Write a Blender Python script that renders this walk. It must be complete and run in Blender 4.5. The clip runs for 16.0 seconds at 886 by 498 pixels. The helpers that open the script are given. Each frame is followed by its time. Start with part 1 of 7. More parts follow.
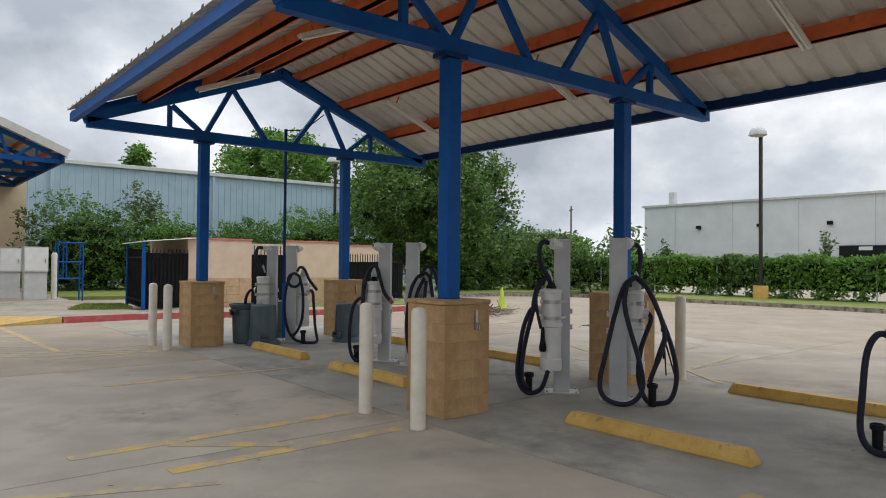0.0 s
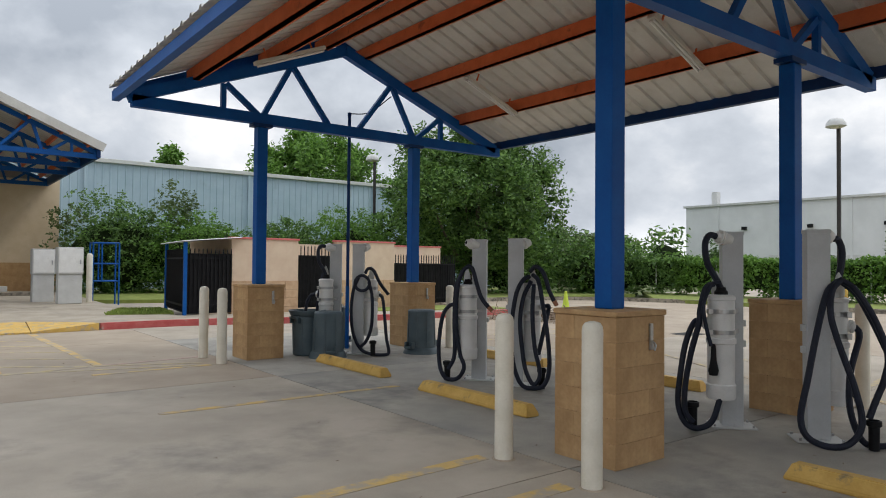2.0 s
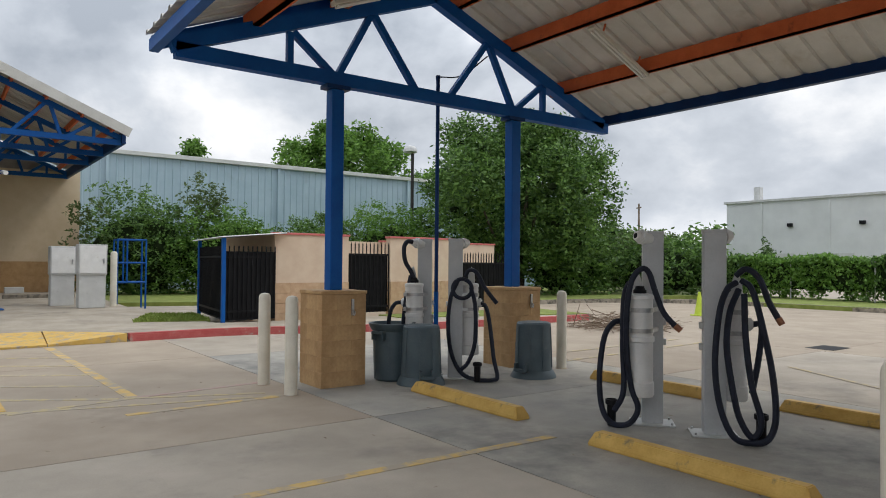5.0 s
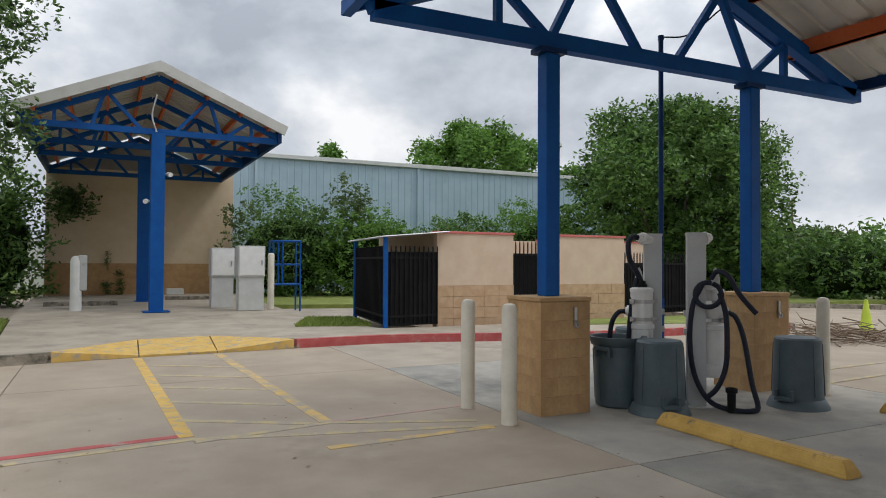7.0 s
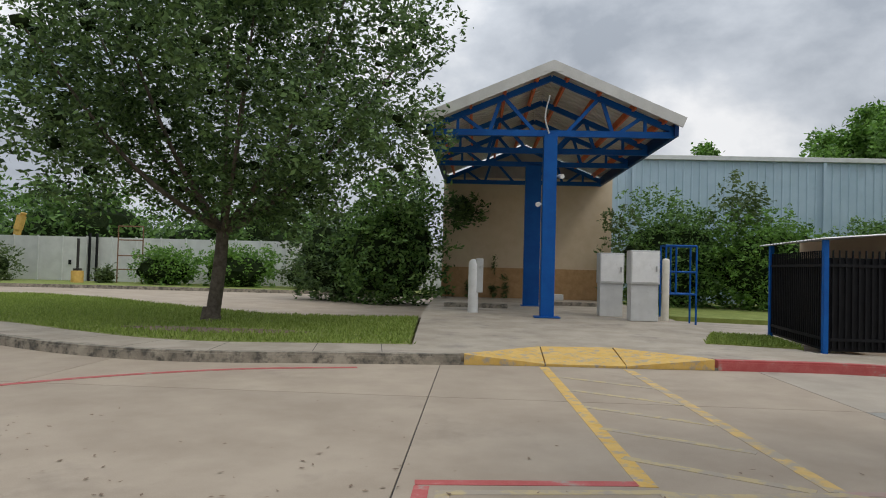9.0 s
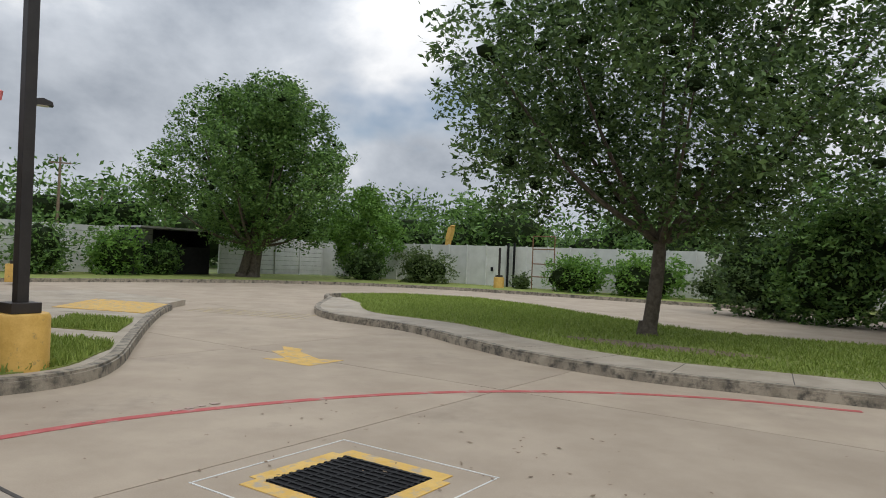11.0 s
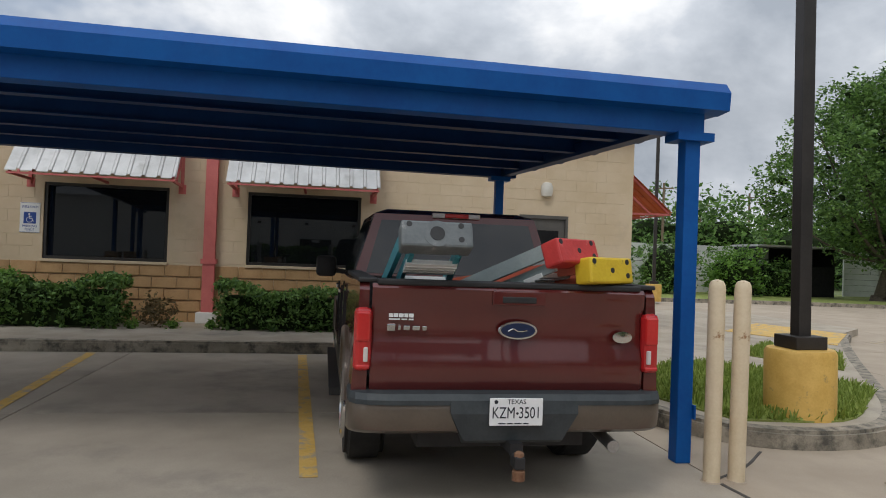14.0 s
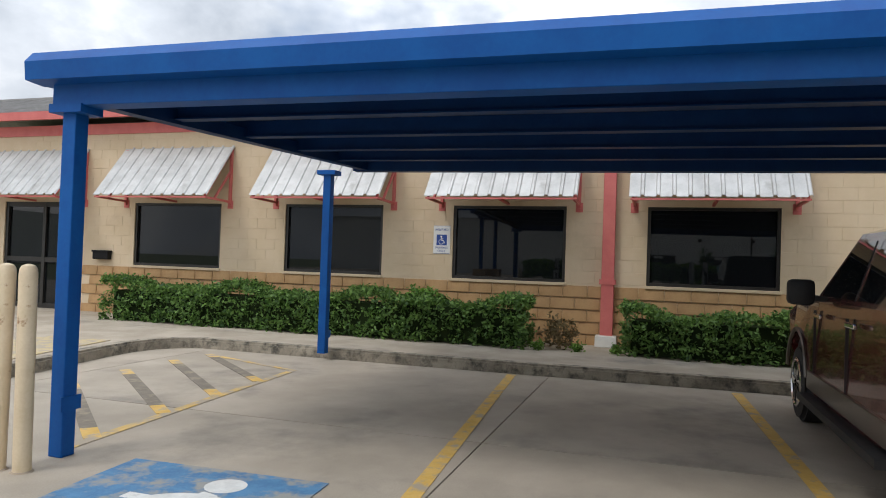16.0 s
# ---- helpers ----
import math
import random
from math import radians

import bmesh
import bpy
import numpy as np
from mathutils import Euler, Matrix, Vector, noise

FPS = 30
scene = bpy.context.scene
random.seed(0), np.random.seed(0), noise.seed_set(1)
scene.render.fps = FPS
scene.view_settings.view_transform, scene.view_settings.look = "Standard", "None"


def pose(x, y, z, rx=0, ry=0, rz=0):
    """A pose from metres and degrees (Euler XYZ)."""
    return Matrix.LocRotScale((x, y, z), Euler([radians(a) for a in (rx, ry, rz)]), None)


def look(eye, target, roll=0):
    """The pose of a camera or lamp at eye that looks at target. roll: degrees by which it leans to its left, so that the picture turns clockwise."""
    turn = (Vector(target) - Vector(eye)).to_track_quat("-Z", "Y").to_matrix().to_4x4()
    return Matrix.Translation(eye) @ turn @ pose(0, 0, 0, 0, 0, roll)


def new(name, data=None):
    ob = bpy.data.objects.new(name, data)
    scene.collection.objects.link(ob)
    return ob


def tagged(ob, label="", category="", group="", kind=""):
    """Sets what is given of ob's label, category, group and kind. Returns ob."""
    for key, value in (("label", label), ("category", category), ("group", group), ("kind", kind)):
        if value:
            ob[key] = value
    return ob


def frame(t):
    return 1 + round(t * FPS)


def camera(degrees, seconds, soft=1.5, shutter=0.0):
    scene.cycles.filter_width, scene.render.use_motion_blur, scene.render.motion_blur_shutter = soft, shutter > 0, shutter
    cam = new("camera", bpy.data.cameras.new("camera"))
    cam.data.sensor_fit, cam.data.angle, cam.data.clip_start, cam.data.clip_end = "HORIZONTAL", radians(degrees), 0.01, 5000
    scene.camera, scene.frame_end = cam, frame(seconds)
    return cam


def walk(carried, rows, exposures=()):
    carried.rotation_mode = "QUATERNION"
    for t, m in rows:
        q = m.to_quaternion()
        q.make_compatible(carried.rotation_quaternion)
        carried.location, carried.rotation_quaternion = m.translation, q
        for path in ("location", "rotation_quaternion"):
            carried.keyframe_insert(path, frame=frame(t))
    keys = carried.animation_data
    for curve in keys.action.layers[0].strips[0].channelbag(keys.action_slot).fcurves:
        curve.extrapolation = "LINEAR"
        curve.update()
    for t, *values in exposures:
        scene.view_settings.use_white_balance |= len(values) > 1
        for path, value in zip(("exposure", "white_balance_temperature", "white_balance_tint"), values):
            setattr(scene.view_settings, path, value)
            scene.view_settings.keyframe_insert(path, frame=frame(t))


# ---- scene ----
cam = camera(65.8, 16.0, soft=1.0)
PATH = [
    (0, (-0.282, -0.245, 1.543), (0.997, 1.292, 1.581), 0.5),
    (0.5, (-0.202, 0.254, 1.534), (1.061, 1.804, 1.57), 0.4),
    (1, (-0.161, 0.771, 1.518), (1.09, 2.33, 1.558), 0.5),
    (1.5, (-0.087, 1.269, 1.516), (1.15, 2.84, 1.557), 0.5),
    (2, (-0.048, 1.711, 1.498), (1.177, 3.292, 1.543), 0.5),
    (2.5, (-0.006, 2.186, 1.474), (1.211, 3.773, 1.523), 0.6),
    (3, (0.039, 2.682, 1.429), (1.242, 4.279, 1.484), 0.9),
    (5.3, (0.349, 4.732, 1.522), (1.532, 6.345, 1.557), 0.3),
    (5.5, (0.342, 4.921, 1.524), (1.512, 6.542, 1.56), 0.3),
    (6, (0.304, 5.375, 1.524), (1.417, 7.036, 1.558), 0.2),
    (6.5, (0.254, 5.858, 1.505), (1.245, 7.595, 1.545), 0.3),
    (7, (0.204, 6.297, 1.493), (1.094, 8.088, 1.534), 0.3),
    (7.5, (0.165, 6.787, 1.472), (0.886, 8.652, 1.52), 0.6),
    (8, (0.044, 7.225, 1.425), (0.52, 9.167, 1.478), 0.8),
    (8.5, (-0.092, 7.608, 1.408), (0.13, 9.595, 1.462), 1.1),
    (9, (-0.303, 7.914, 1.412), (-0.402, 9.91, 1.463), 1.5),
    (9.2, (-0.415, 8.033, 1.38), (-0.65, 10.018, 1.431), 1.6),
    (11.3, (-1.73, 8.361, 1.472), (-3.005, 9.901, 1.505), 2.4),
    (11.5, (-1.9, 8.395, 1.472), (-3.276, 9.846, 1.504), 2.3),
    (12, (-2.284, 8.351, 1.459), (-3.882, 9.553, 1.488), 2.2),
    (12.5, (-2.693, 8.271, 1.444), (-4.436, 9.251, 1.471), 2.2),
    (13, (-3.113, 8.134, 1.437), (-4.964, 8.889, 1.464), 2.1),
    (13.5, (-3.469, 7.893, 1.428), (-5.392, 8.441, 1.455), 2.2),
    (14, (-3.817, 7.62, 1.409), (-5.788, 7.962, 1.435), 2.1),
    (14.5, (-4.103, 7.316, 1.418), (-6.097, 7.471, 1.443), 2.1),
    (15, (-4.346, 7.009, 1.431), (-6.345, 6.95, 1.46), 1.9),
    (15.5, (-4.64, 6.76, 1.457), (-6.6, 6.366, 1.483), 1.65),
    (16, (-4.63, 6.455, 1.435), (-6.538, 5.855, 1.473), 1.95),
]
walk(cam, [(t, look(eye, target, roll)) for t, eye, target, roll in PATH],
     [(0, 0.27), (3, 0.3), (5.5, 0.27), (7, 0.17), (9, 0.02), (11.5, 0.06), (12.5, 0.0), (14.5, 0.17), (16, 0.55)])

# ---- sky and sun: broken overcast ----
world = bpy.data.worlds.new("overcast_sky")
scene.world = world
world.use_nodes = True
wn, wl = world.node_tree.nodes, world.node_tree.links
wn.clear()


def wnode(kind, **values):
    n = wn.new(kind)
    for k, v in values.items():
        n.inputs[k].default_value = v
    return n


coord = wn.new("ShaderNodeTexCoord")
flat = wnode("ShaderNodeMapping", Scale=(1.0, 1.0, 1.55), Location=(0.35, 0.9, 0.2))
wl.new(coord.outputs["Generated"], flat.inputs["Vector"])
big = wnode("ShaderNodeTexNoise", Scale=3.3, Detail=8.0, Roughness=0.55, Distortion=0.1)
wl.new(flat.outputs["Vector"], big.inputs["Vector"])
tone = wn.new("ShaderNodeValToRGB")
tone.color_ramp.elements[0].position, tone.color_ramp.elements[0].color = 0.36, (0.36, 0.40, 0.46, 1)
tone.color_ramp.elements[1].position, tone.color_ramp.elements[1].color = 0.66, (0.92, 0.93, 0.95, 1)
mid = tone.color_ramp.elements.new(0.52)
mid.color = (0.58, 0.62, 0.68, 1)
wl.new(big.outputs["Fac"], tone.inputs["Fac"])
air = wn.new("ShaderNodeTexSky")
air.sky_type, air.sun_disc = "NISHITA", False
air.sun_elevation, air.sun_rotation = radians(55), radians(122)
blue = wn.new("ShaderNodeVectorMath")
blue.operation = "SCALE"
blue.inputs["Scale"].default_value = 0.09
wl.new(air.outputs["Color"], blue.inputs[0])
gap = wnode("ShaderNodeTexNoise", Scale=1.7, Detail=5.0, Roughness=0.6)
shift = wnode("ShaderNodeMapping", Location=(4.1, 2.3, 7.7), Scale=(1.0, 1.0, 2.0))
wl.new(coord.outputs["Generated"], shift.inputs["Vector"])
wl.new(shift.outputs["Vector"], gap.inputs["Vector"])
cover = wnode("ShaderNodeMapRange", **{"From Min": 0.60, "From Max": 0.72, "To Min": 0.0, "To Max": 0.75})
wl.new(gap.outputs["Fac"], cover.inputs["Value"])
both = wn.new("ShaderNodeMix")
both.data_type = "RGBA"
wl.new(cover.outputs["Result"], both.inputs["Factor"])
wl.new(tone.outputs["Color"], both.inputs[6])
wl.new(blue.outputs["Vector"], both.inputs[7])
# an overcast sky is brighter towards the zenith
height = wn.new("ShaderNodeSeparateXYZ")
wl.new(coord.outputs["Generated"], height.inputs[0])
rise = wnode("ShaderNodeMapRange", **{"From Min": 0.1, "From Max": 0.9, "To Min": 0.70, "To Max": 1.62})
wl.new(height.outputs["Z"], rise.inputs["Value"])
lifted = wn.new("ShaderNodeVectorMath")
lifted.operation = "SCALE"
wl.new(both.outputs[2], lifted.inputs[0])
# and paler again in the haze along the horizon
haze = wnode("ShaderNodeMapRange", **{"From Min": 0.0, "From Max": 0.2, "To Min": 1.3, "To Max": 1.0})
wl.new(height.outputs["Z"], haze.inputs["Value"])
level = wn.new("ShaderNodeMath")
level.operation = "MULTIPLY"
wl.new(rise.outputs["Result"], level.inputs[0])
wl.new(haze.outputs["Result"], level.inputs[1])
wl.new(level.outputs[0], lifted.inputs["Scale"])
back = wnode("ShaderNodeBackground", Strength=1.13)
wl.new(lifted.outputs["Vector"], back.inputs["Color"])
wout = wn.new("ShaderNodeOutputWorld")
wl.new(back.outputs["Background"], wout.inputs["Surface"])

sun_data = bpy.data.lights.new("sun", "SUN")
sun_data.energy, sun_data.angle, sun_data.color = 0.75, radians(16), (1.0, 0.96, 0.9)
sun = new("sun", sun_data)
sun.matrix_world = look((13, -8, 22), (0, 0, 0))


# ---- materials ----
def mat(name, c1, c2, scale=6.0, rough=0.7, metal=0.0, bump=0.15, fine=60.0, spread=(0.35, 0.65), stain=None, stain_at=(0.55, 0.7), stain_scale=1.2, each=0.0, coat=0.0):
    """Two tones mixed by a coarse and a fine grain, with optional stains, per-object variation and relief."""
    m = bpy.data.materials.new(name)
    m.use_nodes = True
    n, l = m.node_tree.nodes, m.node_tree.links
    p = n["Principled BSDF"]
    p.inputs["Roughness"].default_value, p.inputs["Metallic"].default_value = rough, metal
    p.inputs["Coat Weight"].default_value = coat
    tc = n.new("ShaderNodeTexCoord")
    a, b = n.new("ShaderNodeTexNoise"), n.new("ShaderNodeTexNoise")
    a.inputs["Scale"].default_value, a.inputs["Detail"].default_value, a.inputs["Roughness"].default_value = scale, 6, 0.6
    b.inputs["Scale"].default_value, b.inputs["Detail"].default_value = fine, 3
    l.new(tc.outputs["Object"], a.inputs["Vector"])
    l.new(tc.outputs["Object"], b.inputs["Vector"])
    mix = n.new("ShaderNodeMath")
    mix.operation = "MULTIPLY_ADD"
    l.new(b.outputs["Fac"], mix.inputs[0])
    mix.inputs[1].default_value = 0.3
    l.new(a.outputs["Fac"], mix.inputs[2])
    r = n.new("ShaderNodeValToRGB")
    r.color_ramp.elements[0].position, r.color_ramp.elements[1].position = spread[0] + 0.15, spread[1] + 0.15
    r.color_ramp.elements[0].color, r.color_ramp.elements[1].color = (*c1, 1), (*c2, 1)
    l.new(mix.outputs[0], r.inputs["Fac"])
    col = r.outputs["Color"]
    if stain:
        s = n.new("ShaderNodeTexNoise")
        s.inputs["Scale"].default_value, s.inputs["Detail"].default_value, s.inputs["Roughness"].default_value = stain_scale, 8, 0.65
        l.new(tc.outputs["Object"], s.inputs["Vector"])
        sr = n.new("ShaderNodeMapRange")
        sr.inputs["From Min"].default_value, sr.inputs["From Max"].default_value = stain_at
        l.new(s.outputs["Fac"], sr.inputs["Value"])
        sm = n.new("ShaderNodeMix")
        sm.data_type = "RGBA"
        l.new(sr.outputs["Result"], sm.inputs["Factor"])
        l.new(col, sm.inputs[6])
        sm.inputs[7].default_value = (*stain, 1)
        col = sm.outputs[2]
    if each:
        oi, hv, vr = n.new("ShaderNodeObjectInfo"), n.new("ShaderNodeHueSaturation"), n.new("ShaderNodeMapRange")
        vr.inputs["To Min"].default_value, vr.inputs["To Max"].default_value = 1 - each, 1 + each
        l.new(oi.outputs["Random"], vr.inputs["Value"])
        l.new(vr.outputs["Result"], hv.inputs["Value"])
        l.new(col, hv.inputs["Color"])
        col = hv.outputs["Color"]
    l.new(col, p.inputs["Base Color"])
    if bump:
        bp = n.new("ShaderNodeBump")
        bp.inputs["Strength"].default_value, bp.inputs["Distance"].default_value = bump, 0.02
        l.new(mix.outputs[0], bp.inputs["Height"])
        l.new(bp.outputs["Normal"], p.inputs["Normal"])
    return m


def leaf_mat(name, c1, c2, rough=0.5):
    m = bpy.data.materials.new(name)
    m.use_nodes = True
    n, l = m.node_tree.nodes, m.node_tree.links
    p = n["Principled BSDF"]
    p.inputs["Roughness"].default_value = rough
    g, r = n.new("ShaderNodeNewGeometry"), n.new("ShaderNodeValToRGB")
    r.color_ramp.elements[0].color, r.color_ramp.elements[1].color = (*c1, 1), (*c2, 1)
    l.new(g.outputs["Random Per Island"], r.inputs["Fac"])
    l.new(r.outputs["Color"], p.inputs["Base Color"])
    t, ms = n.new("ShaderNodeBsdfTranslucent"), n.new("ShaderNodeMixShader")
    l.new(r.outputs["Color"], t.inputs["Color"])
    ms.inputs["Fac"].default_value = 0.35
    l.new(p.outputs["BSDF"], ms.inputs[1])
    l.new(t.outputs["BSDF"], ms.inputs[2])
    l.new(ms.outputs["Shader"], n["Material Output"].inputs["Surface"])
    return m


def glass_mat(name, tint=(0.02, 0.025, 0.03), rough=0.03):
    m = bpy.data.materials.new(name)
    m.use_nodes = True
    p = m.node_tree.nodes["Principled BSDF"]
    p.inputs["Base Color"].default_value = (*tint, 1)
    p.inputs["Roughness"].default_value = rough
    p.inputs["IOR"].default_value = 1.52
    p.inputs["Coat Weight"].default_value = 0.3
    return m


CONCRETE = mat("concrete_pavement", (0.34, 0.275, 0.205), (0.43, 0.355, 0.27), 0.9, 0.85, bump=0.12, fine=90, stain=(0.19, 0.155, 0.12), stain_at=(0.58, 0.8), stain_scale=0.4, each=0.05)
CANOPY_SLAB = mat("worn_grey_concrete", (0.25, 0.24, 0.215), (0.47, 0.43, 0.36), 0.55, 0.8, bump=0.12, fine=90, stain=(0.12, 0.12, 0.115), stain_at=(0.50, 0.70), stain_scale=0.5, each=0.05)
MID_SLAB = mat("tan_grey_concrete", (0.33, 0.285, 0.225), (0.45, 0.39, 0.315), 0.8, 0.82, bump=0.12, fine=90, stain=(0.18, 0.165, 0.14), stain_at=(0.53, 0.74), stain_scale=0.55, each=0.03)
JOINT = mat("dark_joint_filler", (0.05, 0.045, 0.04), (0.10, 0.09, 0.08), 8, 0.95)
WALK = mat("sidewalk_concrete", (0.335, 0.285, 0.22), (0.45, 0.39, 0.31), 1.5, 0.85, fine=110, stain=(0.2, 0.18, 0.16), stain_at=(0.56, 0.75))
KERB = mat("weathered_kerb", (0.23, 0.20, 0.155), (0.40, 0.35, 0.275), 3, 0.9, fine=80, stain=(0.085, 0.078, 0.064), stain_at=(0.46, 0.64), stain_scale=6.5)
RED = mat("worn_red_paint", (0.42, 0.075, 0.07), (0.50, 0.13, 0.12), 5, 0.75, stain=(0.36, 0.30, 0.25), stain_at=(0.56, 0.66), stain_scale=5)
YEL = mat("worn_yellow_paint", (0.60, 0.37, 0.08), (0.68, 0.45, 0.13), 5, 0.75, stain=(0.39, 0.325, 0.245), stain_at=(0.51, 0.62), stain_scale=7)
YELM = mat("half_worn_yellow_paint", (0.56, 0.37, 0.11), (0.64, 0.44, 0.16), 5, 0.78, stain=(0.38, 0.32, 0.24), stain_at=(0.43, 0.56), stain_scale=4)
YELF = mat("faded_yellow_paint", (0.47, 0.37, 0.2), (0.50, 0.40, 0.22), 5, 0.8, stain=(0.37, 0.315, 0.245), stain_at=(0.44, 0.56), stain_scale=6)
YELS = mat("yellow_stop_paint", (0.55, 0.33, 0.07), (0.66, 0.42, 0.11), 6, 0.65, stain=(0.22, 0.17, 0.09), stain_at=(0.6, 0.72), stain_scale=7, each=0.08)
BLOTTED = mat("blotted_grey_paint", (0.17, 0.145, 0.11), (0.22, 0.19, 0.15), 6, 0.8, stain=(0.33, 0.28, 0.2), stain_at=(0.52, 0.66), stain_scale=5)
PINKP = mat("faded_pink_paint", (0.42, 0.27, 0.23), (0.47, 0.33, 0.28), 5, 0.8, stain=(0.37, 0.33, 0.27), stain_at=(0.45, 0.62), stain_scale=4)
HCBLUE = mat("worn_blue_ground_paint", (0.05, 0.16, 0.32), (0.09, 0.24, 0.42), 5, 0.7, stain=(0.3, 0.3, 0.28), stain_at=(0.47, 0.58), stain_scale=4)
HCWHITE = mat("worn_white_ground_paint", (0.6, 0.6, 0.58), (0.75, 0.75, 0.72), 6, 0.7, stain=(0.3, 0.28, 0.25), stain_at=(0.6, 0.72), stain_scale=6)
GRASS = mat("lawn_soil", (0.15, 0.19, 0.035), (0.25, 0.29, 0.07), 3, 0.95, bump=0.5, fine=40, stain=(0.22, 0.16, 0.09), stain_at=(0.6, 0.75), stain_scale=0.7)
FIELD = mat("distant_field", (0.08, 0.11, 0.035), (0.15, 0.17, 0.06), 0.2, 0.95)
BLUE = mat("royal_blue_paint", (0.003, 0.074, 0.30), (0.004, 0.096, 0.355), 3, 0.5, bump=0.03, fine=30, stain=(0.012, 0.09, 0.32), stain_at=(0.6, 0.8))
# darker blue: the mast's own, and shade put into the colour of undersides
NAVY = mat("dark_and_shaded_blue_paint", (0.002, 0.027, 0.115), (0.003, 0.037, 0.145), 3, 0.45, bump=0.04, fine=40)
RUST = mat("orange_red_primer", (0.60, 0.14, 0.05), (0.70, 0.18, 0.065), 4, 0.6, stain=(0.16, 0.05, 0.03), stain_at=(0.6, 0.75), stain_scale=3)
SHEET = mat("white_roof_sheet", (0.54, 0.53, 0.49), (0.64, 0.63, 0.59), 2, 0.45, bump=0.04, stain=(0.42, 0.38, 0.31), stain_at=(0.58, 0.75), stain_scale=1.5)
GALV = mat("galvanised_roof_sheet", (0.42, 0.42, 0.41), (0.56, 0.56, 0.55), 3, 0.42, metal=0.35, bump=0.04, stain=(0.3, 0.29, 0.27), stain_at=(0.6, 0.75))
ROOFG = mat("grey_metal_roof", (0.25, 0.24, 0.23), (0.34, 0.33, 0.32), 2, 0.5, metal=0.2, bump=0.04)
TAN = mat("tan_painted_block", (0.60, 0.47, 0.31), (0.66, 0.53, 0.37), 2, 0.75, bump=0.12, fine=70, stain=(0.52, 0.41, 0.28), stain_at=(0.6, 0.8))
BROWN = mat("brown_split_face_block", (0.37, 0.215, 0.095), (0.46, 0.285, 0.135), 5, 0.85, bump=0.5, fine=45, stain=(0.30, 0.19, 0.10), stain_at=(0.6, 0.75), stain_scale=2, each=0.05)
PILLAR = mat("brown_painted_block", (0.40, 0.24, 0.11), (0.53, 0.34, 0.165), 4, 0.8, bump=0.7, fine=30, stain=(0.29, 0.18, 0.09), stain_at=(0.6, 0.75), stain_scale=3, each=0.05)
CREAM = mat("cream_bollard_paint", (0.66, 0.61, 0.50), (0.76, 0.71, 0.60), 4, 0.55, bump=0.06, stain=(0.5, 0.43, 0.32), stain_at=(0.6, 0.75), stain_scale=5)
CREAMR = mat("chipped_cream_paint", (0.62, 0.50, 0.33), (0.72, 0.60, 0.43), 4, 0.6, bump=0.1, stain=(0.32, 0.17, 0.08), stain_at=(0.62, 0.70), stain_scale=9)
GREYP = mat("light_grey_steel_paint", (0.52, 0.52, 0.50), (0.60, 0.60, 0.58), 4, 0.5, bump=0.05, stain=(0.3, 0.29, 0.27), stain_at=(0.62, 0.75), stain_scale=5)
WHITEP = mat("white_tank_paint", (0.72, 0.71, 0.68), (0.82, 0.81, 0.78), 4, 0.45, bump=0.04, stain=(0.5, 0.46, 0.4), stain_at=(0.62, 0.75), stain_scale=6)
STEEL = mat("brushed_steel", (0.4, 0.4, 0.4), (0.55, 0.55, 0.55), 8, 0.32, metal=0.9, bump=0.05)
HOSE = mat("black_rubber_hose", (0.010, 0.013, 0.024), (0.018, 0.022, 0.038), 9, 0.58, bump=0.1)
BLACK = mat("black_metal_paint", (0.006, 0.006, 0.007), (0.012, 0.012, 0.013), 6, 0.6, bump=0.05)
CAN = mat("slate_blue_bin_plastic", (0.065, 0.095, 0.11), (0.09, 0.125, 0.14), 4, 0.5, bump=0.05, stain=(0.14, 0.16, 0.16), stain_at=(0.62, 0.75), stain_scale=5)
PINK = mat("coral_pink_trim", (0.55, 0.13, 0.12), (0.62, 0.17, 0.15), 4, 0.55, bump=0.04)
SHEDC = mat("peach_enclosure_stucco", (0.62, 0.47, 0.34), (0.68, 0.54, 0.40), 3, 0.8, bump=0.15)
SHEDB = mat("peach_split_face", (0.48, 0.31, 0.18), (0.58, 0.40, 0.25), 6, 0.85, bump=0.5, fine=35)
BSIDE = mat("pale_blue_metal_siding", (0.36, 0.48, 0.55), (0.42, 0.54, 0.61), 1, 0.5, bump=0.03, stain=(0.33, 0.42, 0.47), stain_at=(0.6, 0.8))
WSIDE = mat("off_white_tilt_wall", (0.62, 0.63, 0.62), (0.70, 0.71, 0.70), 0.5, 0.75, bump=0.05)
FENCEM = mat("pale_fence_metal", (0.55, 0.56, 0.53), (0.64, 0.65, 0.62), 2, 0.55, bump=0.03)
# near-black put in for the dark of the drain pit and the room
DARK = mat("void_shade", (0.012, 0.012, 0.013), (0.02, 0.02, 0.02), 4, 0.8)
DOORG = mat("dark_grey_door_paint", (0.085, 0.08, 0.072), (0.11, 0.10, 0.092), 4, 0.45, bump=0.03)
FRAMEB = mat("bronze_window_frame", (0.02, 0.018, 0.016), (0.03, 0.027, 0.024), 4, 0.4)
GLASS = glass_mat("dark_window_glass")
BARK = mat("oak_bark", (0.07, 0.055, 0.042), (0.14, 0.115, 0.09), 9, 0.95, bump=0.8, fine=30)
CONE = mat("lime_cone_plastic", (0.48, 0.60, 0.04), (0.56, 0.68, 0.07), 4, 0.55)
TWIG = mat("dry_twigs", (0.16, 0.11, 0.075), (0.26, 0.19, 0.13), 9, 0.9)
LAMPP = mat("dark_bronze_pole", (0.018, 0.015, 0.013), (0.03, 0.025, 0.022), 4, 0.5)
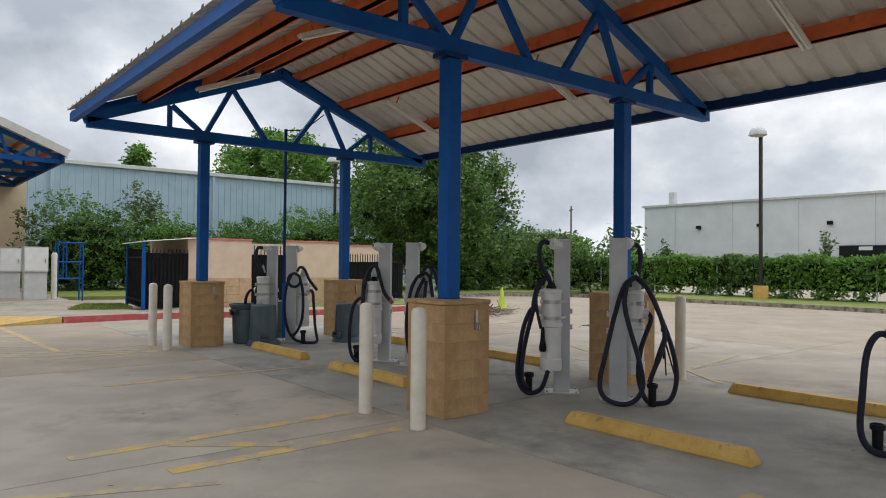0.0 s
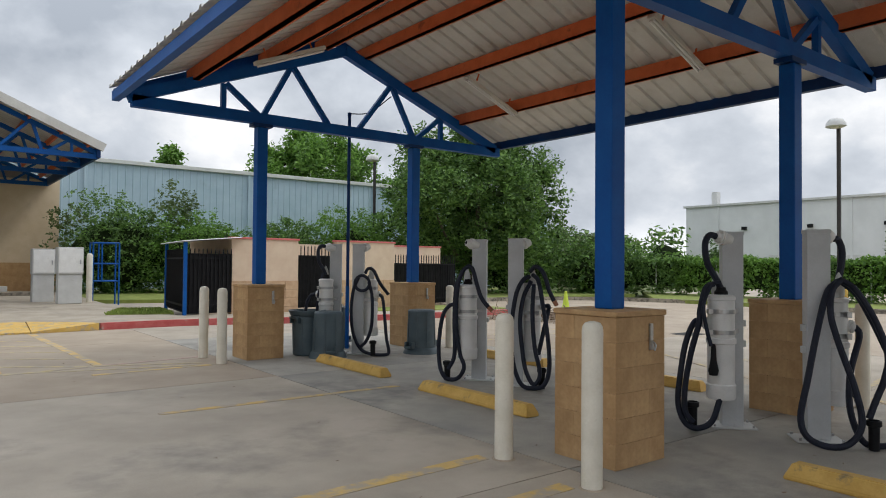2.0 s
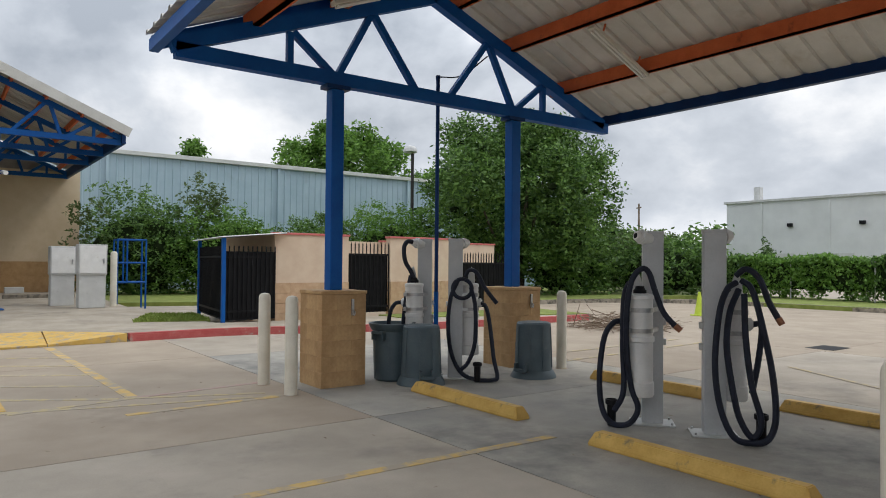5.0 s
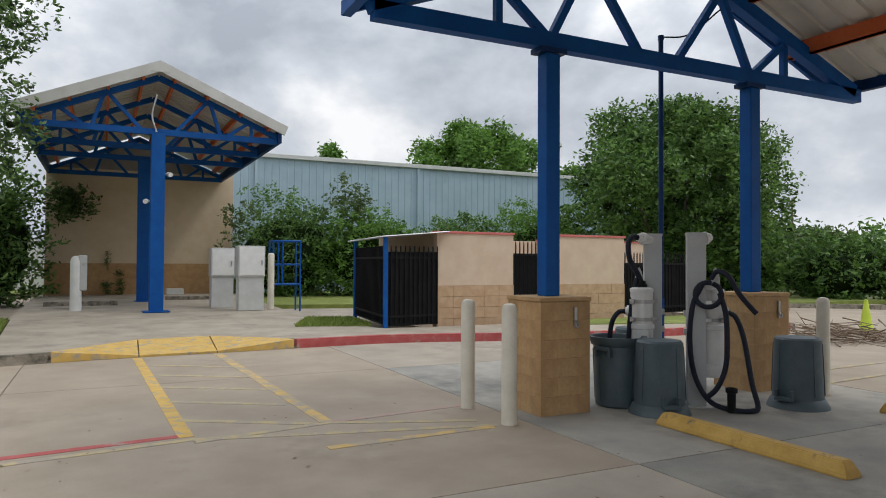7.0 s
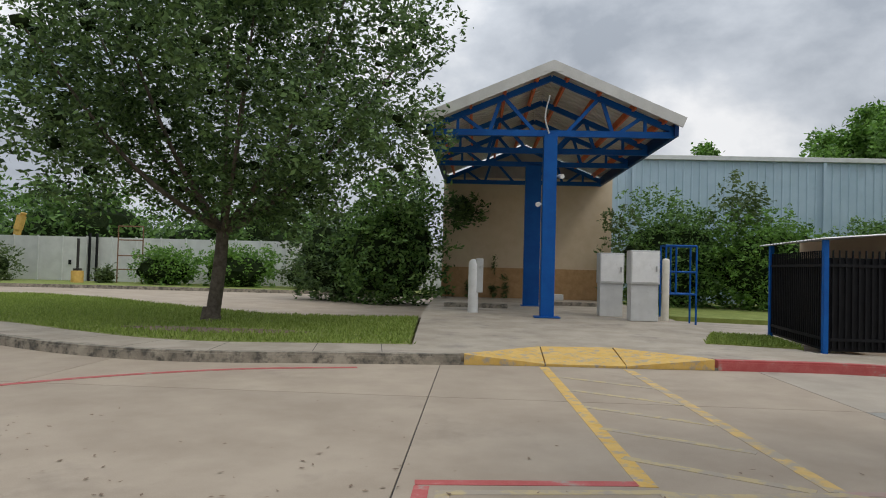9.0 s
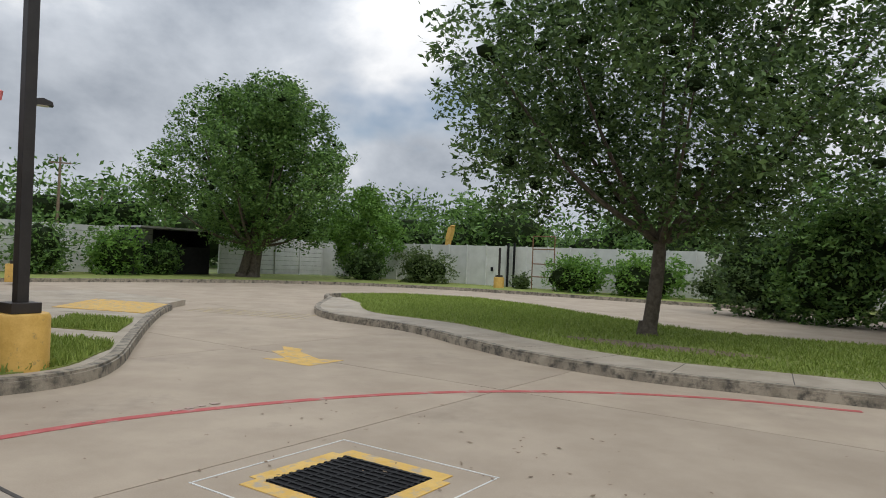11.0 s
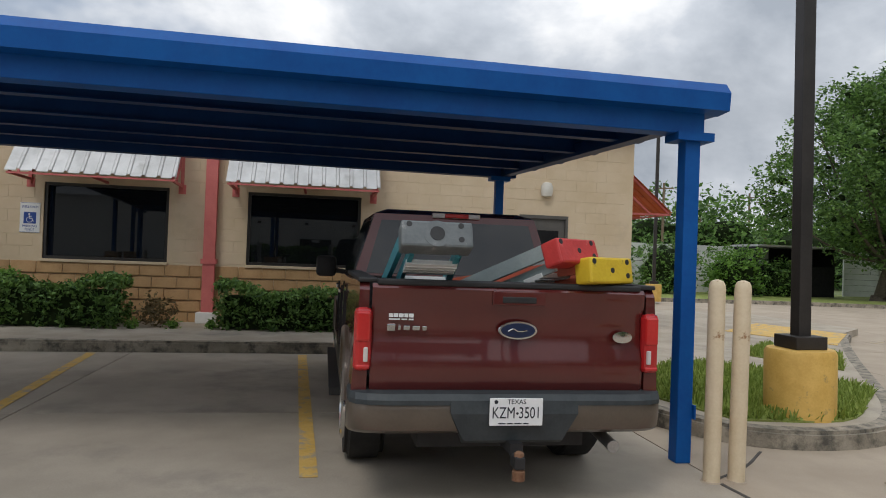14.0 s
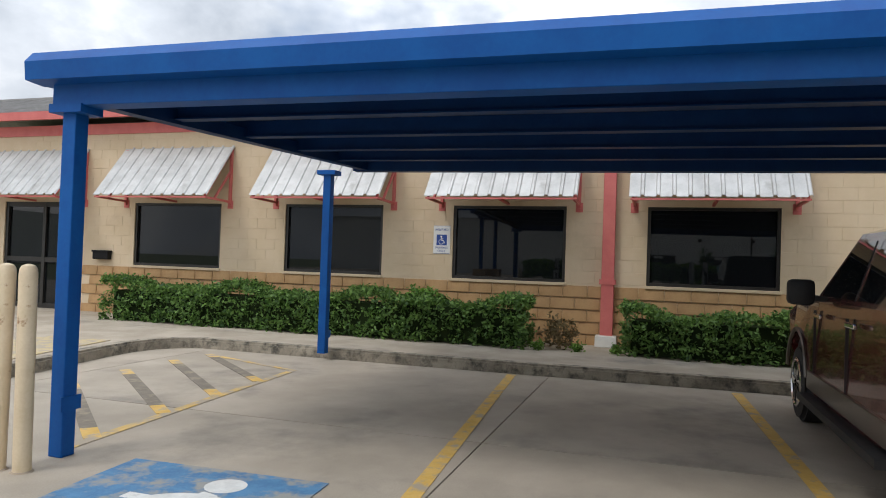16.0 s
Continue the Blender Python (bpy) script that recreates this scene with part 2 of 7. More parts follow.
DIFF = mat("tube_light_cover", (0.6, 0.57, 0.5), (0.72, 0.69, 0.62), 3, 0.5)
OAK = leaf_mat("oak_leaves", (0.019, 0.048, 0.012), (0.165, 0.27, 0.08), 0.6)
GREEN1 = leaf_mat("bright_leaves", (0.05, 0.13, 0.014), (0.22, 0.40, 0.07), 0.6)
GREEN2 = leaf_mat("deep_leaves", (0.026, 0.075, 0.013), (0.20, 0.35, 0.08), 0.6)
GREEN3 = leaf_mat("olive_leaves", (0.055, 0.095, 0.022), (0.14, 0.2, 0.06))
BLADE = leaf_mat("grass_blades", (0.15, 0.22, 0.028), (0.34, 0.42, 0.10), 0.7)
# near-black green: shade inside foliage put into the colour of solid cores
CORE = mat("painted_foliage_shade", (0.010, 0.018, 0.006), (0.02, 0.032, 0.01), 5, 0.95)


for m_, k in ((BLUE, 0.22), (NAVY, 0.25), (BLACK, 0.2), (HOSE, 0.3), (CORE, 0.1), (DARK, 0.1), (RUST, 0.3)):
    m_.node_tree.nodes["Principled BSDF"].inputs["Specular IOR Level"].default_value = k


# ---- mesh helpers ----
def box(bm, x0, x1, y0, y1, z0, z1, bevel=0.0, m=None):
    r = bmesh.ops.create_cube(bm, size=1.0)
    vs = r["verts"]
    for v in vs:
        v.co = Vector((x0 + (v.co.x + 0.5) * (x1 - x0), y0 + (v.co.y + 0.5) * (y1 - y0), z0 + (v.co.z + 0.5) * (z1 - z0)))
    if bevel:
        es = list({e for v in vs for e in v.link_edges})
        r = bmesh.ops.bevel(bm, geom=es, offset=bevel, segments=2, affect="EDGES", profile=0.5)
        vs = list({v for f in r["faces"] for v in f.verts} | {v for v in vs if v.is_valid})
    if m is not None:
        bmesh.ops.transform(bm, matrix=m, verts=vs)
    return bm


def rod(bm, a, b, r0, r1=None, n=12, caps=True):
    a, b = Vector(a), Vector(b)
    r1 = r0 if r1 is None else r1
    q = (b - a).to_track_quat("Z", "Y").to_matrix().to_4x4()
    bmesh.ops.create_cone(bm, cap_ends=caps, segments=n, radius1=r0, radius2=r1, depth=(b - a).length, matrix=Matrix.Translation((a + b) / 2) @ q)
    return bm


def bar(bm, a, b, w, h, up=(0, 0, 1)):
    """A square-section bar from a to b: w across, h along the up side."""
    a, b = Vector(a), Vector(b)
    d = (b - a).normalized()
    s = d.cross(Vector(up))
    s = s.normalized() if s.length > 1e-4 else Vector((1, 0, 0))
    u = s.cross(d).normalized()
    ring = [(s * (i * w / 2) + u * (j * h / 2)) for i, j in ((-1, -1), (1, -1), (1, 1), (-1, 1))]
    va, vb = [bm.verts.new(a + o) for o in ring], [bm.verts.new(b + o) for o in ring]
    for k in range(4):
        bm.faces.new((va[k], va[(k + 1) % 4], vb[(k + 1) % 4], vb[k]))
    bm.faces.new(va[::-1])
    bm.faces.new(vb)
    return bm


def sweep(bm, pts, r, n=8, smooth=6):
    """A round tube along a smooth curve through pts."""
    p = [Vector(q) for q in pts]
    p = [p[0] * 2 - p[1]] + p + [p[-1] * 2 - p[-2]]
    line = []
    for i in range(1, len(p) - 2):
        for k in range(smooth):
            t = k / smooth
            a, b, c, d = p[i - 1], p[i], p[i + 1], p[i + 2]
            line.append(0.5 * (2 * b + (c - a) * t + (2 * a - 5 * b + 4 * c - d) * t * t + (3 * b - a - 3 * c + d) * t ** 3))
    line.append(p[-2])
    rings, ref = [], Vector((0.3, 0.5, 0.8)).normalized()
    for i, q in enumerate(line):
        d = (line[min(i + 1, len(line) - 1)] - line[max(i - 1, 0)]).normalized()
        s = d.cross(ref).normalized()
        u = s.cross(d)
        ref = u
        rr = r[0] + (r[1] - r[0]) * i / (len(line) - 1) if isinstance(r, tuple) else r
        rings.append([bm.verts.new(q + rr * (math.cos(6.2832 * k / n) * s + math.sin(6.2832 * k / n) * u)) for k in range(n)])
    for a, b in zip(rings, rings[1:]):
        for k in range(n):
            bm.faces.new((a[k], a[(k + 1) % n], b[(k + 1) % n], b[k]))
    bm.faces.new(rings[0][::-1])
    bm.faces.new(rings[-1])
    return bm


def prism(bm, poly, z0, z1):
    lo, hi = [bm.verts.new((x, y, z0)) for x, y in poly], [bm.verts.new((x, y, z1)) for x, y in poly]
    n = len(poly)
    for i in range(n):
        bm.faces.new((lo[i], lo[(i + 1) % n], hi[(i + 1) % n], hi[i]))
    bm.faces.new(hi)
    bm.faces.new(lo[::-1])
    bmesh.ops.recalc_face_normals(bm, faces=bm.faces[:])
    return bm


def profile_y(bm, poly, y0, y1):
    """A solid with the outline poly in x and z, from y0 to y1."""
    a, b = [bm.verts.new((x, y0, z)) for x, z in poly], [bm.verts.new((x, y1, z)) for x, z in poly]
    n = len(poly)
    for i in range(n):
        bm.faces.new((a[i], a[(i + 1) % n], b[(i + 1) % n], b[i]))
    bm.faces.new(a[::-1])
    bm.faces.new(b)
    bmesh.ops.recalc_face_normals(bm, faces=bm.faces[:])
    return bm


def lathe(bm, prof, n=24, at=(0, 0, 0)):
    rings = []
    for r, z in prof:
        rings.append([bm.verts.new((at[0] + r * math.cos(6.28318 * k / n), at[1] + r * math.sin(6.28318 * k / n), at[2] + z)) for k in range(n)])
    for a, b in zip(rings, rings[1:]):
        for k in range(n):
            bm.faces.new((a[k], a[(k + 1) % n], b[(k + 1) % n], b[k]))
    bm.faces.new(rings[0][::-1])
    bm.faces.new(rings[-1])
    return bm


def BM():
    return bmesh.new()


def mesh_of(bm, name, material, smooth=False):
    me = bpy.data.meshes.new(name)
    bm.to_mesh(me)
    bm.free()
    me.materials.append(material)
    if smooth:
        me.polygons.foreach_set("use_smooth", [True] * len(me.polygons))
        me.set_sharp_from_angle(angle=radians(38))
    return me


def part(name, bm, material, parent, label="", smooth=False):
    ob = new(name, mesh_of(bm, name, material, smooth))
    ob.parent = parent
    if label:
        ob["label"] = label
    return ob


def thing(name, at, label, category, group="", kind="", rz=0.0):
    ob = new(name)
    ob.matrix_basis = pose(*at, 0, 0, rz)
    ob.empty_display_size = 0.2
    return tagged(ob, label, category, group, kind)


def solid(name, bm, material, label, category, group="", kind="", smooth=False, at=None):
    ob = new(name, mesh_of(bm, name, material, smooth))
    if at:
        ob.location = at
    return tagged(ob, label, category, group, kind)


def lettering(name, text, size, m, material, parent, label=""):
    """Flat letters, a little raised, lying in the x-y plane of the pose m."""
    cu = bpy.data.curves.new(name, "FONT")
    cu.body, cu.size, cu.align_x, cu.align_y, cu.extrude = text, size, "CENTER", "CENTER", 0.0012
    tmp = bpy.data.objects.new(name, cu)
    scene.collection.objects.link(tmp)
    bpy.context.view_layer.update()
    me = bpy.data.meshes.new_from_object(tmp.evaluated_get(bpy.context.evaluated_depsgraph_get()))
    bpy.data.objects.remove(tmp)
    me.materials.clear()
    me.materials.append(material)
    ob = new(name, me)
    ob.parent = parent
    ob.matrix_basis = m
    if label:
        ob["label"] = label
    return ob


def leaves(rng, centres, radii, n, size, squash=0.9, cluster=14, tuft=0.28):
    """Vertices and faces of n leaf blades gathered in twigs on the outer part of a set of clumps."""
    centres, radii = np.array(centres, float), np.array(radii, float)
    k = max(1, n // cluster)
    pick = rng.choice(len(centres), k, p=radii ** 2 / (radii ** 2).sum())
    d = rng.normal(size=(k, 3))
    d /= np.linalg.norm(d, axis=1)[:, None]
    r = radii[pick] * (0.35 + 0.75 * rng.random(k) ** 0.5)
    twig = centres[pick] + d * r[:, None] * np.array([1, 1, squash])
    p = np.repeat(twig, cluster, 0) + rng.normal(size=(k * cluster, 3)) * tuft * 0.5
    m = len(p)
    a = rng.normal(size=(m, 3))
    a /= np.linalg.norm(a, axis=1)[:, None]
    a[:, 2] *= 0.75
    b = np.cross(a, rng.normal(size=(m, 3)) * np.array([0.8, 0.8, 1.15]))
    b /= np.linalg.norm(b, axis=1)[:, None]
    s = size * (0.6 + 0.8 * rng.random(m))[:, None]
    v = np.stack([p - a * s, p + b * s * 0.42, p + a * s, p - b * s * 0.42], 1).reshape(-1, 3)
    return v


def leaf_mesh(name, v, material):
    me = bpy.data.meshes.new(name)
    n = len(v) // 4
    me.from_pydata(v.tolist(), [], np.arange(n * 4).reshape(n, 4).tolist())
    me.materials.append(material)
    return me


def crown(name, v, material, parent, label=""):
    ob = new(name, leaf_mesh(name, v, material))
    ob.parent = parent
    if label:
        ob["label"] = label
    return ob


def blob(bm, c, r, rng, squash=0.8, seg=2):
    s = bmesh.ops.create_icosphere(bm, subdivisions=seg, radius=1.0)
    for v in s["verts"]:
        k = 1 + 0.25 * (rng.random() - 0.5)
        v.co = Vector((c[0] + v.co.x * r * k, c[1] + v.co.y * r * k, c[2] + v.co.z * r * k * squash))
    return bm


def tree(at, trunk_h, trunk_r, spread, height, seed, n, size, material, label, name="tree", lean=(0, 0), clumps=26, low=0.25, category="tree", trunks=1, heart=0.2):
    rng = np.random.default_rng(seed)
    t = thing(name, at, label, category)
    bm = BM()
    cs, rs = [], []
    for i in range(clumps):
        h = low + (1 - low) * (i + 0.5) / clumps
        u = (h - low) / (1 - low)
        w = min(1.0, 0.74 + 0.9 * u) * math.sqrt(max(0.06, 1 - ((u - 0.33) / 0.69) ** 2))
        a = 2.4 * i + rng.random()
        q = spread * w * (0.15 + 0.9 * rng.random() ** 0.75)
        cs.append((q * math.cos(a) + lean[0] * h, q * math.sin(a) + lean[1] * h, height * (0.06 + 0.86 * h)))
        rs.append(spread * (0.11 + 0.14 * rng.random()))
    for j in range(trunks):
        o = Vector((0.28 * j * math.cos(2 * j), 0.28 * j * math.sin(2 * j), 0))
        top = o + Vector((lean[0] * 0.3 + 0.35 * j, lean[1] * 0.3, trunk_h))
        sweep(bm, [o + Vector((0, 0, -0.05)), o + Vector((0.03, 0.02, 0.12)), o.lerp(top, 0.55) + Vector((0.05, -0.04, 0)), top], (trunk_r, trunk_r * 0.72), n=10, smooth=4)
        bm2 = bm
        lathe(bm2, [(trunk_r * 1.5, -0.05), (trunk_r * 1.25, 0.08), (trunk_r * 1.02, 0.3)], 10, o)
        for i in range(j * 2, clumps, max(3, clumps // 13)):
            c = Vector(cs[i])
            m1 = top.lerp(c, 0.5) + Vector((0, 0, -0.12 * (c - top).length))
            sweep(bm, [top + Vector((0, 0, -0.25)), m1, c], (trunk_r * 0.42, 0.012), n=6, smooth=4)
    part("trunk", bm, BARK, t, "rough grey-brown bark", True)
    # solid blobs added in the clumps to stop light and darken the crown
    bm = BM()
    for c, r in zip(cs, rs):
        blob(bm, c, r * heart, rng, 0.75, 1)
    ob = part("inner_growth", bm, CORE, t, "solid dark core, foliage shade put into its colour")
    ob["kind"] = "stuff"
    crown("crown", leaves(rng, cs, rs, n, size, tuft=size * 2.6), material, t)
    return t


def shrub(at, w, d, h, seed, n, size, material, label, name="bush", category="bush", clumps=9, group="", core=True):
    """A leafy mass of several clumps round a core coloured dark for shade, w by d by h."""
    rng = np.random.default_rng(seed)
    t = thing(name, at, label, category, group)
    cs, rs = [], []
    for i in range(clumps):
        u = (i + 0.5) / clumps - 0.5
        r = min(w / 2, d / 2, h / 2) * (0.6 + 0.4 * rng.random())
        x = u * max(0.0, w - 1.6 * r) + 0.1 * w * (rng.random() - 0.5)
        y = (d / 2 - r * 0.8) * (rng.random() * 2 - 1) if d / 2 > r * 0.8 else 0.0
        z = r * 0.75 + max(0, h - 1.85 * r) * rng.random() ** 0.7
        cs.append((x, y, z))
        rs.append(r)
        while z > 1.2 * r:
            z -= 1.15 * r
            cs.append((x + 0.2 * r * rng.normal(), y, max(z, r * 0.6)))
            rs.append(r)
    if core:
        # one dark lump added for the shade deep in the leaves
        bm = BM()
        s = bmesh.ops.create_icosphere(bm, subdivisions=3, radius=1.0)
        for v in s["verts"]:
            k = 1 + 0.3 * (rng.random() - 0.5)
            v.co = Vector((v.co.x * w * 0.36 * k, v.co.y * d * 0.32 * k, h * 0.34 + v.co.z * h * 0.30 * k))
        part("inner_growth", bm, CORE, t, "solid dark core, foliage shade put into its colour")
    crown("foliage", leaves(rng, cs, rs, n, size, tuft=size * 2.2), material, t)
    return t


def hedge(m, w, d, h, seed, n, size, material, label, group="", legs=0.0):
    """A clipped hedge: a lumpy box of leaves round a core coloured dark for shade."""
    rng = np.random.default_rng(seed)
    t = thing("hedge", (0, 0, 0), label, "hedge", group)
    t.matrix_basis = m
    k = n // 10
    p = np.stack([(rng.random(k) - 0.5) * w, (rng.random(k) - 0.5) * d, rng.random(k) * h], 1)
    side = rng.integers(0, 5, k)
    p[side == 0, 1] = -d / 2
    p[side == 1, 1] = d / 2
    p[side == 2, 2] = h
    p[side == 3, 2] = h
    e = rng.random(k) < 0.06
    p[e, 0] = np.sign(p[e, 0]) * w / 2
    wob = np.sin(p[:, 0] * 2.3 + seed) * 0.07 + np.sin(p[:, 0] * 5.1 + p[:, 2] * 3) * 0.05
    p[:, 2] += wob * (p[:, 2] > h * 0.8) + legs * (1 - p[:, 2] / h) * (0.6 + np.sin(p[:, 0] * 3.7 + seed))
    p[:, 1] += np.sin(p[:, 0] * 3.1 + seed) * 0.06
    q = np.repeat(p, 10, 0) + rng.normal(size=(k * 10, 3)) * size * 1.1
    a = rng.normal(size=q.shape)
    a /= np.linalg.norm(a, axis=1)[:, None]
    b = np.cross(a, rng.normal(size=q.shape))
    b /= np.linalg.norm(b, axis=1)[:, None]
    s = size * (0.6 + 0.8 * rng.random(len(q)))[:, None]
    # a dark box added so the inside of the hedge looks shaded
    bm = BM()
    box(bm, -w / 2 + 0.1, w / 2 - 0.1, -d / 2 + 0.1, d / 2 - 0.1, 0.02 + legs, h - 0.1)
    part("inner_growth", bm, CORE, t, "solid dark core, foliage shade put into its colour")
    crown("foliage", np.stack([q - a * s, q + b * s * 0.5, q + a * s, q - b * s * 0.5], 1).reshape(-1, 3), material, t)
    return t


# ---- ground, pavement, kerbs, lawns ----
bm = BM()
box(bm, -420, 480, -420, 480, -0.6, -0.06)
solid("ground", bm, FIELD, "flat green ground reaching the horizon", "ground", kind="structure")

pavement = thing("pavement", (0, 0, 0), "tan concrete paving in large slabs with dark joints", "pavement", kind="structure")
bm = BM()
box(bm, -31.0, 26.0, -16, 40.6, -0.055, -0.012)
part("joint_bed", bm, JOINT, pavement, "dark joint filler")


def offset_line(pts, d):
    """The polyline moved d to its left."""
    out = []
    for i, p in enumerate(pts):
        a, b = Vector(pts[max(i - 1, 0)]), Vector(pts[min(i + 1, len(pts) - 1)])
        t = (b - a).normalized()
        out.append((p[0] - t.y * d, p[1] + t.x * d))
    return out


def smooth_line(pts, k=5):
    p = [Vector(q) for q in pts]
    p = [p[0] * 2 - p[1]] + p + [p[-1] * 2 - p[-2]]
    out = []
    for i in range(1, len(p) - 2):
        for j in range(k):
            t = j / k
            a, b, c, d = p[i - 1], p[i], p[i + 1], p[i + 2]
            q = 0.5 * (2 * b + (c - a) * t + (2 * a - 5 * b + 4 * c - d) * t * t + (3 * b - a - 3 * c + d) * t ** 3)
            out.append((q.x, q.y))
    out.append(tuple(pts[-1]))
    return out


def ribbon(bm, left, right, z0, z1):
    """A solid strip between two lines of equal length."""
    for i in range(len(left) - 1):
        quad = [left[i], left[i + 1], right[i + 1], right[i]]
        lo, hi = [bm.verts.new((x, y, z0)) for x, y in quad], [bm.verts.new((x, y, z1)) for x, y in quad]
        bm.faces.new(hi)
        for k in range(4):
            bm.faces.new((lo[k], lo[(k + 1) % 4], hi[(k + 1) % 4], hi[k]))
    bmesh.ops.remove_doubles(bm, verts=bm.verts[:], dist=0.0005)
    bmesh.ops.recalc_face_normals(bm, faces=bm.faces[:])
    return bm


def kerb(pts, material, label, side=1, w=0.16, h=0.15, smooth=True, name="kerb"):
    """A kerb whose road face follows pts; the raised side lies to the left (side 1) or right (-1)."""
    line = smooth_line(pts) if smooth else pts
    bm = BM()
    ribbon(bm, offset_line(line, 0.025 * side), offset_line(line, w * side), -0.05, h)
    ribbon(bm, offset_line(line, 0.0), offset_line(line, 0.025 * side), -0.05, h - 0.03)
    return solid(name, bm, material, label, "kerb", kind="structure")


def sheet(name, poly, z, material, label, category, thick=0.12):
    bm = BM()
    prism(bm, poly, z - thick, z)
    bmesh.ops.triangulate(bm, faces=[f for f in bm.faces if len(f.verts) > 4])
    return solid(name, bm, material, label, category, kind="structure")


LAYER = [0]


def stripe(pts, w, material, label, z=0.004, name="painted_line"):
    LAYER[0] += 1
    z = 0.0016 + 0.00009 * LAYER[0]
    bm = BM()
    ribbon(bm, offset_line(pts, w / 2), offset_line(pts, -w / 2), z - 0.003, z)
    return solid(name, bm, material, label, "road marking", kind="structure")


# north side: kerb, sidewalk, oak lawn, ramp and pay-lane pad
north_kerb = [(-17.1, 24.6), (-14.6, 21.5), (-12.6, 20.0), (-10.0, 19.5), (-7.9, 18.4), (-6.1, 17.55), (-4.4, 17.25), (-2.6, 17.5), (-1.4, 17.68), (-0.5, 17.82)]
kerb(north_kerb, KERB, "weathered grey concrete kerb with black grime along the drive", 1)
kerb([(-0.5, 17.82), (0.7, 17.95), (1.9, 18.0), (3.25, 18.1)], KERB, "low worn concrete edge of the kerb ramp", 1, h=0.03, name="ramp_edge")
red_kerb = [(3.25, 18.1), (4.9, 18.15), (6.3, 17.85), (8.1, 17.3), (10.5, 17.0), (14.6, 16.9)]
kerb(red_kerb, RED, "red painted fire-lane kerb, slightly worn", 1, name="red_kerb")
nk = smooth_line(north_kerb)
nk_in, lawn_in = offset_line(nk, 0.16), offset_line(nk, 1.25)
bm = BM()
ribbon(bm, nk_in, lawn_in, 0.0, 0.146)
solid("sidewalk", bm, WALK, "pale concrete sidewalk behind the kerb", "sidewalk", kind="structure")
for i in range(3, len(nk_in), 4):
    stripe([nk_in[i], lawn_in[i]], 0.012, JOINT, "thin joint across the sidewalk", name="walk_joint").location = (0, 0, 0.144)
for a, b in (((0.77, 19.2), (0.95, 20.45)), ((1.95, 19.33), (2.25, 20.45)), ((-1.3, 20.4), (4.7, 20.4))):
    stripe([a, b], 0.012, JOINT, "thin joint in the shelter apron", name="walk_joint").location = (0, 0, 0.148)
lawn_front = [p for p in lawn_in if p[0] < -1.2 and p[0] > -15.0]
lawn_poly = lawn_front + [(-1.35, 18.9), (-1.7, 24.7), (-3.4, 24.3), (-5.4, 24.3), (-8.4, 26.3), (-11.5, 28.6), (-15.0, 30.2), (-17.6, 29.0), (-18.0, 26.2), (-16.2, 24.6)]
sheet("lawn", lawn_poly, 0.15, GRASS, "mown green lawn with a bare patch round the oak", "lawn", 0.15)
kerb([(-1.5, 24.8), (-3.4, 24.45), (-5.4, 24.45), (-8.4, 26.45), (-11.5, 28.8), (-15.0, 30.5), (-18.0, 29.4), (-18.7, 26.4), (-17.1, 24.6)], KERB, "low concrete kerb round the back of the oak lawn", 1)
bm = BM()
prism(bm, [(-1.3, 18.9), (-1.25, 17.85), (-0.5, 17.95), (0.75, 19.15), (1.95, 19.3), (3.1, 18.35), (3.3, 18.3), (5.0, 18.35), (5.3, 19.6), (4.7, 21.4), (4.4, 24.0), (4.9, 36.0), (-1.9, 36.0), (-1.6, 24.8)], 0.0, 0.15)
bmesh.ops.triangulate(bm, faces=bm.faces[:])
for v in bm.verts:
    if v.co.z > 0.1:
        v.co.z += 0.13 * min(1.0, max(0.0, (v.co.y - 20.5) / 3.0))
solid("shelter_pad", bm, WALK, "concrete apron rising gently to the pay shelter", "pavement", kind="structure")
bm = BM()
for quad in (((-0.45, 17.85), (0.72, 17.97), (0.75, 19.15), (-0.45, 17.93)), ((0.74, 17.97), (1.9, 18.02), (1.94, 19.3), (0.77, 19.15)), ((1.92, 18.02), (3.2, 18.12), (3.12, 18.33), (1.97, 19.3))):
    top = (0.155, 0.035, 0.157, 0.157) if quad[0][0] < 0 else ((0.035, 0.035, 0.157, 0.157) if quad[0][0] < 1 else (0.035, 0.155, 0.157, 0.157))
    vs = [bm.verts.new((x, y, z)) for (x, y), z in zip(quad, top)]
    lo = [bm.verts.new((x, y, 0)) for x, y in quad]
    bm.faces.new(vs)
    for k in range(4):
        bm.faces.new((lo[k], lo[(k + 1) % 4], vs[(k + 1) % 4], vs[k]))
bmesh.ops.recalc_face_normals(bm, faces=bm.faces[:])
solid("kerb_ramp", bm, YEL, "yellow painted kerb ramp in three slabs", "ramp", kind="structure")
bm = BM()
ribbon(bm, offset_line(smooth_line(red_kerb), 0.16), [(x, max(19.4, y + 1.5)) for x, y in smooth_line(red_kerb)], 0.0, 0.144)
solid("enclosure_apron", bm, WALK, "concrete walk between red kerb and bin enclosure", "sidewalk", kind="structure")
sheet("lawn", [(3.75, 20.2), (5.3, 19.9), (5.5, 21.7), (4.5, 22.1)], 0.185, GRASS, "small green grass strip beside the bin enclosure", "lawn", 0.1)
sheet("lawn", [(9.5, 18.6), (14.6, 17.1), (14.9, 19.5), (9.5, 19.6)], 0.165, GRASS, "thin grass strip at the enclosure's far end", "lawn", 0.1)
sheet("lawn", [(4.6, 28.5), (12, 26.5), (17.0, 23.2), (28, 22.5), (28, 38), (5.0, 38)], 0.13, GRASS, "planted strip before the pale blue building", "lawn", 0.15)
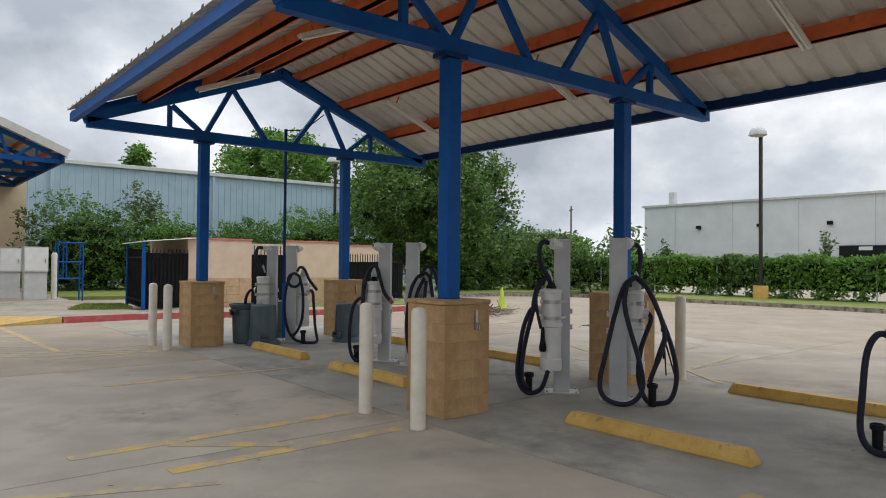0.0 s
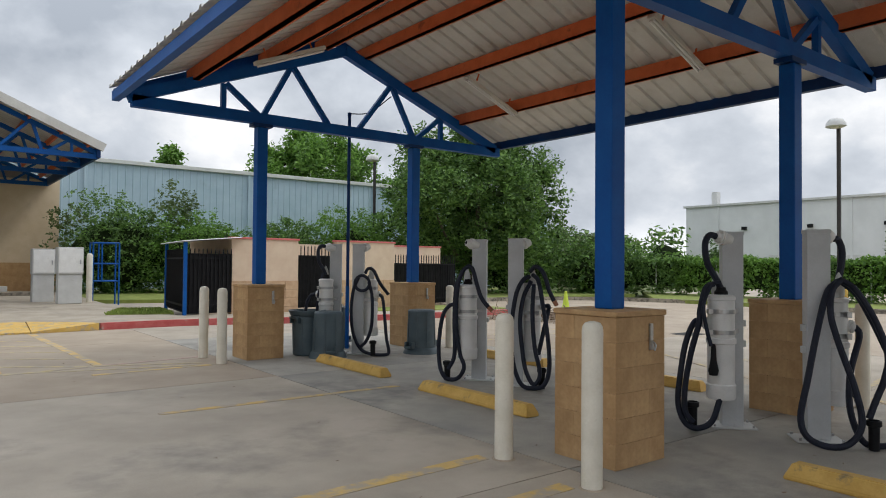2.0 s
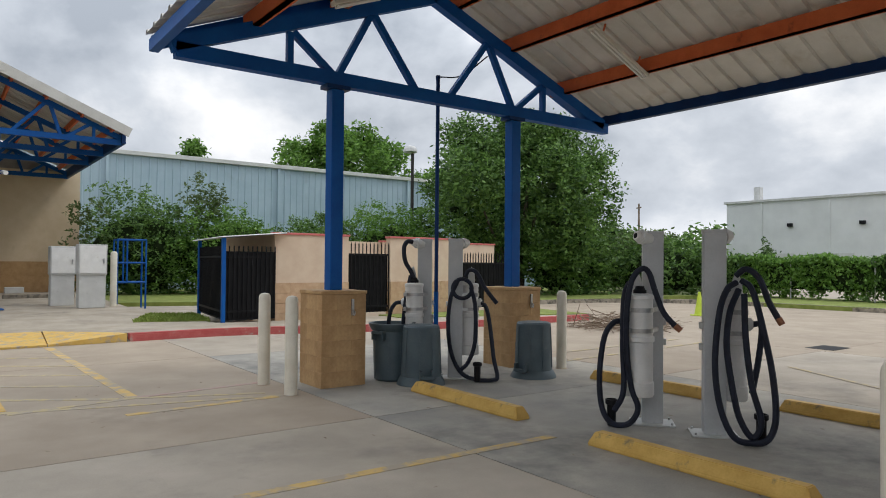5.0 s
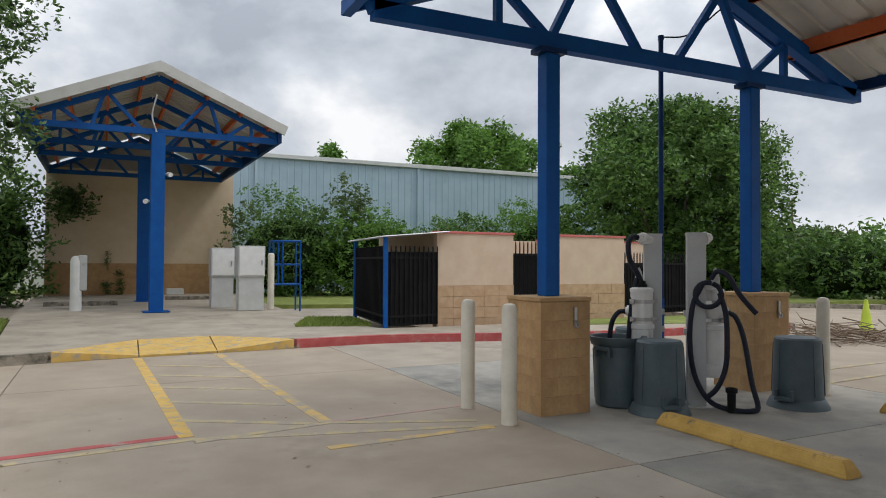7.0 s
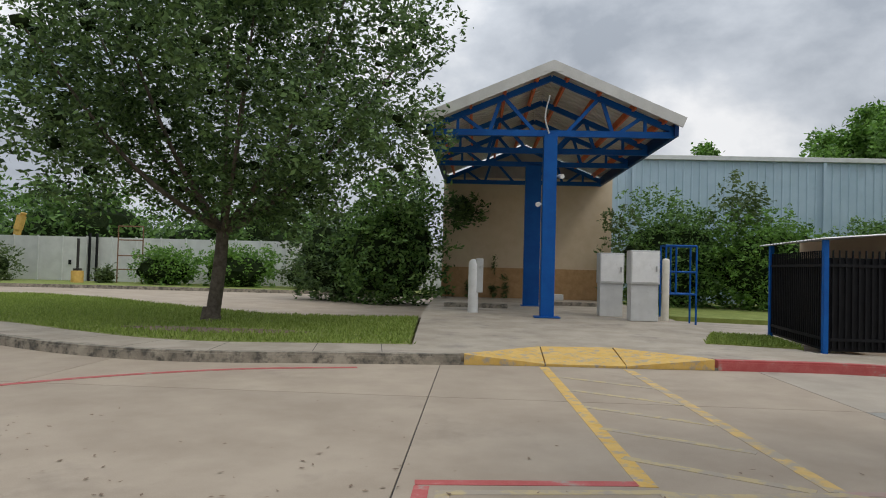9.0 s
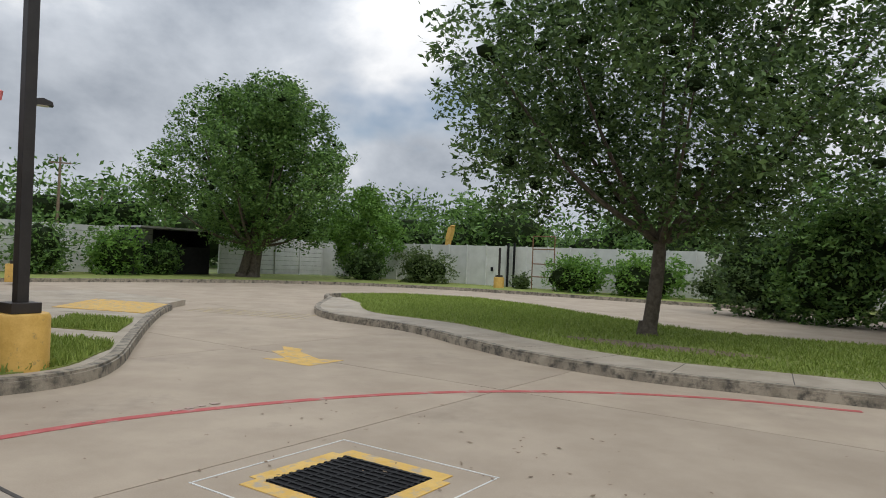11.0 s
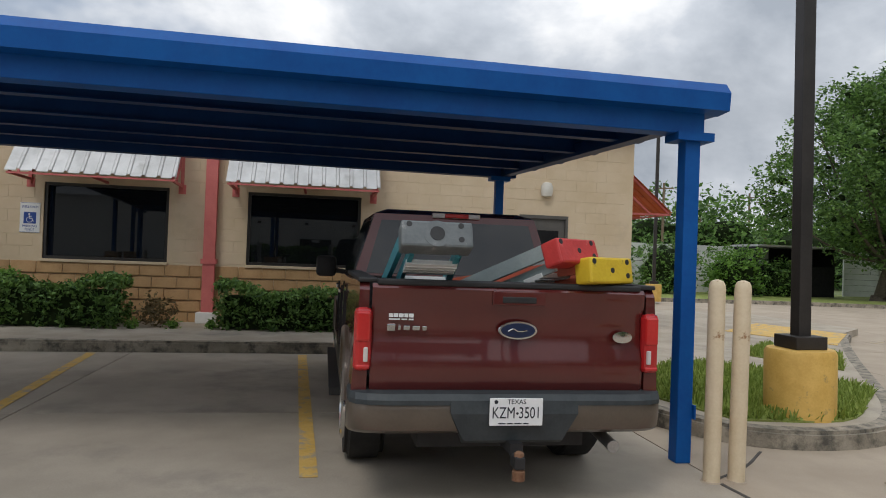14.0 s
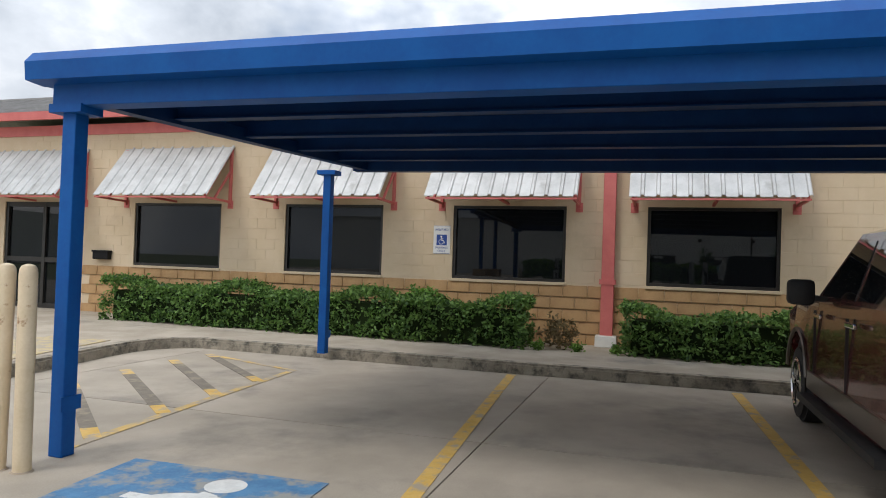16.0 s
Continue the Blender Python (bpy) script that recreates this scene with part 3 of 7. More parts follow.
# outer kerbs of the drive and the strips behind them
outer = [(-28.8, 4.0), (-29.0, 18.0), (-28.6, 28.0), (-26.5, 34.0), (-21.5, 37.6), (-13.0, 38.6), (-2.0, 38.8)]
kerb(outer, KERB, "grey concrete kerb on the outer side of the drive", 1)
bm = BM()
so = smooth_line(outer)
ribbon(bm, offset_line(so, 0.16), offset_line(so, 11.0), 0.0, 0.14)
solid("verge", bm, GRASS, "grass verge between drive and fence", "lawn", kind="structure")
east_kerb = [(24.6, -16), (24.8, 4.0), (25.0, 12.0), (24.4, 19.0), (21.5, 22.2), (17.0, 22.6), (14.8, 21.0), (14.6, 16.9)]
kerb(east_kerb, KERB, "grey concrete kerb along the hedge", -1)
bm = BM()
ribbon(bm, [(24.75, -16), (24.95, 4), (25.15, 12), (24.6, 19.0)], [(30.6, -16), (30.6, 4), (30.6, 12), (30.6, 24)], 0.0, 0.14)
solid("verge", bm, GRASS, "grass verge under the hedge", "lawn", kind="structure")

# west side: walk before the building, lamp island
west_kerb = [(-8.6, -9.0), (-8.55, -1.2), (-9.0, -0.25), (-10.5, -0.3), (-12.6, -0.65), (-13.4, -0.3), (-13.5, 0.6), (-13.5, 4.0), (-13.55, 8.6), (-12.9, 9.6), (-11.5, 10.15), (-9.7, 10.45), (-8.75, 11.05), (-8.7, 12.1), (-9.4, 13.0), (-11.0, 14.2), (-12.9, 15.6), (-15.2, 17.4), (-16.3, 18.4)]
kerb(west_kerb, KERB, "weathered concrete kerb with mossy black stains", 1)
wk = smooth_line(west_kerb)
walk_poly = offset_line(wk, 0.16) + [(-17.5, 19.6), (-22.0, 19.4), (-22.0, -9.0)]
sheet("sidewalk", walk_poly, 0.147, WALK, "concrete walk between kerb and building", "sidewalk", 0.15)
island = smooth_line([(-9.0, 11.05), (-8.95, 12.0), (-9.6, 12.8), (-10.5, 13.45), (-12.0, 12.55), (-11.5, 11.6), (-10.0, 10.75)], 4)
sheet("lawn", island, 0.162, GRASS, "green grass round the lamp base", "lawn", 0.1)
sheet("lawn", [(-11.6, 14.25), (-12.9, 15.3), (-14.1, 14.9), (-13.0, 13.7)], 0.162, GRASS, "green grass patch beside the drive", "lawn", 0.1)
sheet("kerb_ramp", [(-14.3, 16.4), (-16.2, 18.2), (-18.3, 17.6), (-16.4, 15.6)], 0.158, YEL, "yellow painted kerb ramp by the drive", "ramp", 0.1)
sheet("kerb_ramp", [(-9.0, -0.6), (-10.5, -0.55), (-12.6, -1.0), (-12.6, -2.0), (-9.0, -2.2)], 0.157, YELF, "faded yellow painted walk by the entrance", "ramp", 0.1)

# ---- road markings ----
stripe([(0.70, 17.9), (0.86, 12.5)], 0.13, YEL, "worn yellow crosswalk line on concrete")
stripe([(1.90, 17.95), (2.10, 12.55)], 0.13, YELM, "worn yellow crosswalk line on concrete")
for i in range(5):
    y = 17.0 - 0.95 * i
    stripe([(0.84, y), (1.95, y - 0.66)], 0.10, YELF, "faded yellow crosswalk bar on concrete", 0.003)
stripe([(-0.62, 6.0), (-0.62, 12.34)], 0.10, RED, "worn red fire-lane line on concrete")
stripe([(-0.67, 12.40), (0.80, 12.56)], 0.10, RED, "worn red fire-lane line on concrete")
stripe([(-0.50, 6.0), (-0.48, 12.25)], 0.09, YELF, "faded yellow bay line on concrete")
stripe([(-0.5, 12.22), (0.9, 12.40), (3.5, 11.75)], 0.09, YELF, "faded yellow bay line on concrete")
stripe([(2.1, 12.52), (3.6, 12.68)], 0.09, PINKP, "faded pink line on concrete")
stripe([(0.9, 12.3), (2.1, 12.5), (3.4, 12.0)], 0.09, YELF, "faded yellow bay line on concrete", 0.005)
stripe([(0.9, 5.66), (3.5, 5.75)], 0.14, YELM, "worn yellow stall line on concrete")
stripe([(1.4, 4.86), (3.5, 4.89)], 0.14, YELM, "worn yellow stall line on concrete")
stripe([(1.65, 5.62), (2.45, 5.0)], 0.14, YELM, "worn yellow stall line on concrete")
stripe([(1.85, 11.66), (3.43, 11.72)], 0.10, YELM, "worn yellow stall line on concrete")
stripe([(1.9, 8.76), (4.7, 8.72)], 0.10, YELM, "worn yellow stall line on concrete")
stripe([(0.9, 1.95), (4.3, 1.95)], 0.10, YELM, "worn yellow stall line on concrete")
stripe([(-0.3, 5.2), (1.6, 4.4)], 0.09, YELF, "faded yellow stall line on concrete")
stripe(smooth_line([(-8.0, 10.22), (-7.2, 10.27), (-5.8, 10.24), (-2.5, 10.25)]), 0.028, JOINT, "dark gritty joint in the concrete", name="pavement_joint")
stripe(smooth_line([(-8.0, 10.24), (-8.25, 10.62), (-8.62, 11.0)]), 0.022, JOINT, "dark gritty crack towards the kerb", name="pavement_joint")
fire = smooth_line([(-7.15, -3.0), (-7.1, 3.0), (-7.05, 8.0), (-7.1, 10.4), (-6.95, 12.0), (-6.15, 14.1), (-4.9, 15.7), (-3.4, 16.75), (-1.9, 17.25)])
stripe(fire, 0.11, RED, "long curved red fire-lane line")
bm = BM()
for i, s in enumerate((0.16, 0.12, 0.10, 0.14)):
    box(bm, -0.03, 0.03, 0.14 * i, 0.14 * i + s * 0.6, 0.004, 0.0075)
solid("stencil_lettering", bm, PINKP, "faint unreadable white stencil letters on the red line", "road marking", kind="structure", at=(-6.98, 12.1, 0.002))
arrow = [(-9.75, 15.95), (-9.35, 15.62), (-9.45, 15.45), (-8.75, 15.1), (-8.95, 14.85), (-8.05, 14.85), (-8.1, 15.6), (-8.4, 15.4), (-9.15, 15.75), (-9.3, 15.95)]
bm = BM()
prism(bm, arrow, 0.001, 0.004)
bmesh.ops.triangulate(bm, faces=bm.faces[:])
solid("painted_arrow", bm, YEL, "worn yellow direction arrow on the drive", "road marking", kind="structure")
for i in range(4):
    y = 18.3 + 0.32 * i
    stripe([(-16.2 - 0.1 * i, y + 0.3), (-12.9 - 0.2 * i, y + 1.2)], 0.10, YELF, "faded yellow crosswalk bar across the drive")
for y, x1 in ((4.68, -8.4), (7.38, -8.2)):
    stripe([(-13.42, y), (x1, y + 0.4 - (0.2 if y > 7 else 0))], 0.115, YEL, "worn yellow parking line")
stripe([(-13.0, 0.36), (-12.35, 2.1), (-8.55, 2.42)], 0.10, YELM, "worn yellow access-aisle outline")
for a, b in (((-10.44, 0.54), (-8.85, 2.38)), ((-11.42, 0.34), (-9.75, 2.29)), ((-12.33, 0.30), (-10.6, 2.24)), ((-13.02, 0.36), (-11.5, 2.14))):
    m1, m2 = Vector(a).lerp(Vector(b), 0.14), Vector(a).lerp(Vector(b), 0.86)
    stripe([tuple(m1), tuple(m2)], 0.13, BLOTTED, "grey blotted-out access-aisle bar")
    stripe([a, tuple(m1)], 0.13, YELM, "worn yellow end of an access-aisle bar")
    stripe([tuple(m2), b], 0.13, YEL, "worn yellow end of an access-aisle bar")
sheet("accessible_bay_marking", [(-8.55, 3.05), (-8.6, 4.5), (-7.1, 4.6), (-7.05, 3.15)], 0.0078, HCBLUE, "worn blue accessible-parking square on concrete", "road marking", 0.012)
bm = BM()
bmesh.ops.create_cone(bm, cap_ends=True, segments=20, radius1=0.13, radius2=0.13, depth=0.003, matrix=Matrix.Translation((-8.3, 3.95, 0.0072)))
for k, (a, b, w) in enumerate((((-8.15, 3.95), (-7.75, 3.85), 0.12), ((-7.75, 3.85), (-7.7, 3.45), 0.1), ((-7.95, 3.9), (-7.95, 3.5), 0.09), ((-7.7, 3.5), (-7.35, 3.35), 0.1))):
    bar(bm, (*a, 0.0076 + 0.0003 * k), (*b, 0.0076 + 0.0003 * k), w, 0.003)
wheel = [(-7.72 + 0.36 * math.cos(a), 3.95 + 0.36 * math.sin(a)) for a in [0.5 + 0.28 * k for k in range(16)]]
ribbon(bm, offset_line(wheel, 0.045), offset_line(wheel, -0.045), 0.005, 0.0105)
solid("accessible_symbol", bm, HCWHITE, "worn white wheelchair symbol on blue ground paint", "road marking", kind="structure")
for a, b in (((8.2, 4.3), (11.2, 8.3)), ((8.3, 5.4), (10.6, 9.6)), ((9.1, 5.2), (11.0, 5.5)), ((9.8, 6.3), (11.6, 6.6)), ((8.2, 12.6), (12.4, 12.8)), ((8.2, 11.9), (12.6, 12.2))):
    stripe([a, b], 0.09, YELF, "faded bay line on concrete")

# drain grate
g = thing("drain_grate", (-4.5, 11.74, 0.0), "black steel drain grate in a yellow painted collar", "drain")
bm = BM()
for s in (-1, 1):
    box(bm, -0.46, 0.46, s * 0.46 - 0.07, s * 0.46 + 0.07, 0.001, 0.006)
    box(bm, s * 0.46 - 0.07, s * 0.46 + 0.07, -0.39, 0.39, 0.001, 0.006)
part("collar", bm, YEL, g, "worn yellow painted collar")
# a flat plate, the shade of the pit put into its colour
bm = BM()
box(bm, -0.39, 0.39, -0.39, 0.39, 0.0, 0.003)
part("pit", bm, DARK, g, "near-black plate in place of the pit's shade")
for i in range(12):
    bm = BM()
    box(bm, -0.39, 0.39, -0.36 + 0.066 * i - 0.012, -0.36 + 0.066 * i + 0.012, 0.003, 0.012)
    part("bar", bm, BLACK, g)
for i in range(7):
    bm = BM()
    box(bm, -0.36 + 0.12 * i - 0.008, -0.36 + 0.12 * i + 0.008, -0.39, 0.39, 0.003, 0.010)
    part("cross_bar", bm, BLACK, g)
bm = BM()
for s in (-1, 1):
    box(bm, -0.72, 0.72, s * 0.71 - 0.006, s * 0.71 + 0.006, 0.001, 0.005)
    box(bm, s * 0.71 - 0.006, s * 0.71 + 0.006, -0.69, 0.69, 0.001, 0.0046)
part("chalk_outline", bm, HCWHITE, g, "thin white outline on the concrete")
bm = BM()
box(bm, -0.35, 0.35, -0.25, 0.25, 0.001, 0.006)
solid("drain_cover", bm, BLACK, "dark iron drain cover in the lot", "drain", at=(13.6, 10.4, 0))


# ---- vacuum canopy ----
CX, HALF, EAVE, APEX = 5.83, 3.55, 3.92, 5.38
SL = (APEX - EAVE) / HALF


def roof_z(x):
    return APEX - SL * abs(x - CX)


def truss(y):
    t = thing("roof_truss", (0, y, 0), "royal blue welded steel roof truss on two posts", "roof truss", "canopy trusses", "structure")
    def member(name, a, b, w, h):
        bm = BM()
        bar(bm, (a[0], 0, a[1]), (b[0], 0, b[1]), w, h, up=(0, 1, 0) if abs(a[0] - b[0]) < 0.01 else (0, 0, 1))
        return part(name, bm, BLUE, t)
    zb = 3.80
    member("bottom_chord", (CX - HALF + 0.10, zb), (CX + HALF + 0.06, zb), 0.13, 0.17)
    for s in (-1, 1):
        member("top_chord", (CX + s * (HALF - 0.05), EAVE - 0.07), (CX, APEX - 0.19), 0.13, 0.17)
        zt = lambda d: roof_z(CX + d) - 0.24
        member("web", (CX + s * 2.12, zb), (CX + s * 2.12, zt(2.12)), 0.075, 0.075)
        member("web", (CX + s * 2.08, zt(2.1)), (CX + s * 1.53, zb + 0.04), 0.08, 0.08)
        member("web", (CX + s * 1.48, zb + 0.04), (CX + s * 1.0, zt(1.0)), 0.08, 0.08)
        member("web", (CX + s * 0.96, zt(0.98)), (CX + s * 0.28, zb + 0.04), 0.08, 0.08)
        bm = BM()
        box(bm, CX + s * 1.5 - 0.16, CX + s * 1.5 + 0.16, -0.10, 0.10, 3.665, 3.715)
        part("bearing_plate", bm, NAVY, t)
    return t


TRUSS_Y = (-1.75, 5.2, 12.15)
for y in TRUSS_Y:
    truss(y)

Y0, Y1 = -3.2, 12.5
roof = thing("canopy_roof", (0, 0, 0), "ribbed white sheet canopy roof on orange purlins", "roof", kind="structure")


def ribbed(bm, x0, z0, x1, z1, y0, y1, pitch=0.3, rib=0.035, t=0.012):
    """A ribbed sheet with the ribs running down the slope."""
    n = round((y1 - y0) / pitch)
    pr = []
    for i in range(n):
        b = y0 + (y1 - y0) * i / n
        w = (y1 - y0) / n
        pr += [(b, 0), (b + w * 0.70, 0), (b + w * 0.77, rib), (b + w * 0.93, rib)]
    pr.append((y1, 0))
    for k, o in ((0, 0.0), (1, t)):
        a = [bm.verts.new((x0, y, z0 + h + o)) for y, h in pr]
        c = [bm.verts.new((x1, y, z1 + h + o)) for y, h in pr]
        for i in range(len(pr) - 1):
            q = (a[i], a[i + 1], c[i + 1], c[i])
            bm.faces.new(q if k else q[::-1])
    bmesh.ops.recalc_face_normals(bm, faces=bm.faces[:])
    return bm


for s in (-1, 1):
    bm = BM()
    ribbed(bm, CX + s * (HALF + 0.12), EAVE - 0.05 + 0.14, CX, APEX + 0.14, Y0, Y1)
    part("roof_sheet", bm, SHEET, roof, "ribbed off-white roof sheet")
    for d in (0.41, 1.43, 2.57):
        bm = BM()
        x = CX + s * d
        box(bm, x - 0.035, x + 0.035, Y0 + 0.15, Y1 - 0.1, roof_z(x) - 0.09, roof_z(x) + 0.11)
        box(bm, x - 0.035, x + 0.06, Y0 + 0.15, Y1 - 0.1, roof_z(x) - 0.09, roof_z(x) - 0.075)
        part("purlin", bm, RUST, roof, "orange primed steel purlin")
    bm = BM()
    xe = CX + (HALF + 0.13 if s > 0 else -HALF - 0.03)
    low = EAVE - (0.04 if s > 0 else 0.08)
    profile_y(bm, [(xe - 0.05, low), (xe + 0.05, low), (xe + 0.05, EAVE + (0.115 if s > 0 else 0.055)), (xe - 0.05, EAVE + (0.115 if s > 0 else 0.055))], Y0, Y1 + 0.02)
    # the right beam shows its inner face, its blue darkened as shade
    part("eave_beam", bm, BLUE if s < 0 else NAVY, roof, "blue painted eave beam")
    for ye in (Y0, Y1):
        bm = BM()
        bar(bm, (xe, ye, EAVE + 0.02), (CX, ye, APEX + 0.08), 0.05, 0.16)
        part("gable_trim", bm, BLUE, roof, "blue painted gable trim")
bm = BM()
profile_y(bm, [(CX - 0.2, APEX + 0.10), (CX, APEX + 0.20), (CX + 0.2, APEX + 0.10), (CX, APEX + 0.18)], Y0, Y1)
part("ridge_cap", bm, GALV, roof)


def tube_light(x, y, length=1.25, tilt=0):
    z = roof_z(x)
    s = 1 if x > CX else -1
    t = thing("tube_light", (x, y, z - 0.16), "slim white fluorescent strip under the canopy", "light", "canopy strip lights")
    m = Matrix.Rotation(s * math.atan(SL), 4, "Y")
    bm = BM()
    box(bm, -length / 2, length / 2, -0.055, 0.055, 0.0, 0.06, 0.01, m)
    part("housing", bm, DIFF, t)
    for yy in (-0.028, 0.028):
        bm = BM()
        rod(bm, m @ Vector((-length / 2 + 0.04, yy, -0.018)), m @ Vector((length / 2 - 0.04, yy, -0.018)), 0.016, n=8)
        part("tube", bm, WHITEP, t, "unlit white tube")
    for xx in (-0.4, 0.4):
        bm = BM()
        bar(bm, m @ Vector((xx, 0, 0.05)), m @ Vector((xx, 0, 0.22)), 0.02, 0.02)
        part("bracket", bm, RUST, t)


for y in (10.55, 6.9, 3.3):
    tube_light(CX + 2.0, y)
for y in (11.5, 7.8, 4.1):
    tube_light(CX - 1.3, y)


# block pillars with steel posts
def pillar(x, y, hasp=True):
    t = thing("block_pillar", (x, y, 0), "brown painted concrete-block pillar with flat cap", "pillar", "canopy pillars", "structure")
    w, d, h = 0.30, 0.20, 0.186
    bm = BM()
    box(bm, -w + 0.02, w - 0.02, -w + 0.02, w - 0.02, 0, 1.11)
    part("core", bm, PILLAR, t)
    bm = BM()
    box(bm, -w - 0.012, w + 0.012, -w - 0.012, w + 0.012, 1.118, 1.16, 0.008)
    part("cap", bm, PILLAR, t)
    bm = BM()
    box(bm, -0.1998, 0.1998, -0.0998, 0.0998, 0.0005, h - 0.0005, 0.0035)
    for v in bm.verts:
        v.co += Vector((0, 0.004 * math.sin(31 * v.co.x + 17 * v.co.z), 0))
    block = mesh_of(bm, "block", PILLAR)
    for c in range(6):
        for k in range(4):
            ob = new("block", block)
            ob.parent = t
            m = Matrix.Rotation(math.pi / 2 * k, 4, "Z") @ (Matrix.Identity(4) if c % 2 == 0 else Matrix.Scale(-1, 4, (1, 0, 0)))
            ob.matrix_basis = Matrix.Translation((0, 0, c * h)) @ m @ Matrix.Translation((-0.1, -0.2, 0))
    if hasp:
        bm = BM()
        box(bm, 0.09, 0.125, -w - 0.022, -w - 0.002, 0.86, 1.06, 0.004)
        part("hasp", bm, STEEL, t, "rusty steel hasp")
        bm = BM()
        sweep(bm, [(0.107, -w - 0.02, 0.93), (0.09, -w - 0.04, 0.90), (0.107, -w - 0.045, 0.86), (0.125, -w - 0.04, 0.90), (0.107, -w - 0.02, 0.93)], 0.008, 6, 4)
        part("padlock_loop", bm, STEEL, t)
    return t


def post(x, y):
    bm = BM()
    box(bm, -0.085, 0.085, -0.085, 0.085, 1.16, 3.66, 0.012)
    return solid("canopy_post", bm, BLUE, "royal blue square steel canopy post", "post", "canopy posts", "structure", at=(x, y, 0))


for y in TRUSS_Y:
    for x in (CX - 1.5, CX + 1.5):
        pillar(x, y)
        post(x, y)


def bollard(x, y, r=0.072, h=1.12, material=CREAM, label="cream painted steel bollard with domed top", group="canopy bollards", z=0.0, lean=0.0):
    t = thing("bollard", (x, y, z), label, "bollard", group)
    bm = BM()
    lathe(bm, [(r, 0.0), (r, h - 0.06), (r * 0.93, h - 0.03), (r * 0.72, h - 0.008), (r * 0.35, h), (0.01, h + 0.003)], 16)
    ob = part("sleeve", bm, material, t, smooth=True)
    ob.matrix_basis = Matrix.Rotation(lean, 4, "Y")
    bm = BM()
    lathe(bm, [(r * 1.3, 0.001), (r * 1.2, 0.006), (r * 1.02, 0.008)], 14)
    part("footing", bm, CONCRETE, t, "grey mortar footing")
    return t


for x, y in ((3.6, 5.63), (3.6, 4.76), (3.59, 12.52), (3.59, 11.72), (8.05, 5.6), (8.05, 4.78), (7.64, 12.5), (7.64, 11.42)):
    bollard(x, y)


def wheel_stop(x, y0, label="yellow painted concrete wheel stop, scuffed"):
    bm = BM()
    prof = [(-0.085, 0), (0.085, 0), (0.085, 0.03), (0.05, 0.12), (-0.05, 0.12), (-0.085, 0.03)]
    profile_y(bm, prof, 0, 1.83)
    for v in bm.verts:
        if v.co.z > 0.1:
            v.co.y += 0.05 if v.co.y < 0.9 else -0.05
    bmesh.ops.bevel(bm, geom=bm.edges[:], offset=0.008, segments=2, affect="EDGES")
    return solid("wheel_stop", bm, YELS, label, "wheel stop", "wheel stops", at=(x, y0, 0))


for x, y in ((4.94, 2.26), (4.82, 6.52), (4.92, 9.32), (7.72, 2.08), (7.5, 6.3), (7.37, 8.75)):
    wheel_stop(x, y)


# vacuum pedestals: local x runs across the bay, y away from the drive
def hose(bm_name, path, t, label="long black rubber hose", r=0.027):
    bm = BM()
    sweep(bm, path, r, 9)
    return part(bm_name, bm, HOSE, t, label, True)


def standing_nozzle(t, x, y, z=0.0):
    bm = BM()
    lathe(bm, [(0.02, z + 0.01), (0.04, z + 0.01), (0.042, z + 0.2), (0.058, z + 0.21), (0.058, z + 0.25), (0.045, z + 0.255), (0.042, z + 0.2)], 14, (x, y, 0))
    part("nozzle", bm, BLACK, t, "black upright nozzle socket", True)


def brass_end(t, a, b):
    bm = BM()
    rod(bm, a, b, 0.03, 0.028, 12)
    part("hose_end", bm, RUSTB, t, "worn copper hose ferrule", True)


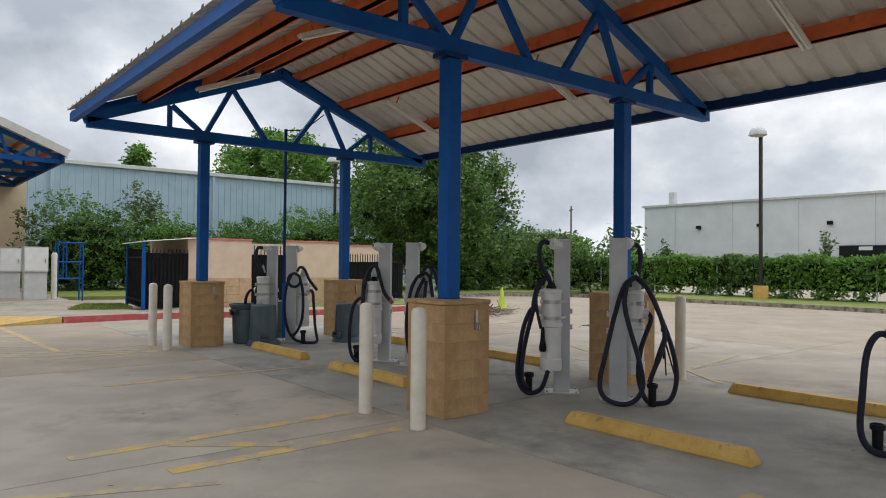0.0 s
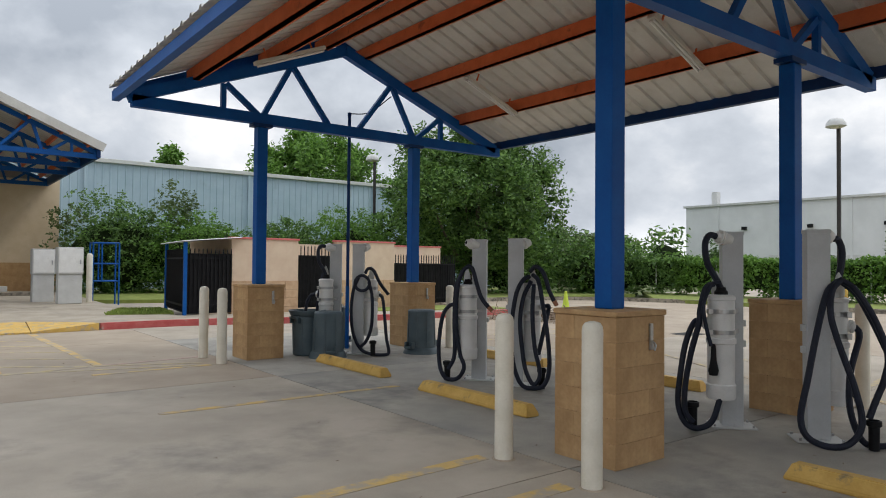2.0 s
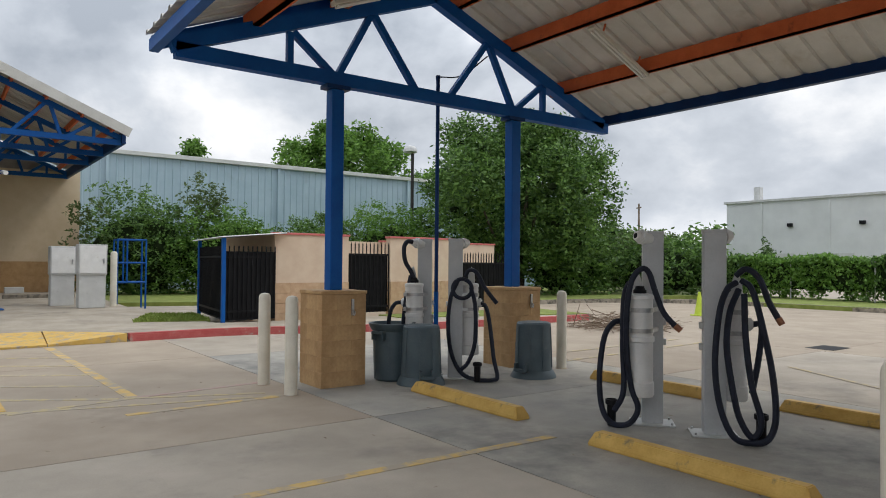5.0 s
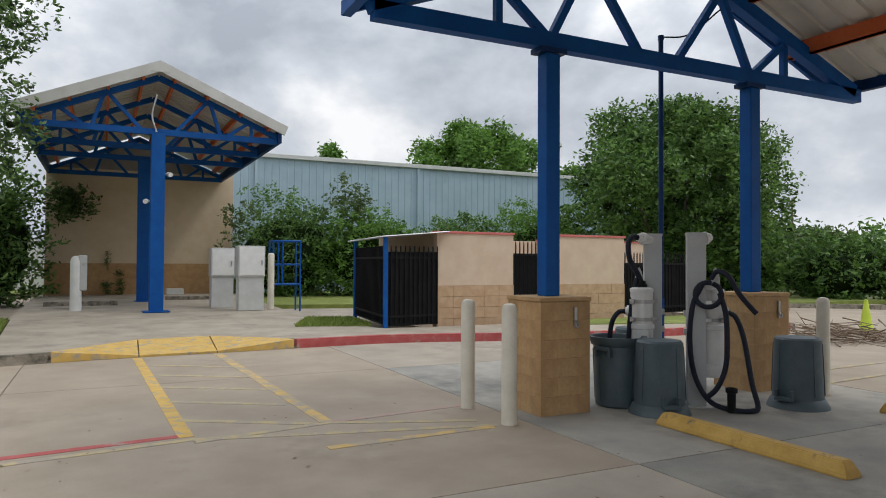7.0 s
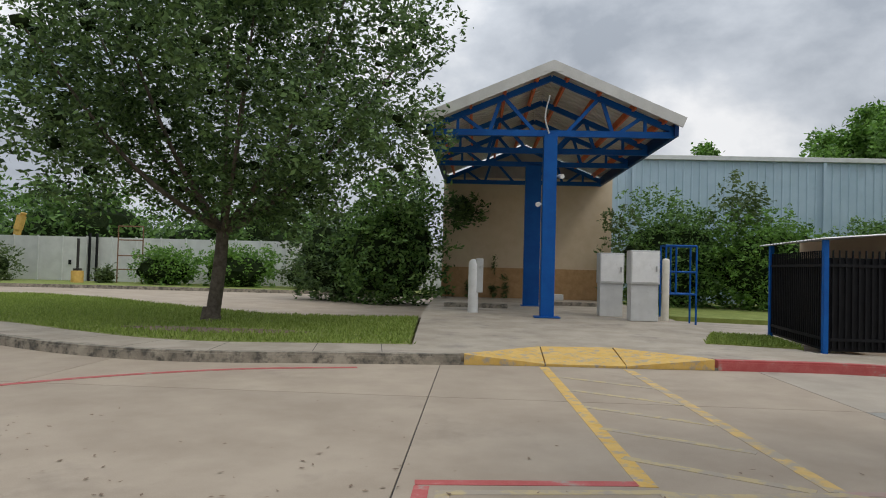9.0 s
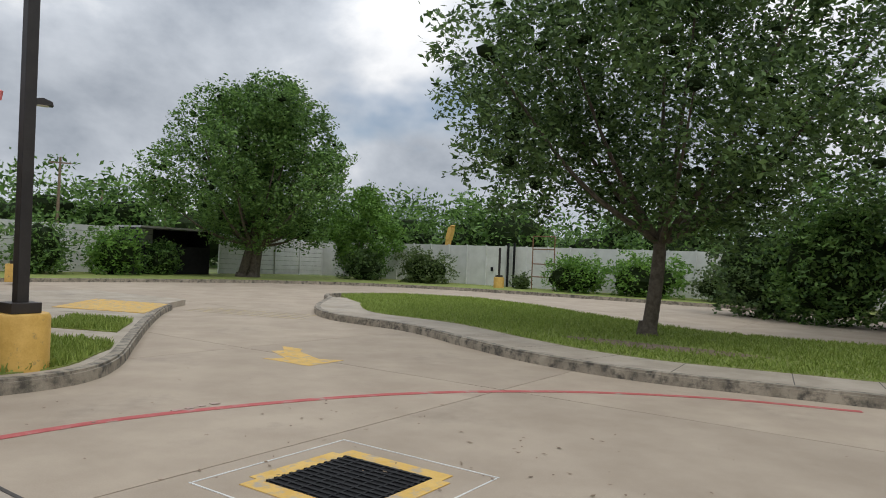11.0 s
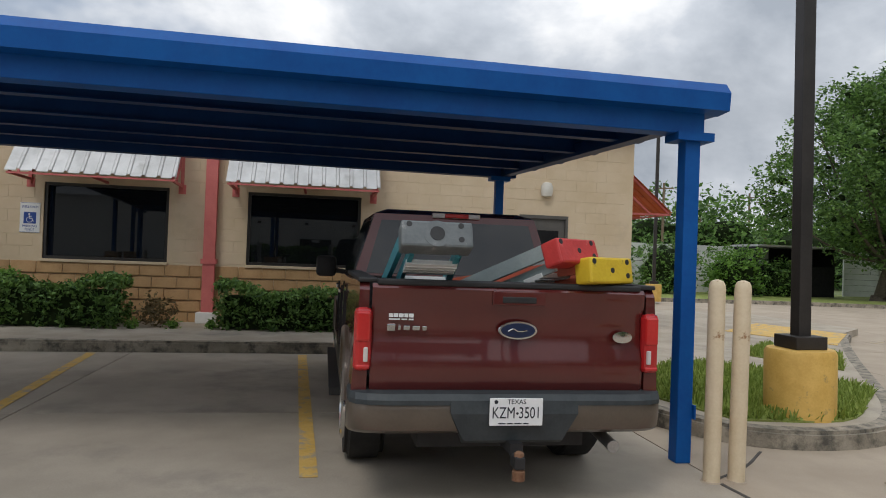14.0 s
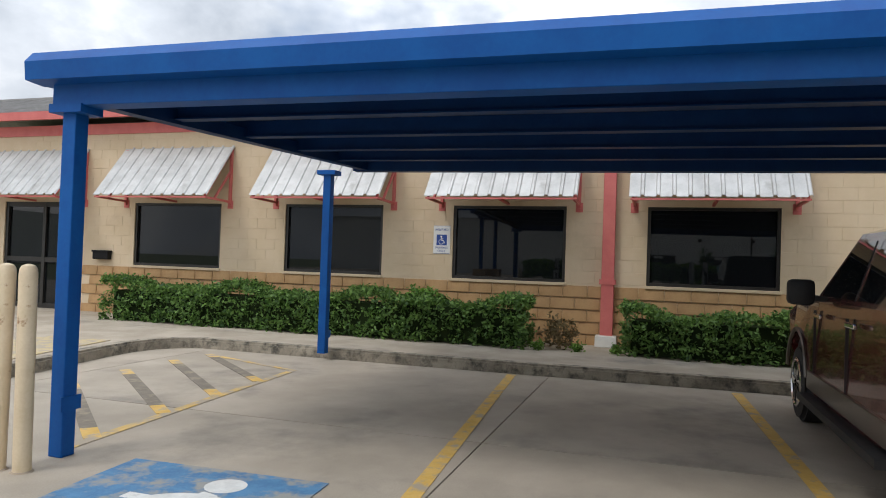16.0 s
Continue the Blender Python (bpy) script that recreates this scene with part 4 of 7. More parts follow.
def pedestal(x, y, front, rz=-54.0, h=1.83):
    """A square steel post with a strapped debris tank, on the drive side when front, else behind the post."""
    t = thing("vacuum_pedestal", (x, y, 0), "grey steel vacuum pedestal with white tank and looped black hose", "vacuum", "vacuum pedestals", rz=rz)
    turn = Matrix.Rotation(radians(6), 4, "Z")
    bm = BM()
    box(bm, -0.095, 0.095, -0.065, 0.065, 0.012, h - 0.03, 0.006, turn)
    box(bm, -0.10, 0.10, -0.07, 0.07, h - 0.032, h, 0.004, turn)
    part("post", bm, POSTG, t)
    bm = BM()
    box(bm, -0.20, 0.20, -0.15, 0.15, 0.0, 0.014, 0.003, turn)
    part("base_plate", bm, GREYP, t)
    for a in (-0.17, 0.17):
        for b in (-0.12, 0.12):
            bm = BM()
            rod(bm, turn @ Vector((a, b, 0.012)), turn @ Vector((a, b, 0.035)), 0.012, n=6)
            part("bolt", bm, STEEL, t)
    for z in (0.78, 0.97):
        bm = BM()
        box(bm, 0.06 if front else -0.125, 0.125 if front else -0.06, -0.03, 0.03, z - 0.03, z + 0.03, 0.004, turn)
        part("bracket_tab", bm, GREYP, t)
    s = -1 if front else 1
    tx, ty = (-0.11, -0.20) if front else (0.17, 0.17)
    bm = BM()
    lathe(bm, [(0.02, 0.29), (0.122, 0.29), (0.130, 0.31), (0.130, 0.42), (0.121, 0.43), (0.121, 0.79), (0.132, 0.80), (0.132, 0.84), (0.119, 0.85), (0.119, 1.19), (0.126, 1.195), (0.126, 1.225), (0.1, 1.24), (0.03, 1.245)], 28, (tx, ty, 0))
    part("tank", bm, WHITEP, t, "white cylindrical debris tank", True)
    bm = BM()
    lathe(bm, [(0.06, 1.238), (0.06, 1.27), (0.045, 1.285), (0.04, 1.31), (0.01, 1.312)], 16, (tx, ty, 0))
    part("tank_collar", bm, BLACK, t, "black tank lid collar", True)
    for z in (0.90, 1.09):
        bm = BM()
        lathe(bm, [(0.122, z - 0.02), (0.128, z - 0.02), (0.128, z + 0.02), (0.122, z + 0.02)], 28, (tx, ty, 0))
        for b in (-0.1, 0.1):
            bar(bm, (tx + b, ty * 0.75, z), (b * 0.95, 0, z), 0.008, 0.04)
        box(bm, tx + s * 0.1 - 0.02, tx + s * 0.1 + 0.02, ty - 0.13, ty - 0.09, z - 0.025, z + 0.025, 0.003)
        part("strap", bm, STEEL, t, "steel clamp strap")
    # elbow fitting at the top of the post
    bm = BM()
    a, b = Vector((s * 0.02, s * 0.03, h - 0.075)), Vector((s * 0.13, s * 0.12, h - 0.05))
    rod(bm, a, b, 0.055, 0.055, 16)
    rod(bm, a.lerp(b, 0.55), a.lerp(b, 0.8), 0.07, 0.07, 16)
    rod(bm, b, b + (b - a) * 0.2, 0.048, 0.042, 16)
    part("pipe_elbow", bm, WHITEP, t, smooth=True)
    # a black disc closes the stub, painting the shade within the bore
    bm = BM()
    rod(bm, b + (b - a) * 0.2, b + (b - a) * 0.22, 0.026, 0.026, 12)
    part("elbow_bore", bm, BLACK, t, "black disc for the shade inside the bore")
    bm = BM()
    rod(bm, (tx + s * 0.10, ty, 0.98), (tx + s * 0.17, ty, 0.98), 0.05, 0.045, 14)
    rod(bm, (tx + s * 0.135, ty, 0.98), (tx + s * 0.155, ty, 0.98), 0.06, 0.06, 14)
    part("inlet", bm, WHITEP, t, smooth=True)
    # pointed hose hook
    bm = BM()
    hx, hy = tx + s * 0.03, ty * 0.6
    lathe(bm, [(0.035, 1.2), (0.05, 1.27), (0.042, 1.36), (0.02, 1.43), (0.003, 1.46)], 14, (0, 0, 0))
    for q in bm.verts:
        q.co = Vector((hx + q.co.x, hy + q.co.y * 0.4, q.co.z))
    bar(bm, (hx, hy, 1.25), (0, 0, 1.25), 0.03, 0.05)
    part("hose_hook", bm, GREYP, t, "pointed grey hose hook")
    return t


def elbow_hose(t, front, h=1.83):
    s = -1 if front else 1
    tx, ty = (-0.11, -0.20) if front else (0.17, 0.17)
    hose("upper_hose", [(s * 0.14, s * 0.13, h - 0.05), (s * 0.21, s * 0.18, h - 0.04), (s * 0.25, s * 0.21, h - 0.13), (s * 0.23, s * 0.22, h - 0.3), (tx + s * 0.05, ty, 1.40), (tx, ty, 1.29)], t, "black corrugated suction hose", 0.03)


POSTG = mat("grey_post_paint", (0.49, 0.50, 0.50), (0.57, 0.58, 0.58), 4, 0.5, bump=0.05, stain=(0.27, 0.26, 0.24), stain_at=(0.6, 0.75), stain_scale=4)
RUSTB = mat("copper_ferrule", (0.3, 0.13, 0.07), (0.38, 0.18, 0.1), 9, 0.5, metal=0.5)

# far bay: tank hose behind the bins, coiled hose on the second post
t = pedestal(5.67, 12.07, True, -44)
elbow_hose(t, True)
hose("hose", [(-0.27, -0.20, 0.98), (-0.36, -0.22, 0.96), (-0.43, -0.23, 0.82), (-0.45, -0.24, 0.5), (-0.42, -0.25, 0.1), (-0.34, -0.27, 0.04), (-0.27, -0.28, 0.12), (-0.25, -0.26, 0.6), (-0.22, -0.24, 1.0), (-0.16, -0.2, 1.34)], t)
t = pedestal(5.85, 11.62, False, -44)
coil = [(0.11 + 0.125 * math.cos(a), -0.15 - 0.008 * k, 1.18 + 0.125 * math.sin(a)) for k, a in enumerate([1.3 + 0.52 * k for k in range(13)])]
hose("hose_coil", coil, t, "coiled loop of hose on the hook", 0.026)
hose("hose", [(0.33, 0.15, 0.98), (0.40, 0.05, 0.93), (0.46, -0.1, 0.72), (0.52, -0.2, 0.3), (0.57, -0.24, 0.08), (0.52, -0.26, 0.03), (0.32, -0.27, 0.03), (0.12, -0.25, 0.1), (-0.02, -0.22, 0.34), (-0.07, -0.2, 0.7), (-0.04, -0.18, 1.06), (0.05, -0.17, 1.28)], t)
hose("hose", [(0.22, -0.2, 1.2), (0.28, -0.21, 0.95), (0.28, -0.22, 0.5), (0.2, -0.23, 0.25), (0.1, -0.24, 0.14)], t)
hose("hose", [(0.14, -0.12, 1.34), (0.2, -0.14, 1.42), (0.30, -0.18, 1.38), (0.40, -0.22, 1.2), (0.50, -0.24, 1.07), (0.56, -0.25, 1.0)], t)
standing_nozzle(t, 0.32, -0.3)

# middle bay
t = pedestal(5.86, 8.54, True)
hose("hose", [(-0.27, -0.20, 0.98), (-0.35, -0.23, 0.96), (-0.43, -0.26, 0.82), (-0.47, -0.28, 0.48), (-0.45, -0.3, 0.2), (-0.38, -0.32, 0.06), (-0.28, -0.33, 0.03), (-0.18, -0.34, 0.07), (-0.12, -0.33, 0.2), (-0.18, -0.32, 0.38), (-0.22, -0.34, 0.7), (-0.22, -0.34, 1.1), (-0.18, -0.3, 1.36), (-0.10, -0.28, 1.47), (-0.03, -0.28, 1.44), (0.03, -0.3, 1.26), (0.10, -0.33, 1.08), (0.2, -0.35, 0.96)], t)
brass_end(t, (0.2, -0.35, 0.965), (0.25, -0.355, 0.92))
hose("hose", [(-0.2, -0.24, 1.35), (-0.25, -0.27, 1.2), (-0.26, -0.30, 0.8), (-0.25, -0.32, 0.35), (-0.33, -0.32, 0.16)], t)
standing_nozzle(t, -0.36, -0.26)
t = pedestal(5.95, 7.95, False)
hose("hose", [(0.18, -0.05, 1.36), (0.10, -0.12, 1.3), (0.03, -0.2, 1.1), (-0.01, -0.26, 0.66), (0.03, -0.3, 0.3), (0.13, -0.33, 0.07), (0.27, -0.34, 0.03), (0.40, -0.33, 0.07), (0.46, -0.3, 0.25), (0.44, -0.26, 0.6), (0.37, -0.2, 1.0), (0.30, -0.12, 1.3), (0.22, -0.06, 1.38)], t)
hose("hose", [(0.2, -0.06, 1.3), (0.12, -0.14, 1.1), (0.09, -0.2, 0.8), (0.14, -0.27, 0.4), (0.19, -0.3, 0.2), (0.28, -0.32, 0.07), (0.35, -0.3, 0.2), (0.28, -0.26, 0.5), (0.24, -0.2, 0.9), (0.24, -0.1, 1.26)], t)
hose("hose", [(0.34, 0.17, 0.98), (0.40, 0.08, 0.97), (0.36, -0.05, 0.7), (0.30, -0.1, 0.4)], t)
hose("hose", [(0.18, -0.02, 1.42), (0.26, -0.06, 1.48), (0.36, -0.1, 1.4), (0.43, -0.14, 1.2), (0.50, -0.16, 1.06)], t)
brass_end(t, (0.50, -0.16, 1.065), (0.53, -0.165, 1.01))
standing_nozzle(t, 0.36, -0.22)

# near bay
t = pedestal(6.09, 5.17, True)
elbow_hose(t, True)
hose("hose", [(-0.27, -0.20, 0.98), (-0.34, -0.24, 0.99), (-0.42, -0.27, 0.8), (-0.47, -0.29, 0.5), (-0.49, -0.3, 0.24), (-0.43, -0.32, 0.07), (-0.32, -0.33, 0.03), (-0.2, -0.33, 0.1), (-0.13, -0.3, 0.3)], t)
hose("hose", [(-0.18, -0.25, 1.34), (-0.25, -0.28, 1.3), (-0.30, -0.3, 1.1), (-0.31, -0.31, 0.98), (-0.38, -0.31, 0.7), (-0.43, -0.32, 0.4), (-0.43, -0.33, 0.18), (-0.36, -0.34, 0.08)], t)
hose("hose", [(-0.12, -0.24, 1.36), (-0.2, -0.28, 1.33), (-0.27, -0.32, 1.15), (-0.25, -0.35, 0.95), (-0.21, -0.36, 0.78)], t, r=0.018)
bm = BM()
lathe(bm, [(0.015, 0.80), (0.022, 0.76), (0.026, 0.66), (0.045, 0.56), (0.035, 0.52), (0.01, 0.52)], 12, (-0.19, -0.36, 0))
part("brush_tool", bm, BLACK, t, "black brush tool hanging on the hose", True)
standing_nozzle(t, -0.36, -0.25)
t = pedestal(6.21, 4.45, False)
hose("hose", [(0.16, -0.02, 1.38), (0.06, -0.1, 1.28), (-0.04, -0.2, 0.95), (-0.13, -0.28, 0.55), (-0.19, -0.32, 0.26), (-0.15, -0.34, 0.1), (0.0, -0.35, 0.03), (0.16, -0.35, 0.06), (0.26, -0.33, 0.22), (0.22, -0.3, 0.5), (0.12, -0.24, 0.85), (0.07, -0.18, 1.1), (0.1, -0.1, 1.3), (0.18, -0.03, 1.39)], t)
hose("hose", [(0.18, 0.0, 1.4), (0.28, -0.06, 1.32), (0.40, -0.12, 1.1), (0.49, -0.18, 0.8), (0.46, -0.22, 0.6), (0.38, -0.25, 0.4), (0.33, -0.26, 0.26)], t)
hose("hose", [(0.2, 0.02, 1.38), (0.32, 0.0, 1.26), (0.46, -0.05, 0.95), (0.58, -0.1, 0.6), (0.62, -0.14, 0.3), (0.56, -0.18, 0.08), (0.44, -0.2, 0.03), (0.3, -0.2, 0.06), (0.22, -0.16, 0.3), (0.25, -0.05, 0.6), (0.36, 0.1, 0.9), (0.34, 0.17, 0.98)], t)
hose("hose", [(0.16, 0.14, 1.76), (0.22, 0.18, 1.74), (0.25, 0.19, 1.6), (0.2, 0.18, 1.3)], t, "black corrugated suction hose", 0.03)
standing_nozzle(t, 0.36, -0.28)
# next bay along, by the start of the walk
t = pedestal(6.46, 1.65, True)
hose("hose", [(-0.27, -0.20, 0.98), (-0.36, -0.23, 0.97), (-0.44, -0.26, 0.82), (-0.48, -0.28, 0.48), (-0.5, -0.3, 0.2), (-0.44, -0.32, 0.06), (-0.32, -0.33, 0.03), (-0.2, -0.32, 0.1), (-0.17, -0.28, 0.4), (-0.2, -0.27, 0.9), (-0.16, -0.24, 1.36)], t)
standing_nozzle(t, -0.36, -0.25)


# plastic bins
def bin_(x, y, upside, label, rz=0.0):
    t = thing("waste_bin", (x, y, 0), label, "bin", "plastic bins", rz=rz)
    h, r0, r1 = 0.73, 0.228, 0.262
    f = (lambda z: h - z) if upside else (lambda z: z)
    bm = BM()
    prof = [(0.02, f(0.0)), (r0 - 0.02, f(0.0)), (r0, f(0.02)), (r1 - 0.012, f(h - 0.10)), (r1 + 0.005, f(h - 0.09)), (r1 + 0.035, f(h - 0.03)), (r1 + 0.045, f(h)), (r1 + 0.015, f(h)), (r1 - 0.02, f(h - 0.05)), (r0 - 0.02, f(0.05)), (0.02, f(0.05))]
    lathe(bm, prof, 28)
    bmesh.ops.recalc_face_normals(bm, faces=bm.faces[:])
    part("body", bm, CAN, t, smooth=True)
    for a in (0, math.pi):
        bm = BM()
        m = Matrix.Rotation(a, 4, "Z")
        z = f(h - 0.11)
        box(bm, r1 - 0.01, r1 + 0.06, -0.09, 0.09, z - 0.02, z + 0.02, 0.008, m)
        for b in (-0.075, 0.075):
            box(bm, r1 - 0.02, r1 + 0.05, b - 0.015, b + 0.015, min(z, f(h - 0.2)), max(z, f(h - 0.2)), 0.004, m)
        part("grip", bm, CAN, t)
    for k in range(8):
        bm = BM()
        a = k * math.pi / 4 + 0.4
        p0, p1 = Vector((r0 * math.cos(a), r0 * math.sin(a), f(0.06))), Vector(((r1 - 0.012) * math.cos(a), (r1 - 0.012) * math.sin(a), f(h - 0.14)))
        bar(bm, p0, p1, 0.03, 0.014, up=(math.cos(a), math.sin(a), 0))
        part("rib", bm, CAN, t)
    return t


bin_(5.11, 12.0, False, "slate blue plastic bin standing open", 20)
bin_(5.24, 11.52, True, "slate blue plastic bin turned upside down", 70)
bin_(6.80, 11.13, True, "slate blue plastic bin upside down beside pillar", 10)
bin_(5.98, 12.7, True, "slate blue plastic bin behind the vacuum pedestal", 130)

# thin mast with a cable to the truss
t = thing("mast", (6.05, 12.33, 0), "thin dark steel mast with a slack cable", "pole")
bm = BM()
rod(bm, (0, 0, 0), (0, 0, 1.1), 0.035, n=10)
part("sleeve", bm, BLUE, t, "blue lower sleeve")
bm = BM()
rod(bm, (0, 0, 1.1), (0, 0, 4.15), 0.029, n=10)
rod(bm, (0, 0, 4.13), (0, 0, 4.18), 0.035, n=10)
part("shaft", bm, NAVY, t)
bm = BM()
sweep(bm, [(0, 0, 4.16), (0.35, -0.1, 4.22), (0.75, -0.2, 4.55)], 0.010, 6)
part("cable", bm, BLACK, t)

# tripod
t = thing("tripod", (8.0, 5.0, 0), "small black folding tripod on the concrete", "tripod")
bm = BM()
rod(bm, (0, 0, 0.25), (0, 0, 0.62), 0.014, n=8)
part("column", bm, BLACK, t)
bm = BM()
box(bm, -0.035, 0.035, -0.03, 0.03, 0.62, 0.68, 0.01)
part("head", bm, BLACK, t)
for k in range(3):
    bm = BM()
    a = 2.1 * k + 0.4
    rod(bm, (0, 0, 0.56), (0.2 * math.cos(a), 0.2 * math.sin(a), 0.0), 0.013, 0.009, 8)
    part("leg", bm, BLACK, t)


def cone(x, y):
    t = thing("traffic_cone", (x, y, 0), "lime yellow plastic traffic cone", "traffic cone", "traffic cones")
    bm = BM()
    lathe(bm, [(0.15, 0.03), (0.14, 0.06), (0.035, 0.70), (0.02, 0.71)], 20)
    part("body", bm, CONE, t, smooth=True)
    bm = BM()
    box(bm, -0.19, 0.19, -0.19, 0.19, 0.0, 0.035, 0.01)
    part("base", bm, CONE, t)


cone(15.8, 16.0)
cone(18.6, 16.3)
rng = np.random.default_rng(5)
bm = BM()
for i in range(160):
    a, q = rng.random() * 6.283, 1.3 * math.sqrt(rng.random())
    c = Vector((q * math.cos(a) * 1.1, q * math.sin(a) * 0.8, 0.02 + 0.35 * (1.3 - q) * rng.random()))
    d = Vector((rng.normal(), rng.normal(), 0.15 * rng.normal())).normalized() * (0.3 + 0.4 * rng.random())
    rod(bm, c - d, c + d, 0.008 + 0.01 * rng.random(), 0.004, 5, False)
for v in bm.verts:
    v.co.z = max(v.co.z, 0.004)
solid("brush_pile", bm, TWIG, "low pile of dry cut branches", "brush pile", kind="stuff", at=(13.6, 15.1, 0))
rng = np.random.default_rng(8)
lit = []
for i in range(260):
    if i < 170:
        x, y = -3.5 + 2.5 * rng.normal(), 12.6 + 0.9 * rng.normal()
    else:
        x, y = -2 + 9 * rng.random(), -1 + 14 * rng.random()
    a, s = rng.random() * 6.283, 0.012 + 0.02 * rng.random()
    c, d = np.array([math.cos(a), math.sin(a)]) * s, np.array([-math.sin(a), math.cos(a)]) * s * 0.45
    for q in (c, d, -c, -d):
        lit.append((x + q[0], y + q[1], 0.006 + 0.006 * rng.random()))
tagged(new("leaf_litter", leaf_mesh("leaf_litter", np.array(lit), TWIG)), "scattered dry leaves and twigs on the concrete", "leaf litter", kind="stuff")


# ---- main building ----
FX = -16.2
building = thing("building", (0, 0, 0), "long tan painted block building with grey metal roof and coral trim", "building", kind="structure")
WINDOWS = [(2.99, 4.97), (6.28, 8.25), (-0.36, 1.65), (-3.88, -1.80)]
ENTRY, DOOR, NORTH, SOUTH = (-7.4, -5.2), (11.2, 12.15), 13.45, -14.0
W0, W1 = 1.16, 2.44
bm = BM()
ys = sorted([SOUTH, NORTH] + [v for w in WINDOWS for v in w] + list(ENTRY) + list(DOOR))
for a, b in zip(ys, ys[1:]):
    o = next((k for k, w in (("w", w) for w in WINDOWS) if w == (a, b)), "e" if (a, b) == ENTRY else ("d" if (a, b) == DOOR else ""))
    if o == "w":
        box(bm, FX - 0.22, FX - 0.004, a, b, 0.1, W0)
        box(bm, FX - 0.22, FX - 0.004, a, b, W1, 4.05)
    elif o:
        box(bm, FX - 0.22, FX - 0.004, a, b, 2.45 if o == "e" else 2.28, 4.05)
    else:
        box(bm, FX - 0.22, FX - 0.004, a, b, 0.1, 4.05)
box(bm, FX - 7.6, FX - 0.22, NORTH - 0.22, NORTH - 0.002, 0.1, 4.05)
box(bm, FX - 7.6, FX - 0.22, SOUTH, SOUTH + 0.2, 0.1, 4.05)
box(bm, FX - 7.8, FX - 7.6, SOUTH, NORTH, 0.1, 4.05)
part("wall", bm, TAN, building, "tan painted block wall")
# floor and partition added behind the glass, coloured dark as if unlit
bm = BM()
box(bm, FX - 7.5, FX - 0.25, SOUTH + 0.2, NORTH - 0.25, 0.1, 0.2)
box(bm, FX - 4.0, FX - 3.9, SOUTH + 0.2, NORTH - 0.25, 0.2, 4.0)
part("interior", bm, DARK, building, "floor and partition coloured near-black as an unlit room")
# gabled roof
e0, e1, ez, rz_, rx = FX + 0.35, FX - 8.0, 4.32, 5.72, FX - 3.8
yn, ysn = NORTH + 0.75, SOUTH - 0.4
bm = BM()
for s, xe in ((1, e0), (-1, e1)):
    v = [bm.verts.new(p) for p in ((xe, ysn, ez), (xe, yn, ez), (rx, yn, rz_), (rx, ysn, rz_))]
    bm.faces.new(v if s > 0 else v[::-1])
    for i in range(70):
        y = ysn + (yn - ysn) * (i + 0.5) / 70
        bar(bm, (xe, y, ez + 0.02), (rx, y, rz_ + 0.02), 0.04, 0.045)
box(bm, rx - 0.15, rx + 0.15, ysn, yn, rz_ - 0.02, rz_ + 0.05)
part("roof", bm, ROOFG, building, "grey standing-rib metal roof")
bm = BM()
profile_y(bm, [(e0 - 0.4, 4.05), (rx, rz_ - 0.14), (e1 + 0.4, 4.05)], NORTH - 0.2, NORTH - 0.002)
part("gable", bm, TAN, building)
for nm, b in (("fascia", (e0 - 0.03, e0 + 0.03, ysn, yn, ez - 0.16, ez + 0.015)), ("wall_trim", (FX - 0.02, FX + 0.03, SOUTH, NORTH + 0.03, 3.88, 4.10)), ("wall_trim", (FX - 7.6, FX - 0.02, NORTH, NORTH + 0.03, 3.88, 4.10))):
    bm = BM()
    box(bm, *b)
    part(nm, bm, PINK, building, "coral pink trim")
for xe in (e0, e1):
    bm = BM()
    bar(bm, (xe, yn, ez - 0.06), (rx, yn, rz_ - 0.06), 0.05, 0.16)
    part("rake_trim", bm, PINK, building, "coral pink trim")
bm = BM()
box(bm, FX - 0.2, e0 - 0.05, ysn + 0.05, yn - 0.05, ez - 0.05, ez - 0.02)
part("soffit", bm, SHEET, building)


def window(y0, y1, z0, z1, k):
    t = thing("window_%d" % k, (FX, (y0 + y1) / 2, 0), "dark glass window with blinds in bronze frame", "window", kind="structure")
    w = (y1 - y0) / 2
    for nm, b in (("frame_top", (-0.12, -0.03, -w, w, z1 - 0.05, z1)), ("frame_bottom", (-0.12, -0.03, -w, w, z0, z0 + 0.05)), ("frame_side", (-0.12, -0.03, -w, -w + 0.05, z0 + 0.05, z1 - 0.05)), ("frame_side", (-0.12, -0.03, w - 0.05, w, z0 + 0.05, z1 - 0.05))):
        bm = BM()
        box(bm, *b)
        part(nm, bm, FRAMEB, t)
    bm = BM()
    box(bm, -0.085, -0.078, -w + 0.05, w - 0.05, z0 + 0.05, z1 - 0.05)
    part("pane", bm, WGLASS, t, "dark reflecting glass")
    if k != 2:
        for i in range(24):
            z = z0 + 0.08 + i * (z1 - z0 - 0.14) / 23
            bm = BM()
            bar(bm, (-0.16, -w + 0.06, z), (-0.16, w - 0.06, z), 0.04, 0.004, up=(0.6, 0, 1))
            part("blind_slat", bm, SLAT, t)
    bm = BM()
    box(bm, -0.02, 0.03, -w - 0.02, w + 0.02, z0 - 0.05, z0, 0.006)
    part("sill", bm, TAN, t)
    return t


WGLASS = bpy.data.materials.new("tinted_window_glass")
WGLASS.use_nodes = True
gp = WGLASS.node_tree.nodes["Principled BSDF"]
gp.inputs["Base Color"].default_value = (0.012, 0.014, 0.016, 1)
gp.inputs["Roughness"].default_value, gp.inputs["IOR"].default_value = 0.01, 1.4
gp.inputs["Transmission Weight"].default_value = 0.3
